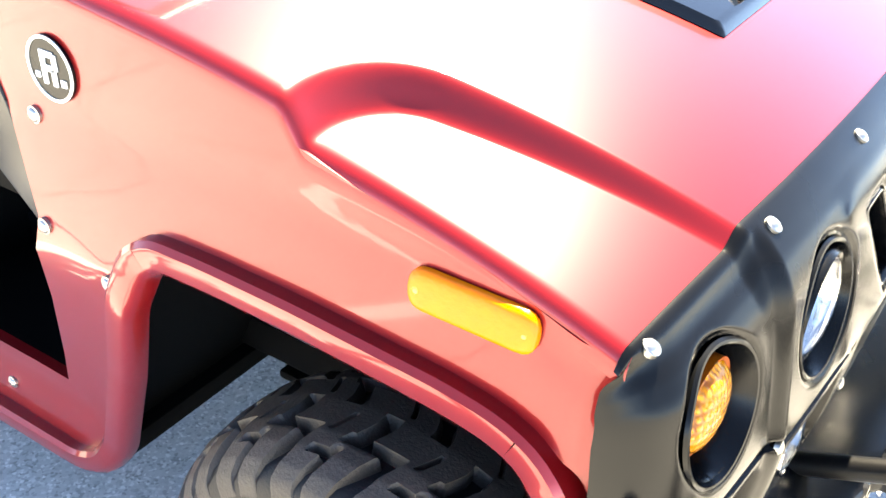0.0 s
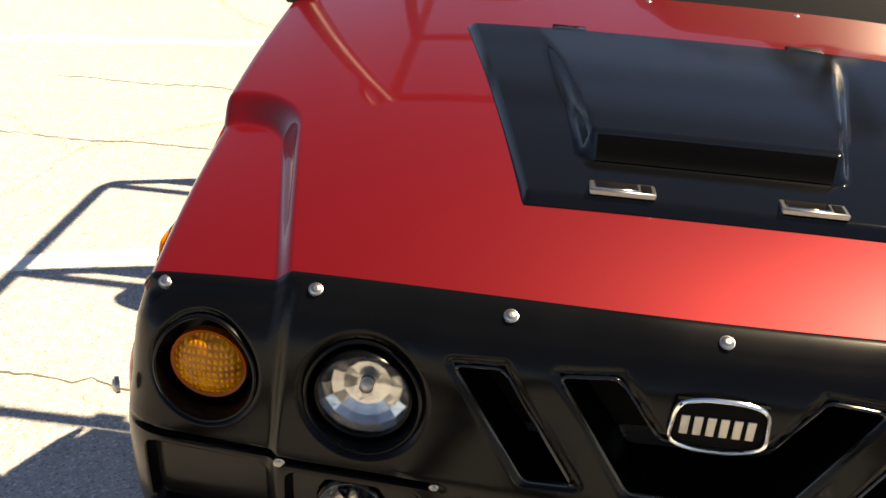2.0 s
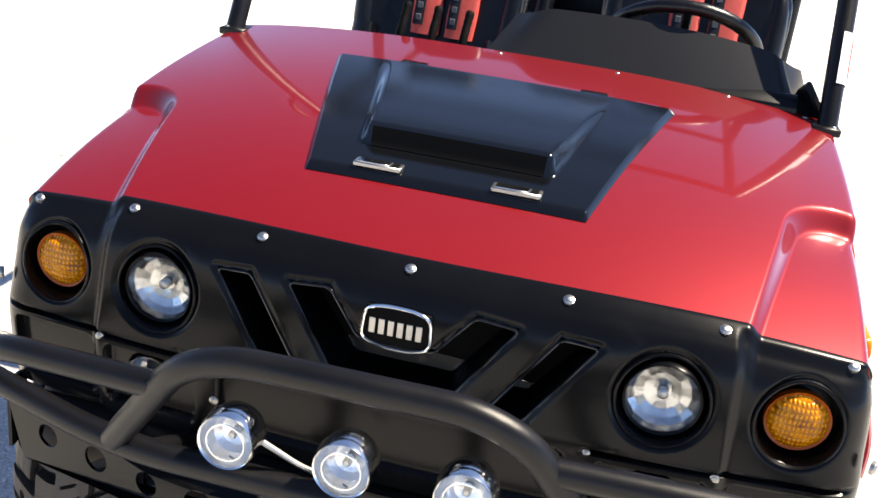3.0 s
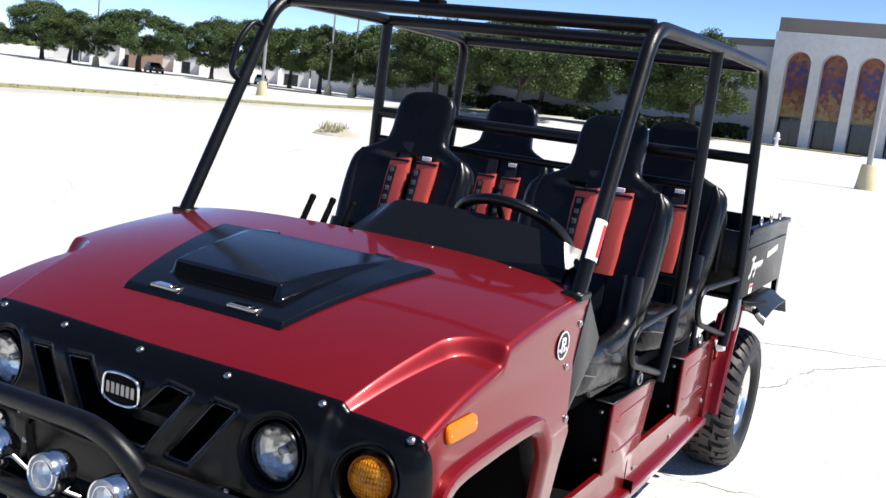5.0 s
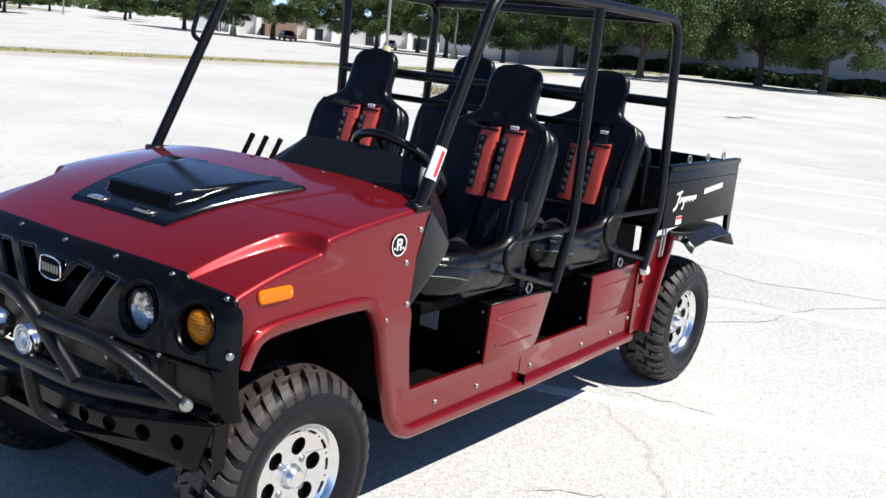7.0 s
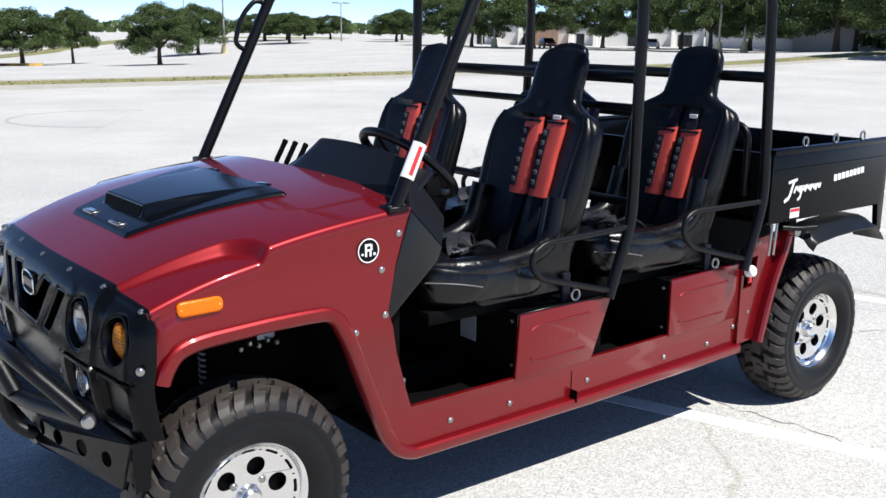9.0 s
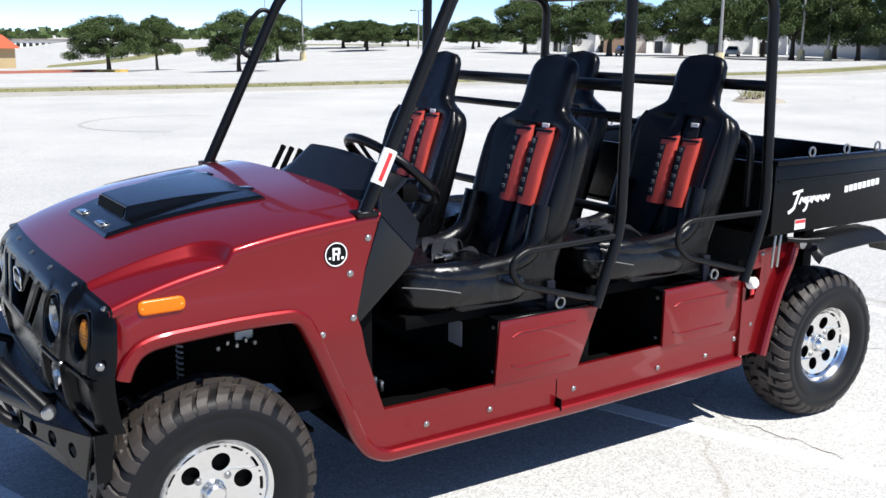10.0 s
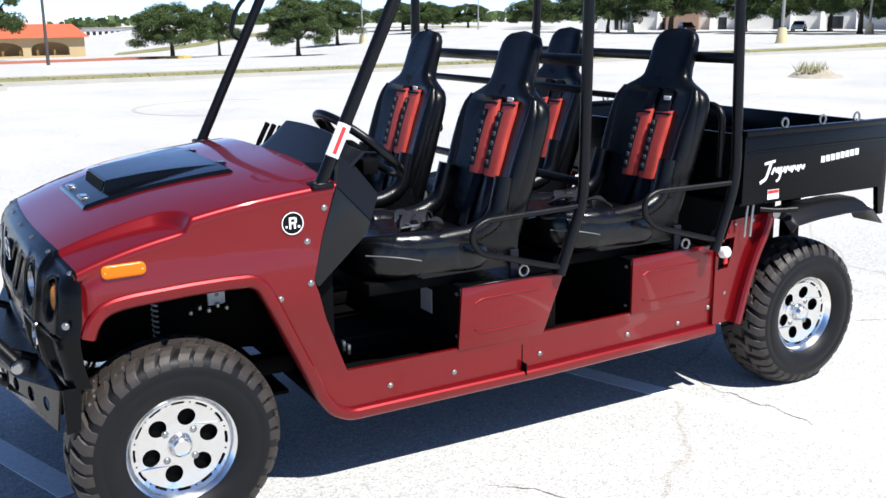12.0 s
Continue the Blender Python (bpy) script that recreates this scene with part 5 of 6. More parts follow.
# ---- wheels ----
def make_wheel(x, yo, s, R, width, rim_r):
    """Mud tyre with lugs on a holed polished rim; yo: the outer face."""
    c = Vector((x, s * (yo - width / 2), R - 0.012))
    fr = Matrix.Translation(c) @ Vector((0, s, 0)).to_track_quat("Z", "Y").to_matrix().to_4x4()
    hw = width / 2
    bm = bmesh.new()
    prof = [(rim_r, -hw * 0.72), (rim_r + 0.012, -hw * 0.84), (rim_r + 0.05, -hw * 0.98), (R - 0.055, -hw), (R - 0.03, -hw * 0.93), (R - 0.024, -hw * 0.80),
            (R - 0.017, -hw * 0.4), (R - 0.0155, 0), (R - 0.017, hw * 0.4), (R - 0.024, hw * 0.80), (R - 0.036, hw * 0.93), (R - 0.055, hw),
            (R - 0.066, hw * 1.005), (R - 0.072, hw * 0.985), (R - 0.080, hw * 0.985), (R - 0.084, hw * 1.0), (rim_r + 0.040, hw * 0.985), (rim_r + 0.034, hw * 0.955),
            (rim_r + 0.014, hw * 0.88), (rim_r + 0.008, hw * 0.80), (rim_r, hw * 0.72)]
    lathe(bm, prof, fr, 72)
    ty = part("wheel", bm, SIDEWALL, utv, "knobbly black mud tyre on a polished alloy rim")
    # tread: long shoulder blocks cut by narrow slanted grooves, staggered left and right
    n, per = 18, 44
    vz = list(np.linspace(-0.90, 0.90, 73))
    edge = [(0.930, 0.0365), (0.955, 0.0425), (0.975, 0.0490), (0.99, 0.0545), (0.995, 0.060), (0.985, 0.066)]
    rows = [(-z, d) for z, d in reversed(edge)] + [(z, table((0, 0.4, 0.62, 0.8, 0.9), (0.0, 0.003, 0.010, 0.021, 0.032), abs(z))) for z in vz] + edge

    def band(v, lo, hi, soft=0.018):
        return smooth(lo - soft, lo + soft, v) * (1 - smooth(hi - soft, hi + soft, v))

    def tread_point(i, j):
        zn, d = rows[i]
        a = abs(zn)
        side = 1 if zn >= 0 else -1
        q = ((j % (n * per)) / per + (0.5 if side < 0 else 0.0)) % 1.0
        w = 0.075 + 0.070 * a
        cut = band(q, 0.20 - w, 0.20 + w * 0.6) * smooth(0.36, 0.42, a) * (1 - 0.55 * smooth(0.95, 1.0, a))
        cut = max(cut, 0.8 * band(q, 0.62, 0.70) * band(a, 0.52, 0.97, 0.03))
        cut = max(cut, 0.9 * band(q, 0.62, 0.90) * band(a, 0.56, 0.63, 0.012))
        cut = max(cut, band(q, 0.10, 0.72) * band(a, 0.34, 0.44, 0.014))
        cut = max(cut, band(q, 0.52, 0.68) * (1 - smooth(0.36, 0.40, a)))
        cut = max(cut, 0.9 * band(q, 0.96, 0.985) * band(a, 0.12, 0.34, 0.03))
        if d > 0.036:
            cut = max(cut, smooth(0.05, 0.061, d) * 0.35)
        rad = R + 0.004 - d - 0.022 * cut
        zz = hw * zn * (1 - 0.02 * cut)
        lean = 0.20 * max(0.0, min(a, 0.9) - 0.1) ** 1.2
        ang = 2 * math.pi * (j % (n * per)) / (n * per) + lean
        return fr @ Vector((rad * math.cos(ang), rad * math.sin(ang), zz))
    bm = bmesh.new()
    surface(bm, len(rows), n * per + 1, tread_point)
    part("tread", bm, RUBBER, ty, "worn brown-black tread blocks")
    # rim: barrel, lip, holed disc, hub, nuts
    bm = bmesh.new()
    lathe(bm, [(rim_r * 0.86, -hw * 0.7), (rim_r * 0.86, hw * 0.40), (rim_r * 0.90, hw * 0.52), (rim_r * 0.96, hw * 0.70), (rim_r * 1.03, hw * 0.78), (rim_r * 1.05, hw * 0.72), (rim_r * 0.99, hw * 0.66)], fr, 64)
    rim = part("rim", bm, ALLOY, ty, "polished alloy rim with round holes")
    bm = bmesh.new()
    ro = rim_r * 0.93
    outline = [(ro * math.cos(t), ro * math.sin(t)) for t in np.linspace(0, 2 * math.pi, 48, endpoint=False)]
    holes = []
    for k in range(6):
        a = 2 * math.pi * k / 6 + 0.25
        holes.append([(rim_r * 0.560 * math.cos(a) + rim_r * 0.168 * math.cos(t), rim_r * 0.560 * math.sin(a) + rim_r * 0.168 * math.sin(t)) for t in np.linspace(0, 2 * math.pi, 20, endpoint=False)])
    for k in range(12):
        a = 2 * math.pi * k / 12
        loop = []
        for rr, da in ((0.835, -0.125), (0.835, 0.0), (0.835, 0.125), (0.860, 0.145), (0.885, 0.125), (0.885, 0.0), (0.885, -0.125), (0.860, -0.145)):
            loop.append((rim_r * rr * math.cos(a + da), rim_r * rr * math.sin(a + da)))
        holes.append(loop)
        a += math.pi / 12
        holes.append([(rim_r * (0.860 * math.cos(a) + 0.019 * math.cos(t)), rim_r * (0.860 * math.sin(a) + 0.019 * math.sin(t))) for t in np.linspace(0, 2 * math.pi, 8, endpoint=False)])

    def disc(p):
        r = math.hypot(*p) / rim_r
        return fr @ Vector((p[0], p[1], hw * table((0, 0.3, 0.45, 0.8, 0.93), (0.50, 0.50, 0.46, 0.52, 0.62), r)))
    plate(bm, outline, holes, disc, fr.to_3x3() @ Vector((0, 0, -0.008)))
    part("rim_disc", bm, ALLOY, ty, smooth=False)
    bm = bmesh.new()
    lathe(bm, [(rim_r * 0.84, hw * 0.30), (0, hw * 0.30)], fr, 32)
    part("drum", bm, DARK, ty)
    bm = bmesh.new()
    lathe(bm, [(rim_r * 0.25, hw * 0.44), (rim_r * 0.22, hw * 0.58), (rim_r * 0.18, hw * 0.68), (rim_r * 0.15, hw * 0.72), (rim_r * 0.09, hw * 0.69), (0, hw * 0.71)], fr, 28)
    part("hub_cap", bm, ALLOY, ty)
    for k in range(4):
        a = 2 * math.pi * k / 4 + 0.78
        bolt(fr @ Vector((rim_r * 0.37 * math.cos(a), rim_r * 0.37 * math.sin(a), hw * 0.48)), fr.to_3x3() @ Vector((0, 0, 1)), 0.010, ty, "wheel_nut")


for s in (1, -1):
    make_wheel(0.0, 0.668, s, 0.298, 0.215, 0.152)
    make_wheel(-2.485, 0.690, s, 0.296, 0.225, 0.148)


# ---- running gear ----
for s in (1, -1):
    part("frame_rail", boxed((-2.88, min(s * 0.28, s * 0.34), 0.335), (0.28, max(s * 0.28, s * 0.34), 0.395), 0.006), DARK, utv)
    part("lower_arm", tube([(0.09, s * 0.30, 0.33), (0.0, s * 0.47, 0.24), (-0.10, s * 0.30, 0.33)], 0.016, 0.04), DARK, utv)
    part("upper_arm", tube([(0.07, s * 0.31, 0.46), (0.0, s * 0.46, 0.40), (-0.08, s * 0.31, 0.46)], 0.013, 0.03), DARK, utv)
    bm = bmesh.new()
    sweep(bm, [Vector((-0.028 + 0.008 * math.cos(t * 140), s * (0.292 + 0.008 * math.sin(t * 140)), 0.72 - 0.38 * t)) for t in np.linspace(0, 1, 360)], circle(0.0036, 6))
    sp = part("coil_spring", bm, GREY, utv, "grey coil spring over a damper")
    part("damper", tube([(-0.028, s * 0.292, 0.77), (-0.028, s * 0.292, 0.28)], 0.006), DARK, sp)
    part("rear_arm", tube([(-1.95, s * 0.32, 0.34), (-2.43, s * 0.46, 0.29)], 0.022), DARK, utv)
    # white base colour stands in for light on the grey steel bracket
    br = part("brake_bracket", boxed((-0.242, min(s * 0.312, s * 0.320), 0.592), (-0.186, max(s * 0.312, s * 0.320), 0.672), 0.003, 1), WHITE, utv, "small grey steel bracket, coloured white as if lit")
    part("brake_pipe", tube([(-0.115, s * 0.322, 0.560), (-0.150, s * 0.326, 0.590), (-0.205, s * 0.330, 0.580), (-0.262, s * 0.322, 0.600)], 0.0055, 0.02, 8), DARK, br)
    for q in range(5):
        part("pipe_clip", boxed((-0.135 - 0.028 * q, min(s * 0.322, s * 0.336), 0.574 + 0.012 * (q % 2)), (-0.122 - 0.028 * q, max(s * 0.322, s * 0.336), 0.590 + 0.012 * (q % 2)), 0.003, 1), BOLT, br)
    bolt((-0.214, s * 0.321, 0.625), (0, s, 0), 0.006, br)
    # wheel-house liner
    slab("wheel_liner", [(-0.245, 0.745), (-0.285, 0.72), (-0.475, 0.31), (-0.50, 0.31), (-0.50, 0.76)], min(s * 0.25, s * 0.575), max(s * 0.25, s * 0.575), DARK)
    part("liner_top", boxed((-0.27, min(s * 0.25, s * 0.60), 0.775), (0.22, max(s * 0.25, s * 0.60), 0.79), 0.003, 1), DARK, utv)
part("front_axle", tube([(0, -0.50, 0.295), (0, 0.50, 0.295)], 0.022), DARK, utv)
part("rear_axle", tube([(-2.485, -0.52, 0.285), (-2.485, 0.52, 0.285)], 0.030), DARK, utv)
part("gearbox", boxed((-2.58, -0.20, 0.20), (-2.22, 0.20, 0.52), 0.03), DARK, utv)
part("engine", boxed((-2.75, -0.26, 0.38), (-2.10, 0.26, 0.74), 0.03), DARK, utv)
part("skid_pan", boxed((-0.45, -0.28, 0.235), (0.22, 0.28, 0.250), 0.004), DARK, utv)
for s in (1, -1):
    part("bed_strut", boxed((-2.80, min(s * 0.28, s * 0.34), 0.395), (-2.74, max(s * 0.28, s * 0.34), 0.760), 0.004), DARK, utv)

# ---- brush guard, lamps and lower plate ----
guard = part("brush_guard", tube([(0.470, -0.345, 0.592), (0.526, -0.225, 0.760), (0.533, -0.152, 0.791), (0.533, 0.148, 0.796), (0.526, 0.215, 0.768), (0.470, 0.335, 0.592)], 0.0195, 0.06), TUBE, utv, "black tubular brush guard")
part("lower_bar", tube([(0.395, -0.640, 0.604), (0.455, -0.40, 0.585), (0.470, -0.30, 0.582), (0.470, 0.30, 0.582), (0.455, 0.40, 0.585), (0.395, 0.640, 0.604)], 0.0195, 0.08), TUBE, guard)
for s in (1, -1):
    part("wing_bar", tube([(0.510, s * 0.245, 0.722 + s * 0.006), (0.500, s * 0.51, 0.722 + s * 0.008), (0.400, s * 0.632, 0.612)], 0.0185, 0.07), TUBE, guard)
    bm = bmesh.new()
    lathe(bm, [(0, -0.016), (0.013, -0.016), (0.016, -0.008), (0.016, 0.007), (0.012, 0.013), (0, 0.014)], Matrix.Translation((0.397, s * 0.652, 0.606)) @ Vector((0.3, s, 0)).normalized().to_track_quat("Z", "Y").to_matrix().to_4x4(), 20)
    part("end_bolt", bm, BOLT, guard, "large zinc end bolt")
    part("post", tube([(0.470, s * 0.115, 0.582), (0.440, s * 0.120, 0.42), (0.30, s * 0.20, 0.37)], 0.0175, 0.06), TUBE, guard)
    part("stay", tube([(0.470, s * 0.31, 0.582), (0.30, s * 0.30, 0.50)], 0.013), TUBE, guard)
for y in (-0.170, -0.012, 0.147):
    sl = lamp((0.491, y, 0.648), 0.037, 0.034, LENS, LAMP_WHITE, CHROME, "spot_lamp", "round chrome spot lamp on the brush guard", utv, (1, 0, 0.06), 40)
    bm = bmesh.new()
    lathe(bm, [(0.040, 0.0), (0.042, -0.012), (0.038, -0.032), (0.022, -0.048), (0, -0.052)], Matrix.Translation((0.485, y, 0.648)) @ Vector((1, 0, 0.06)).normalized().to_track_quat("Z", "Y").to_matrix().to_4x4(), 28)
    part("lamp_shell", bm, CHROME, sl)
    bm = bmesh.new()
    sweep(bm, [Vector((0.498, y + 0.026 * math.cos(t), 0.648 + 0.026 * math.sin(t))) for t in np.linspace(0, 2 * math.pi, 28, endpoint=False)], circle(0.0016, 6), closed=True)
    part("inner_ring", bm, CHROME, sl)
    part("lamp_bracket", tube([(0.470, y, 0.594), (0.470, y + 0.004, 0.616)], 0.008, n=8), BOLT, sl)
part("lamp_cable", tube([(0.470, -0.13, 0.643), (0.45, -0.07, 0.60), (0.40, -0.02, 0.57)], 0.004, 0.03, 8), BOLT, guard)
bm = bmesh.new()
holes = []
for s in (1, -1):
    for yc, r in ((0.545, 0.020), (0.445, 0.022), (0.345, 0.020), (0.255, 0.022)):
        holes.append([(s * yc + r * math.cos(t), 0.458 + r * math.sin(t)) for t in np.linspace(0, 2 * math.pi, 18, endpoint=False)])
plate(bm, [(-0.60, 0.395), (-0.20, 0.395), (-0.16, 0.375), (0.16, 0.375), (0.20, 0.395), (0.60, 0.395), (0.640, 0.52), (-0.640, 0.52)], holes,
      lambda p: Vector((0.395 - 0.09 * max(0.0, (abs(p[0]) - 0.30) / 0.34), p[0], p[1])), (-0.006, 0, 0))
part("bumper_plate", bm, BLACK, utv, "black steel bumper plate with round holes", smooth=False)
for s in (1, -1):
    bm = bmesh.new()
    plate(bm, [(0.298, 0.52), (0.298, 0.395), (0.262, 0.40), (0.250, 0.52)], [], lambda p: Vector((p[0], s * 0.640, p[1])), (0, -s * 0.006, 0))
    part("bumper_cheek", bm, BLACK, utv, smooth=False)
rc = part("receiver", boxed((0.30, -0.16, 0.395), (0.45, -0.10, 0.455), 0.006), TUBE, utv, "square black hitch receiver")
# thin dull black plate on the solid end, standing in for the bore's shade
part("bore_shade", boxed((0.4505, -0.152, 0.403), (0.452, -0.108, 0.447), 0.003, 1), DARK, rc)
part("lower_frame", boxed((0.20, -0.30, 0.36), (0.30, 0.30, 0.52), 0.01), DARK, utv)
part("radiator", boxed((0.235, -0.30, 0.54), (0.262, 0.30, 0.82), 0.004), DARK, utv)


# ---- the parking lot ----
def ground_z(x, y):
    return -0.029 * min(max(0.0, -y - 25.0), 110.0) * smooth(-48.0, -18.0, x) + 0.5 * smooth(30.0, 50.0, -x) * (1 - smooth(20.0, 40.0, -y))


def make_ground():
    def axis(near, far):
        a = [0.0]
        step = 1.5
        while a[-1] < far:
            a.append(a[-1] + step)
            if a[-1] > near:
                step *= 1.35
        return a
    p = axis(30, 2500)
    xs = [-v for v in reversed(axis(80, 2500))] + p[1:]
    ys = [-v for v in reversed(axis(130, 2500))] + p[1:]
    bm = bmesh.new()
    surface(bm, len(xs), len(ys), lambda i, j: Vector((xs[i], ys[j], ground_z(xs[i], ys[j]))))
    g = part("ground", bm, ASPHALT, None, "", smooth=True)
    tagged(g, "sun-bleached pale asphalt parking lot with fine cracks", "ground", kind="structure")


make_ground()


def strip(name, pts, w, mat_, label, category, h=0.002, kind="structure", z0=0.0):
    """A flat ribbon along a line of ground points, h above the ground."""
    bm = bmesh.new()
    P = [Vector((x, y, ground_z(x, y))) for x, y in pts]
    prof = [(-w / 2, -0.02), (-w / 2, h), (w / 2, h), (w / 2, -0.02)]
    sweep(bm, P, prof, up=(0, 0, 1))
    return tagged(part(name, bm, mat_, None, smooth=False), label, category, kind=kind)


for k, (x0, ya, yb, sl) in enumerate(((-1.75, -4.6, 4.6, -0.37), (-4.10, -4.6, 4.6, -0.30), (-6.24, -4.8, 4.8, -0.22), (-8.30, -4.8, 4.8, -0.25), (-10.0, -5, 5, -0.30), (-11.6, -5, 5, -0.35),
                                      (-13.6, -5, 5, -0.35), (0.30, -0.7, 0.16, -0.37))):
    strip("parking_line", [(x0 + sl * y, y) for y in np.linspace(ya, yb, 12)], 0.095, LINE, "worn white painted parking line on the asphalt", "marking")

# longer cracks that wander beside the lines
CRACK = material("open_crack", (0.16, 0.14, 0.12), 0.95, var=0.4, var_scale=9.0)


def crack(pts, w=0.008, seed=1):
    rnd = random.Random(seed)
    fine = []
    for (a, b) in zip(pts, pts[1:]):
        n = max(2, int(math.hypot(b[0] - a[0], b[1] - a[1]) / 0.022))
        for q in range(n):
            t = q / n
            fine.append((lerp(a[0], b[0], t) + rnd.uniform(-0.008, 0.008) + 0.012 * math.sin(9 * t + seed), lerp(a[1], b[1], t) + rnd.uniform(-0.008, 0.008) + 0.012 * math.cos(7 * t)))
    fine.append(pts[-1])
    bm = bmesh.new()
    L, R = [], []
    for i, (x, y) in enumerate(fine):
        ww = w * rnd.uniform(0.25, 1.0) * (1 - abs(2 * i / len(fine) - 1) ** 6)
        L.append(bm.verts.new((x - ww / 2, y - ww / 3, 0.0016)))
        R.append(bm.verts.new((x + ww / 2, y + ww / 3, 0.0016)))
    for i in range(len(fine) - 1):
        bm.faces.new((L[i], L[i + 1], R[i + 1], R[i]))
    tagged(part("crack", bm, CRACK, None, smooth=False), "thin dark wandering crack in the asphalt", "crack", kind="structure")


crack([(-2.20, -0.3), (-2.18, 0.29), (-2.13, 0.56), (-2.17, 0.74), (-2.19, 0.88), (-2.165, 1.06), (-2.20, 1.17), (-2.24, 1.30), (-2.42, 1.9)], 0.0065, 1)
crack([(-0.62, -0.7), (-0.66, -1.2), (-0.60, -1.75), (-0.68, -2.6)], 0.008, 2)
crack([(-2.05, -0.9), (-2.15, -1.4), (-2.10, -2.2), (-2.3, -3.0)], 0.010, 3)
crack([(-2.75, -0.9), (-2.86, -1.5), (-2.8, -2.3)], 0.009, 4)
crack([(-0.9, 0.75), (-1.1, 1.0), (-1.0, 1.25), (-1.25, 1.6)], 0.007, 5)
crack([(-3.3, 0.2), (-4.0, 0.6), (-4.6, 0.7), (-5.6, 1.4)], 0.012, 6)
crack([(-5.2, -0.6), (-5.0, 0.2), (-5.4, 1.2)], 0.012, 7)
# faint circle worn by a turning tyre
bm = bmesh.new()
sweep(bm, [Vector((-4.35 + 1.5 * math.cos(t), -13.05 + 1.5 * math.sin(t), 0)) for t in np.linspace(-2.3, 1.2, 50)], [(-0.03, -0.01), (-0.03, 0.004), (0.03, 0.004), (0.03, -0.01)], up=(0, 0, 1))
tagged(part("tyre_mark", bm, material("grey_scuff", (0.36, 0.35, 0.33), 0.9, var=0.2, var_scale=3.0), None, smooth=False), "faint grey tyre circle on the asphalt", "marking", kind="structure")


def verge(name, pts, w, label):
    """A planted strip with kerbs on both sides, the turf a little proud."""
    g = strip(name, pts, w, GRASS, label, "grass", 0.07, "stuff")
    for s in (1, -1):
        side = []
        for i, (x, y) in enumerate(pts):
            a, b = pts[max(0, i - 1)], pts[min(len(pts) - 1, i + 1)]
            d = Vector((b[0] - a[0], b[1] - a[1])).normalized()
            side.append((x - d.y * s * (w / 2 + 0.08), y + d.x * s * (w / 2 + 0.08)))
        strip("kerb", side, 0.16, KERB, "weathered pale concrete kerb beside dry grass", "kerb", 0.10)
    rnd = random.Random(7)
    bm = bmesh.new()
    for _ in range(2600):
        k = rnd.randrange(len(pts) - 1)
        t = rnd.random()
        x, y = lerp(pts[k][0], pts[k + 1][0], t), lerp(pts[k][1], pts[k + 1][1], t)
        y += rnd.uniform(-0.46, 0.46) * w
        z = ground_z(x, y) + 0.06
        a, h = rnd.uniform(0, 6.28), rnd.uniform(0.02, 0.06)
        dx, dy = math.cos(a) * 0.05, math.sin(a) * 0.05
        bm.faces.new([bm.verts.new((x - dx, y - dy, z)), bm.verts.new((x + dx, y + dy, z)), bm.verts.new((x + dx * 0.3 + rnd.uniform(-0.03, 0.03), y + dy * 0.3, z + h))])
    tagged(part("grass_tuft", bm, GRASS, None, smooth=False, recalc=False), "dry yellow-green grass blades", "grass", kind="stuff")


verge("grass_verge", [(-75 + 6.0 * k, -22.4 - 0.3 * math.sin(k)) for k in range(20)], 2.2, "long strip of dry yellow-green grass between kerbs")
verge("grass_island", [(-1.6 + 1.4 * k, -20.2 + 0.05 * k) for k in range(8)], 0.9, "small kerbed island of dry grass")

# ---- trees ----


def leaf_cloud(seed, blobs, n, size):
    """A crown of many small leaf clumps spread over several uneven blobs."""
    rnd = random.Random(seed)
    bm = bmesh.new()
    wts = [b[3] ** 1.6 for b in blobs]
    for _ in range(n):
        b = rnd.choices(blobs, wts)[0]
        th, ph = rnd.uniform(0, 2 * math.pi), math.acos(rnd.uniform(-0.85, 1))
        r = b[3] * (0.25 + 0.95 * rnd.random() ** 0.7)
        c = Vector((b[0] + r * math.sin(ph) * math.cos(th), b[1] + r * math.sin(ph) * math.sin(th), b[2] + r * 0.78 * math.cos(ph)))
        u = Vector((rnd.gauss(0, 1), rnd.gauss(0, 1), rnd.gauss(0, 1))).normalized()
        v = u.orthogonal().normalized()
        w = u.cross(v)
        s = size * rnd.uniform(0.6, 1.4)
        vs = [bm.verts.new(c + v * s * ca + w * s * sa * 0.7 + u * s * 0.15 * rnd.uniform(-1, 1)) for ca, sa in ((1, 0.1), (0.1, 0.8), (-0.9, 0.1), (0.0, -0.8))]
        bm.faces.new(vs)
    return bm


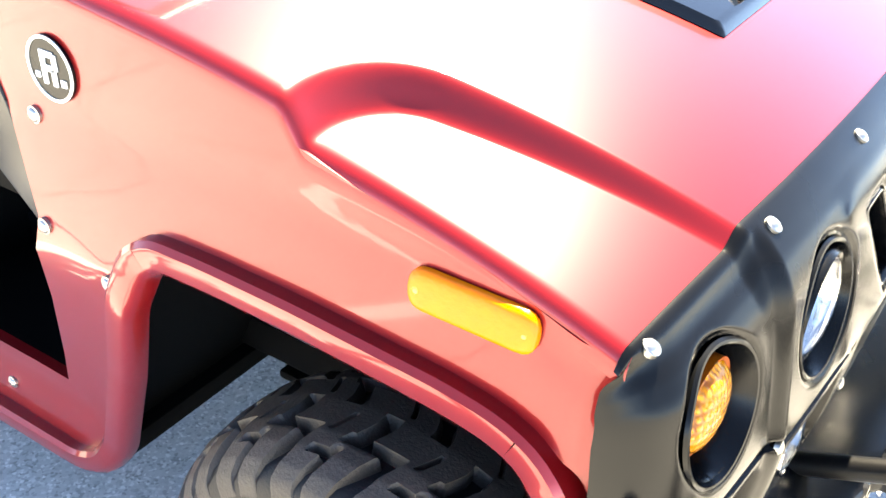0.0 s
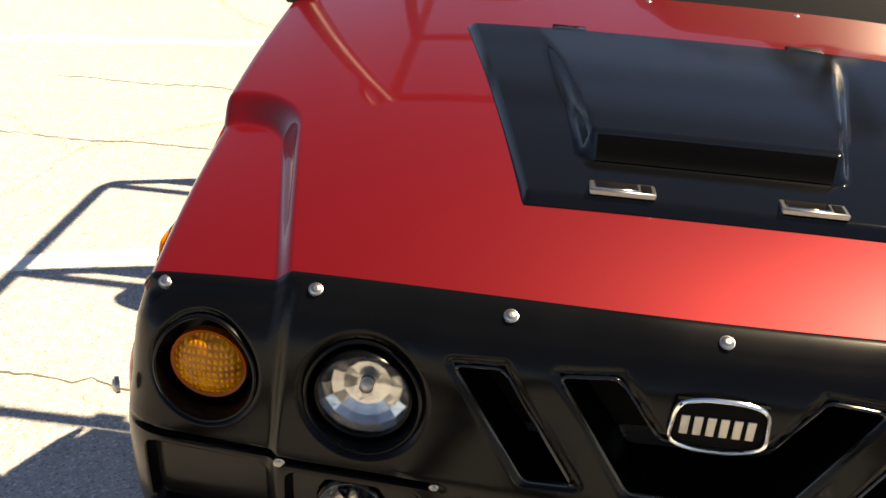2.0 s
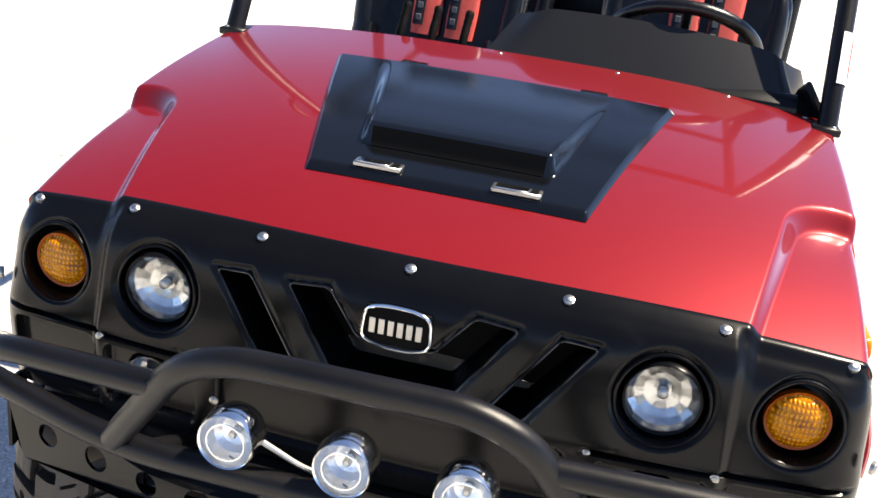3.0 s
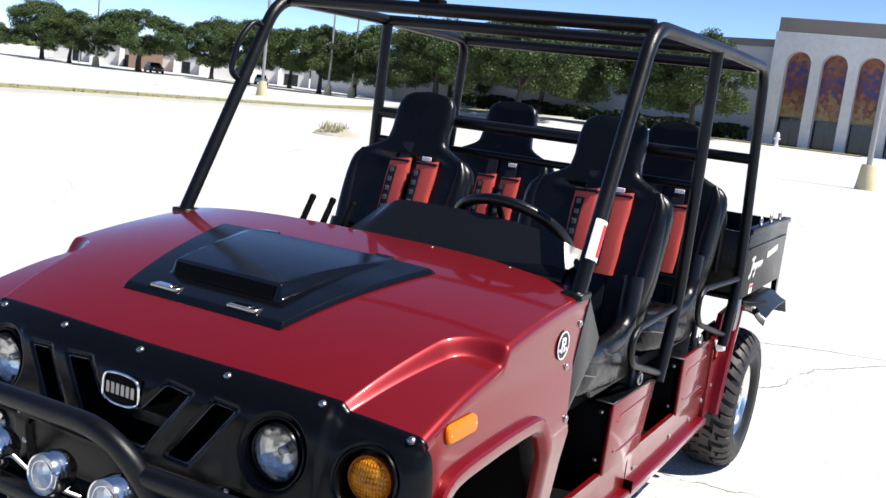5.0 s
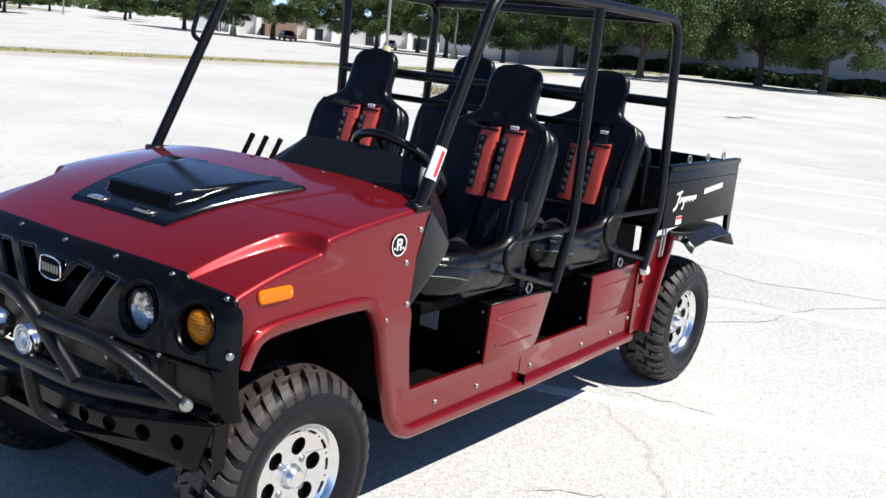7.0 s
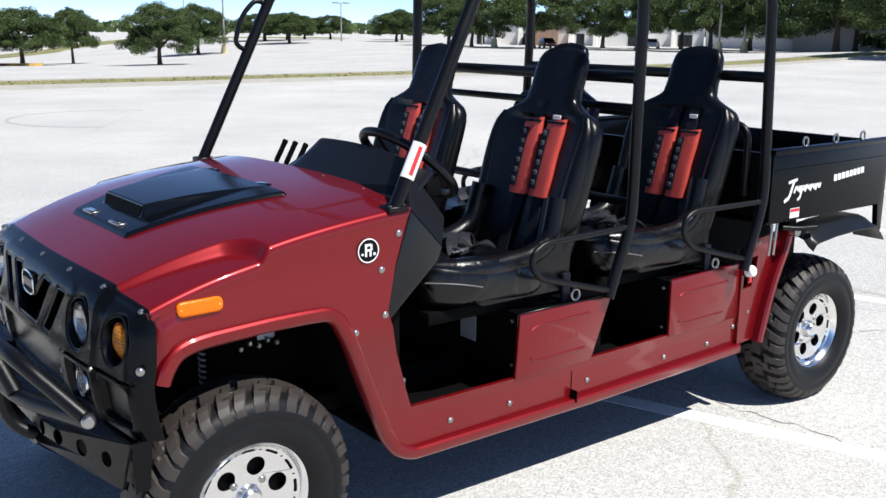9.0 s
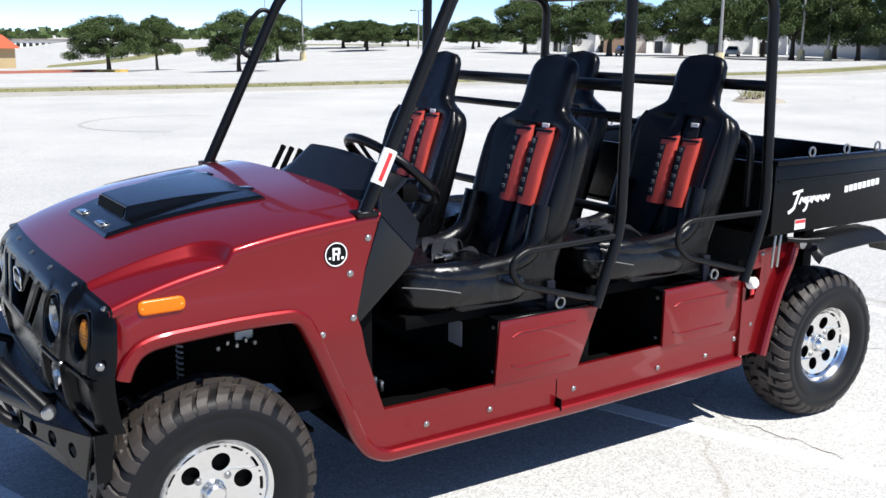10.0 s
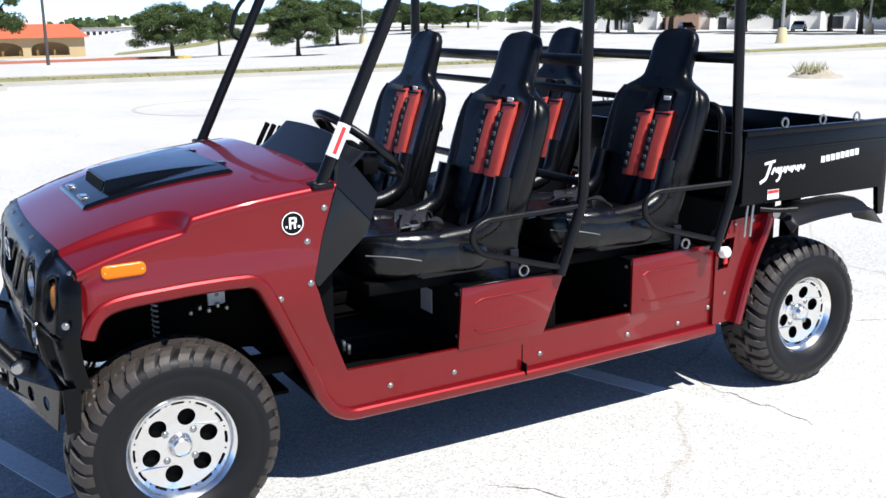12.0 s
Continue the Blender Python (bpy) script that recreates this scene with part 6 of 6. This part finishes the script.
def make_tree(seed):
    """A unit tree: height 1, crown about 1.25 wide."""
    rnd = random.Random(seed)
    t = thing("tree", "round-crowned green oak standing at the edge of the parking lot", "tree", group="parking lot trees")
    bm = bmesh.new()
    path = [(0, 0, -0.02), (0.01, 0.0, 0.12), (rnd.uniform(-0.03, 0.03), rnd.uniform(-0.03, 0.03), 0.30), (0, 0, 0.5)]
    rings = []
    for i, p in enumerate(fillet(path, 0.08, 3)):
        rr = lerp(0.034, 0.014, min(1, p[2] / 0.5)) * (1.5 if i == 0 else 1)
        rings.append([bm.verts.new(Vector(p) + Vector((rr * math.cos(a), rr * math.sin(a), 0))) for a in np.linspace(0, 2 * math.pi, 8, endpoint=False)])
    for a, b in zip(rings, rings[1:]):
        for k in range(8):
            bm.faces.new((a[k], a[(k + 1) % 8], b[(k + 1) % 8], b[k]))
    for _ in range(6):
        a = rnd.uniform(0, 6.28)
        sweep(bm, [(0, 0, rnd.uniform(0.24, 0.34)), (0.14 * math.cos(a), 0.14 * math.sin(a), 0.42), (0.32 * math.cos(a), 0.32 * math.sin(a), 0.58)], circle(0.011, 6))
    part("trunk", bm, BARK, t)
    blobs = []
    for k in range(92):
        a = 2.399963 * k + rnd.uniform(-0.5, 0.5)
        d = 0.50 * math.sqrt((k + 0.5) / 92) * rnd.uniform(0.85, 1.10)
        top = 0.92 - 1.25 * d * d + rnd.uniform(-0.06, 0.04)
        low = 0.24 + 0.20 * (1 - d / 0.5) + rnd.uniform(-0.03, 0.05)
        z = top if k % 2 else lerp(low, top, rnd.uniform(0.0, 0.6))
        blobs.append((d * math.cos(a), d * math.sin(a), z, rnd.uniform(0.055, 0.120)))
    part("crown", leaf_cloud(seed + 50, blobs, 52000, 0.0110), LEAF, t, recalc=False, smooth=False)
    return t


TREES = [make_tree(11), make_tree(12), make_tree(13)]
PLACES = [(-15.9, -62.0, 3.2, 4.4), (-20.7, -67.5, 3.5, 3.0), (-21.0, -52.6, 3.1, 3.8), (-31.5, -71.0, 3.5, 4.0), (-46.9, -89.4, 2.6, 5.7), (-52.0, -94.0, 2.3, 4.5), (-58.4, -101.4, 2.4, 4.2),
          (-61.0, -99.9, 2.6, 4.4), (-58.5, -82.5, 2.9, 4.6), (-50.6, -63.5, 4.0, 5.4), (-50.6, -53.1, 4.0, 6.8), (-56.5, -51.5, 4.1, 5.0), (-53.3, -45.2, 4.1, 5.2), (-54.8, -40.0, 4.3, 5.2),
          (-55.6, -35.6, 4.4, 5.0), (-53.7, -30.0, 4.9, 6.6), (-43.5, -19.4, 4.7, 6.2), (-49.4, -15.5, 4.9, 6.0), (-48.3, -11.9, 4.7, 5.2), (-60.5, -47.0, 4.2, 5.6), (-61.5, -41.5, 4.2, 5.6),
          (-61.0, -33.0, 4.6, 5.6), (-6.6, -88.0, 7.2, 6.0), (-1.5, -84.0, 6.6, 6.0), (-68.0, -95.0, 2.9, 5.0), (-44.0, -79.0, 2.6, 4.4), (-49.0, -58.5, 3.4, 4.6), (-57.0, -24.0, 5.0, 6.6)]
rnd_t = random.Random(5)
for k, (x, y, h, w) in enumerate(PLACES):
    src = TREES[k % 3]
    big = 1.22 if x < -42 and y > -66 else 1.36
    sc = Matrix.Diagonal((big * w / 1.22, big * w / 1.22, h * (1.14 if big < 1.3 else 1.12), 1))
    m = Matrix.Translation((x, y, ground_z(x, y) - 0.02)) @ Matrix.Rotation(rnd_t.uniform(0, 6.28), 4, "Z") @ sc
    if k < 3:
        src.matrix_basis = m
        src["base"] = 1
    else:
        c = copy_thing(src, Matrix.Identity(4))
        c.matrix_basis = m
for t in TREES:
    del t["base"]


# ---- lamp posts ----
def make_lamp_post(x, y, h, mat_=POLE, base=True, label="tall grey parking lot lamp post on a yellow concrete foot", head=True):
    z = ground_z(x, y)
    lp = thing("street_lamp", label, "lamp post", (x, y, z), "parking lot lamps")
    bm = bmesh.new()
    lathe(bm, [(0.085, 0.0), (0.08, 0.5), (0.045, h), (0, h)], Matrix.Identity(4), 12)
    part("pole", bm, mat_, lp)
    if base:
        bm = bmesh.new()
        lathe(bm, [(0.30, -0.03), (0.27, 0.10), (0.20, 0.66), (0.17, 0.72), (0, 0.72)], Matrix.Identity(4), 16)
        part("base", bm, POLE_BASE, lp, "scuffed yellow concrete foot")
    if head:
        for s in (1, -1):
            part("arm", tube([(0, 0, h - 0.12), (s * 0.5, 0, h - 0.05)], 0.03, n=8), mat_, lp)
            part("lamp_head", boxed((min(s * 0.35, s * 0.95), -0.17, h - 0.11), (max(s * 0.35, s * 0.95), 0.17, h + 0.03), 0.03), mat_, lp)


for x, y, h in ((-36.5, -30.0, 9.5), (-53.4, -38.2, 9.0), (-33.0, -69.5, 8.0), (-48.6, -55.3, 8.4), (-28.4, -1.4, 11.0), (-54.2, -36.8, 8.5)):
    make_lamp_post(x, y, h)
make_lamp_post(-6.4, -48.4, 8.2, POLE_DARK, False, "dark bronze lamp post beside the grass verge")
for x, y, h in ((-42.8, -100.0, 5.3), (-53.7, -85.6, 3.9), (-55.3, -64.8, 4.0)):
    make_lamp_post(x, y, h, POLE, False, "far grey parking lot lamp post")


# ---- buildings ----
def wall_run(name, a, b, z0, z1, thick, mat_, parent=None):
    """An upright wall between two ground points."""
    bm = bmesh.new()
    a, b = Vector((*a, 0)), Vector((*b, 0))
    d = (b - a).normalized()
    n = Vector((-d.y, d.x, 0)) * thick
    lo = [a, b, b + n, a + n]
    vs = [bm.verts.new(v + Vector((0, 0, z0))) for v in lo] + [bm.verts.new(v + Vector((0, 0, z1))) for v in lo]
    for q in ((3, 2, 1, 0), (4, 5, 6, 7), (0, 1, 5, 4), (1, 2, 6, 5), (2, 3, 7, 6), (3, 0, 4, 7)):
        bm.faces.new([vs[i] for i in q])
    return part(name, bm, mat_, parent, smooth=False)


mall = thing("shopping_mall", "pale mall building with a tall arched stone front and mosaic panels", "building", (-54, -8, 0))


def under(ob, parent):
    """Keeps the child's place in the world under a parent that is not at the origin."""
    ob.parent = parent
    ob.matrix_parent_inverse = parent.matrix_basis.inverted()
    return ob


def make_facade():
    x0, y0, pitch, n, top = -54.2, -9.6, 1.86, 9, 6.85
    holes = []
    for k in range(n):
        c = y0 + 1.40 + pitch * k
        w, spring = 0.66, 4.45
        loop = [(c - w, 0.02), (c + w, 0.02)] + [(c + w * math.cos(t), spring + w * math.sin(t)) for t in np.linspace(0, math.pi, 12)]
        holes.append(loop)
    y1 = y0 + 1.40 + pitch * (n - 1) + 1.4
    bm = bmesh.new()
    plate(bm, [(y0, 0.0), (y1, 0.0), (y1, top - 0.75), (y0, top - 0.75)], holes, lambda p: Vector((x0, p[0], p[1])), (-0.95, 0, 0))
    under(part("wall", bm, STONE, None, "weathered pale stone arcade", smooth=False), mall)
    under(part("roof_edge", boxed((x0 - 1.2, y0 + 0.1, top - 0.75), (x0 - 0.02, y1 - 0.1, top), 0.03, 1), CORNICE, None, "plain brown parapet"), mall)
    for k in range(n):
        c = y0 + 1.40 + pitch * k
        w = under(part("window", boxed((x0 - 0.90, c - 0.72, 1.62), (x0 - 0.82, c + 0.72, 5.55), 0.0), MOSAIC, None, "arched mosaic panel of orange, rust and blue tiles", smooth=False), mall)
        g = under(part("door_glass", boxed((x0 - 0.90, c - 0.72, 0.0), (x0 - 0.80, c + 0.72, 1.58), 0.0), GLASS_DARK, None, "dark glass below the mosaic", smooth=False), mall)
        fr_ = part("mullion", boxed((x0 - 0.80, c - 0.02, 0.0), (x0 - 0.77, c + 0.02, 1.58), 0.0), CORNICE, None, smooth=False)
        fr_.parent = g
        fr_.matrix_parent_inverse = (mall.matrix_basis @ g.matrix_parent_inverse).inverted()
    under(wall_run("side_wall", (-55.6, y0), (-64.5, -40.0), -1.3, 5.35, -8.0, STUCCO), mall)
    under(wall_run("side_parapet", (-55.5, y0 + 0.02), (-64.4, -40.0), 5.35, 5.75, -8.1, CORNICE), mall)
    under(part("back_hall", boxed((x0 - 16, y0 + 0.2, 0), (x0 - 0.97, y1, 5.6), 0.0), STUCCO, None, smooth=False), mall)


make_facade()
mall.location.z += 0.5

low = thing("low_store_row", "long low white stucco store row behind the trees", "building", (-65, -56, 0))
under(wall_run("wall", (-65.5, -40.5), (-70.5, -52.5), -1.6, 2.3, -6.0, WALL_WHITE), low)
under(wall_run("wall", (-70.4, -52.6), (-57.0, -70.0), -1.6, 1.75, -6.0, WALL_WHITE), low)
under(wall_run("roof_edge", (-70.3, -52.5), (-56.9, -69.9), 1.75, 1.95, -6.1, CORNICE), low)
dvec = Vector((13.4, -17.4, 0)).normalized()
nvec = Vector((0.79, 0.61, 0))
for k in range(0, 9, 2):
    c = Vector((-70.4, -52.6, 0)) + dvec * (1.6 + 2.3 * k)
    w = 0.36 if k % 3 else 0.62
    bm = bmesh.new()
    vs = [bm.verts.new(c + dvec * (sx * w) + nvec * off + Vector((0, 0, z))) for off in (-0.2, 0.03) for sx, z in ((-1, -0.6), (1, -0.6), (1, 1.05), (-1, 1.05))]
    for q in ((0, 3, 2, 1), (4, 5, 6, 7), (0, 1, 5, 4), (1, 2, 6, 5), (2, 3, 7, 6), (3, 0, 4, 7)):
        bm.faces.new([vs[i] for i in q])
    under(part("window", bm, GLASS_DARK, None, smooth=False), low)
for d_, h_ in ((2.6, 1.5), (5.0, 1.6), (9.4, 1.7), (11.6, 1.7), (16.2, 1.6), (18.6, 1.6)):
    # white flared piers stand out from the store fronts
    c = Vector((-70.4, -52.6, 0)) + dvec * d_
    bm = bmesh.new()
    ring = [(0.0, -1.6), (1.5, -1.6), (1.1, -0.2), (0.75, h_ - 0.4), (0.6, h_), (0.0, h_)]
    va = [bm.verts.new(c + nvec * a + dvec * -0.16 + Vector((0, 0, z))) for a, z in ring]
    vb = [bm.verts.new(c + nvec * a + dvec * 0.16 + Vector((0, 0, z))) for a, z in ring]
    bm.faces.new(va)
    bm.faces.new(list(reversed(vb)))
    for i in range(6):
        bm.faces.new((va[i], vb[i], vb[(i + 1) % 6], va[(i + 1) % 6]))
    under(part("pier", bm, WALL_WHITE, None, "white flared pier", smooth=False), low)
tagged(wall_run("brick_kiosk", (-61.2, -61.4), (-59.3, -63.4), -1.6, 1.60, -4.0, material("brown_brick", (0.30, 0.20, 0.14), 0.9, var=0.2, var_scale=2.0)), "small brown brick building beside the white stores", "building")

# clipped hedge along the mall's wall
bm = bmesh.new()
rnd = random.Random(21)
for _ in range(5200):
    t = rnd.random()
    c = Vector((lerp(-54.6, -60.2, t), lerp(-10.4, -31.5, t), 0.5)) + Vector((rnd.uniform(0.1, 1.5), rnd.uniform(-0.3, 0.3), rnd.random() ** 0.6 * 0.72 + 0.10 * math.sin(t * 40)))
    u = Vector((rnd.gauss(0, 1), rnd.gauss(0, 1), rnd.gauss(0, 1))).normalized()
    v = u.orthogonal().normalized() * 0.16
    w = u.cross(v)
    bm.faces.new([bm.verts.new(c + v), bm.verts.new(c + w), bm.verts.new(c - v), bm.verts.new(c - w)])
tagged(part("hedge", bm, HEDGE, None, smooth=False, recalc=False), "dark clipped hedge along the pale wall", "hedge", kind="stuff")
strip("grass_border", [(-44.5, -24.0), (-50.6, -10.6), (-51.6, -4.0)], 1.6, GRASS, "narrow border of dry grass before the hedge", "grass", 0.06, "stuff")


def make_hydrant():
    h = thing("fire_hydrant", "small white fire hydrant at the kerb", "hydrant", (-50.2, -7.9, 0.5))
    bm = bmesh.new()
    lathe(bm, [(0.14, 0), (0.14, 0.05), (0.09, 0.07), (0.09, 0.5), (0.12, 0.52), (0.11, 0.62), (0.05, 0.72), (0, 0.74)], Matrix.Identity(4), 14)
    part("barrel", bm, WHITE, h)
    bm = bmesh.new()
    lathe(bm, [(0.05, -0.16), (0.05, 0.16)], Matrix.Translation((0, 0, 0.40)) @ Matrix.Rotation(math.pi / 2, 4, "X"), 10)
    part("outlet", bm, WHITE, h)


make_hydrant()


def make_restaurant():
    """Low tan building with an orange-red tiled hip roof and arched bays."""
    z = -2.55
    r = thing("restaurant", "low tan restaurant with an orange-red tiled roof and arched bays", "building", (-10, -112, z))
    x0, x1, y0, y1 = -19.0, 6.0, -124.0, -112.0
    eave, ridge = z + 2.15, z + 3.55
    holes = []
    for k in range(5):
        c = x1 - 2.4 - 4.75 * k
        w = 1.95
        holes.append([(c - w, z + 0.25), (c + w, z + 0.25), (c + w, z + 0.95)] + [(c + w * math.cos(t), z + 0.95 + 0.75 * math.sin(t)) for t in np.linspace(0.1, math.pi - 0.1, 9)] + [(c - w, z + 0.95)])
    bm = bmesh.new()
    plate(bm, [(x0, z - 0.4), (x1, z - 0.4), (x1, eave), (x0, eave)], holes, lambda p: Vector((p[0], y1, p[1])), (0, -0.5, 0))
    under(part("wall", bm, material("cream_stucco", (0.46, 0.35, 0.19), 0.9, var=0.08, var_scale=0.7), None, "cream stucco arcade", smooth=False), r)
    under(part("hall", boxed((x0 + 0.02, y0, z - 0.4), (x1, y1 - 2.2, eave - 0.05), 0.0), TAN, None, smooth=False), r)
    for k in range(14):
        xx = x1 - 0.9 - 1.75 * k
        under(part("bollard", boxed((xx - 0.12, y1 - 0.75, z - 0.4), (xx + 0.12, y1 - 0.55, z + 0.85), 0.02, 1), KERB_YELLOW, None, smooth=False), r)
    bm = bmesh.new()
    a = [bm.verts.new(v) for v in ((x0 - 0.5, y1 + 0.6, eave), (x1 + 0.5, y1 + 0.6, eave), (x1 + 0.5, y0 - 0.5, eave), (x0 - 0.5, y0 - 0.5, eave))]
    b = [bm.verts.new(v) for v in ((x0 + 0.6, y1 - 3.4, ridge), (x1 - 1.0, y1 - 3.4, ridge), (x1 - 1.0, y0 + 3.0, ridge), (x0 + 0.6, y0 + 3.0, ridge))]
    for i in range(4):
        bm.faces.new((a[i], a[(i + 1) % 4], b[(i + 1) % 4], b[i]))
    bm.faces.new(b)
    bm.faces.new(list(reversed(a)))
    under(part("roof", bm, ROOF_RED, None, "orange-red tiled hip roof", smooth=False), r)
    under(part("roof_unit", boxed((-16.0, -119, ridge), (-12.0, -117, ridge + 0.55), 0.03, 1), WALL_WHITE, None), r)


make_restaurant()
strip("red_kerb", [(4, -56.0), (-6, -58.5), (-13, -61.0), (-15.0, -62.5)], 0.5, KERB_RED, "red-painted kerb before the restaurant", "kerb", 0.16)
strip("yellow_kerb", [(-12.0, -66.0), (-14.6, -64.0), (-16.6, -60.6), (-15.8, -59.6)], 0.35, KERB_YELLOW, "yellow-painted kerb round a tree island", "kerb", 0.16)
strip("far_lawn", [(-70 + 8 * k, -112 - 3 * math.sin(k)) for k in range(7)], 9.0, GRASS, "far strip of green lawn", "grass", 0.05, "stuff")

hotel = thing("far_hotel", "distant white low-rise building with rows of windows", "building", (-38, -190, -2.9))
under(part("wall", boxed((-44.5, -194, -3.4), (-32.0, -188, -0.25), 0.0), WALL_WHITE, None, smooth=False), hotel)
under(part("roof", boxed((-44.8, -194.2, -0.25), (-31.7, -187.7, 0.0), 0.0), CORNICE, None, smooth=False), hotel)
for k in range(11):
    for zz in (-2.2, -1.0):
        under(part("window", boxed((-43.7 + 1.07 * k, -188.0, zz - 0.35), (-43.1 + 1.07 * k, -187.95, zz + 0.3), 0.0), GLASS_DARK, None, smooth=False), hotel)

# far woods along the horizon
bm = bmesh.new()
rnd = random.Random(33)
for _ in range(5200):
    a = radians(rnd.uniform(180, 282))
    d = rnd.uniform(205, 260)
    x, y = d * math.cos(a), d * math.sin(a)
    hh = 1.9 + 1.1 * noise.noise(Vector((a * 30, 0, 0))) + 0.8 * noise.noise(Vector((a * 90, 3, 0)))
    c = Vector((x, y, ground_z(x, y) + rnd.random() * max(0.6, hh)))
    u = Vector((rnd.gauss(0, 1), rnd.gauss(0, 1), rnd.gauss(0, 0.5))).normalized()
    v = u.orthogonal().normalized() * rnd.uniform(0.5, 1.0)
    w = u.cross(v)
    bm.faces.new([bm.verts.new(c + v), bm.verts.new(c + w), bm.verts.new(c - v), bm.verts.new(c - w)])
tagged(part("far_woods", bm, LEAF, None, smooth=False, recalc=False), "low line of far green trees on the horizon", "trees", kind="stuff")


# ---- parked cars, rubble heap ----
def make_car(x, y, yaw, paint, label):
    """A small parked car: body with a cabin, glass, wheels and lamps."""
    c = thing("car", label, "car", (x, y, ground_z(x, y)), "parked cars")
    c.rotation_euler = (0, 0, radians(yaw))
    c.scale = (0.66, 0.66, 0.66)
    secs = [(-1.85, 0.35, 0.62, 0.62), (-1.7, 0.25, 0.74, 0.70), (-0.9, 0.22, 0.78, 0.74), (0.7, 0.22, 0.80, 0.74), (1.6, 0.24, 0.74, 0.70), (1.85, 0.32, 0.62, 0.62)]
    bm = bmesh.new()
    rows = []
    for xx, z0, z1, hw in secs:
        rows.append([bm.verts.new((xx, yy, zz)) for yy, zz in ((-hw, z0), (-hw, z1 - 0.08), (-hw + 0.1, z1), (hw - 0.1, z1), (hw, z1 - 0.08), (hw, z0))])
    for a, b in zip(rows, rows[1:]):
        for k in range(6):
            bm.faces.new((a[k], a[(k + 1) % 6], b[(k + 1) % 6], b[k]))
    bm.faces.new(rows[0])
    bm.faces.new(list(reversed(rows[-1])))
    part("body", bm, paint, c)
    lo = [(-1.35, -0.66), (0.95, -0.66), (0.95, 0.66), (-1.35, 0.66)]
    hi = [(-0.95, -0.52), (0.35, -0.52), (0.35, 0.52), (-0.95, 0.52)]
    for k in range(4):
        bm = bmesh.new()
        q = [Vector((*lo[k], 0.76)), Vector((*lo[(k + 1) % 4], 0.76)), Vector((*hi[(k + 1) % 4], 1.14)), Vector((*hi[k], 1.14))]
        ins = Vector((0, 0, 0.95)) - sum(q, Vector()) / 4
        ins = Vector((ins.x, ins.y, 0)).normalized() * 0.02
        u = [bm.verts.new(v) for v in q]
        w = [bm.verts.new(v + ins) for v in q]
        bm.faces.new(u)
        bm.faces.new(list(reversed(w)))
        for i in range(4):
            bm.faces.new((u[i], w[i], w[(i + 1) % 4], u[(i + 1) % 4]))
        part("window", bm, GLASS_DARK, c, smooth=False)
    part("roof", boxed((-0.98, -0.54, 1.12), (0.38, 0.54, 1.18), 0.03, 2), paint, c)
    for xx in (-1.15, 1.15):
        for s in (1, -1):
            bm = bmesh.new()
            lathe(bm, [(0, -0.09), (0.26, -0.09), (0.29, -0.06), (0.29, 0.06), (0.26, 0.09), (0, 0.09)], Matrix.Translation((xx, s * 0.66, 0.28)) @ Matrix.Rotation(math.pi / 2, 4, "X"), 16)
            part("wheel", bm, SIDEWALL, c)
    for s in (1, -1):
        part("headlight", boxed((1.78, s * 0.5 - 0.12, 0.50), (1.87, s * 0.5 + 0.12, 0.60), 0.02, 1), REFLECTOR, c)


make_car(-60.4, -49.8, 35, CAR_WHITE, "white car parked before the far stores")
make_car(-52.0, -53.0, 60, CAR_RED, "dark maroon car parked under the far trees")


def make_rubble():
    c = Vector((-17.9, -12.3, 0))
    bm = bmesh.new()

    def f(i, j):
        r, a = i / 10, 2 * math.pi * j / 28
        q = Vector((0.66 * r * math.cos(a), 0.62 * r * math.sin(a), 0))
        q = Vector((q.x * 0.8 - q.y * 0.6, q.x * 0.6 + q.y * 0.8, 0))
        return c + q + Vector((0, 0, 0.26 * (1 - r * r) * (0.75 + 0.5 * noise.noise(q * 4.0)) + 0.02 * noise.noise(q * 18) - 0.01))
    surface(bm, 11, 29, f)
    bmesh.ops.remove_doubles(bm, verts=bm.verts, dist=1e-4)
    hp = tagged(part("debris_mound", bm, DIRT, None), "small heap of pale rubble with weeds on the asphalt", "rubble")
    rnd2 = random.Random(3)
    bm = bmesh.new()
    for _ in range(160):
        a, d = rnd2.uniform(0, 6.28), 0.35 * math.sqrt(rnd2.random())
        p = c + Vector((d * math.cos(a) + 0.1, d * math.sin(a), 0.12))
        h = rnd2.uniform(0.1, 0.3)
        bm.faces.new([bm.verts.new(p + Vector((-0.012, 0, 0))), bm.verts.new(p + Vector((0.012, 0, 0))), bm.verts.new(p + Vector((rnd2.uniform(-0.14, 0.14), rnd2.uniform(-0.14, 0.14), h)))])
    part("weeds", bm, GRASS, hp, smooth=False, recalc=False)


make_rubble()
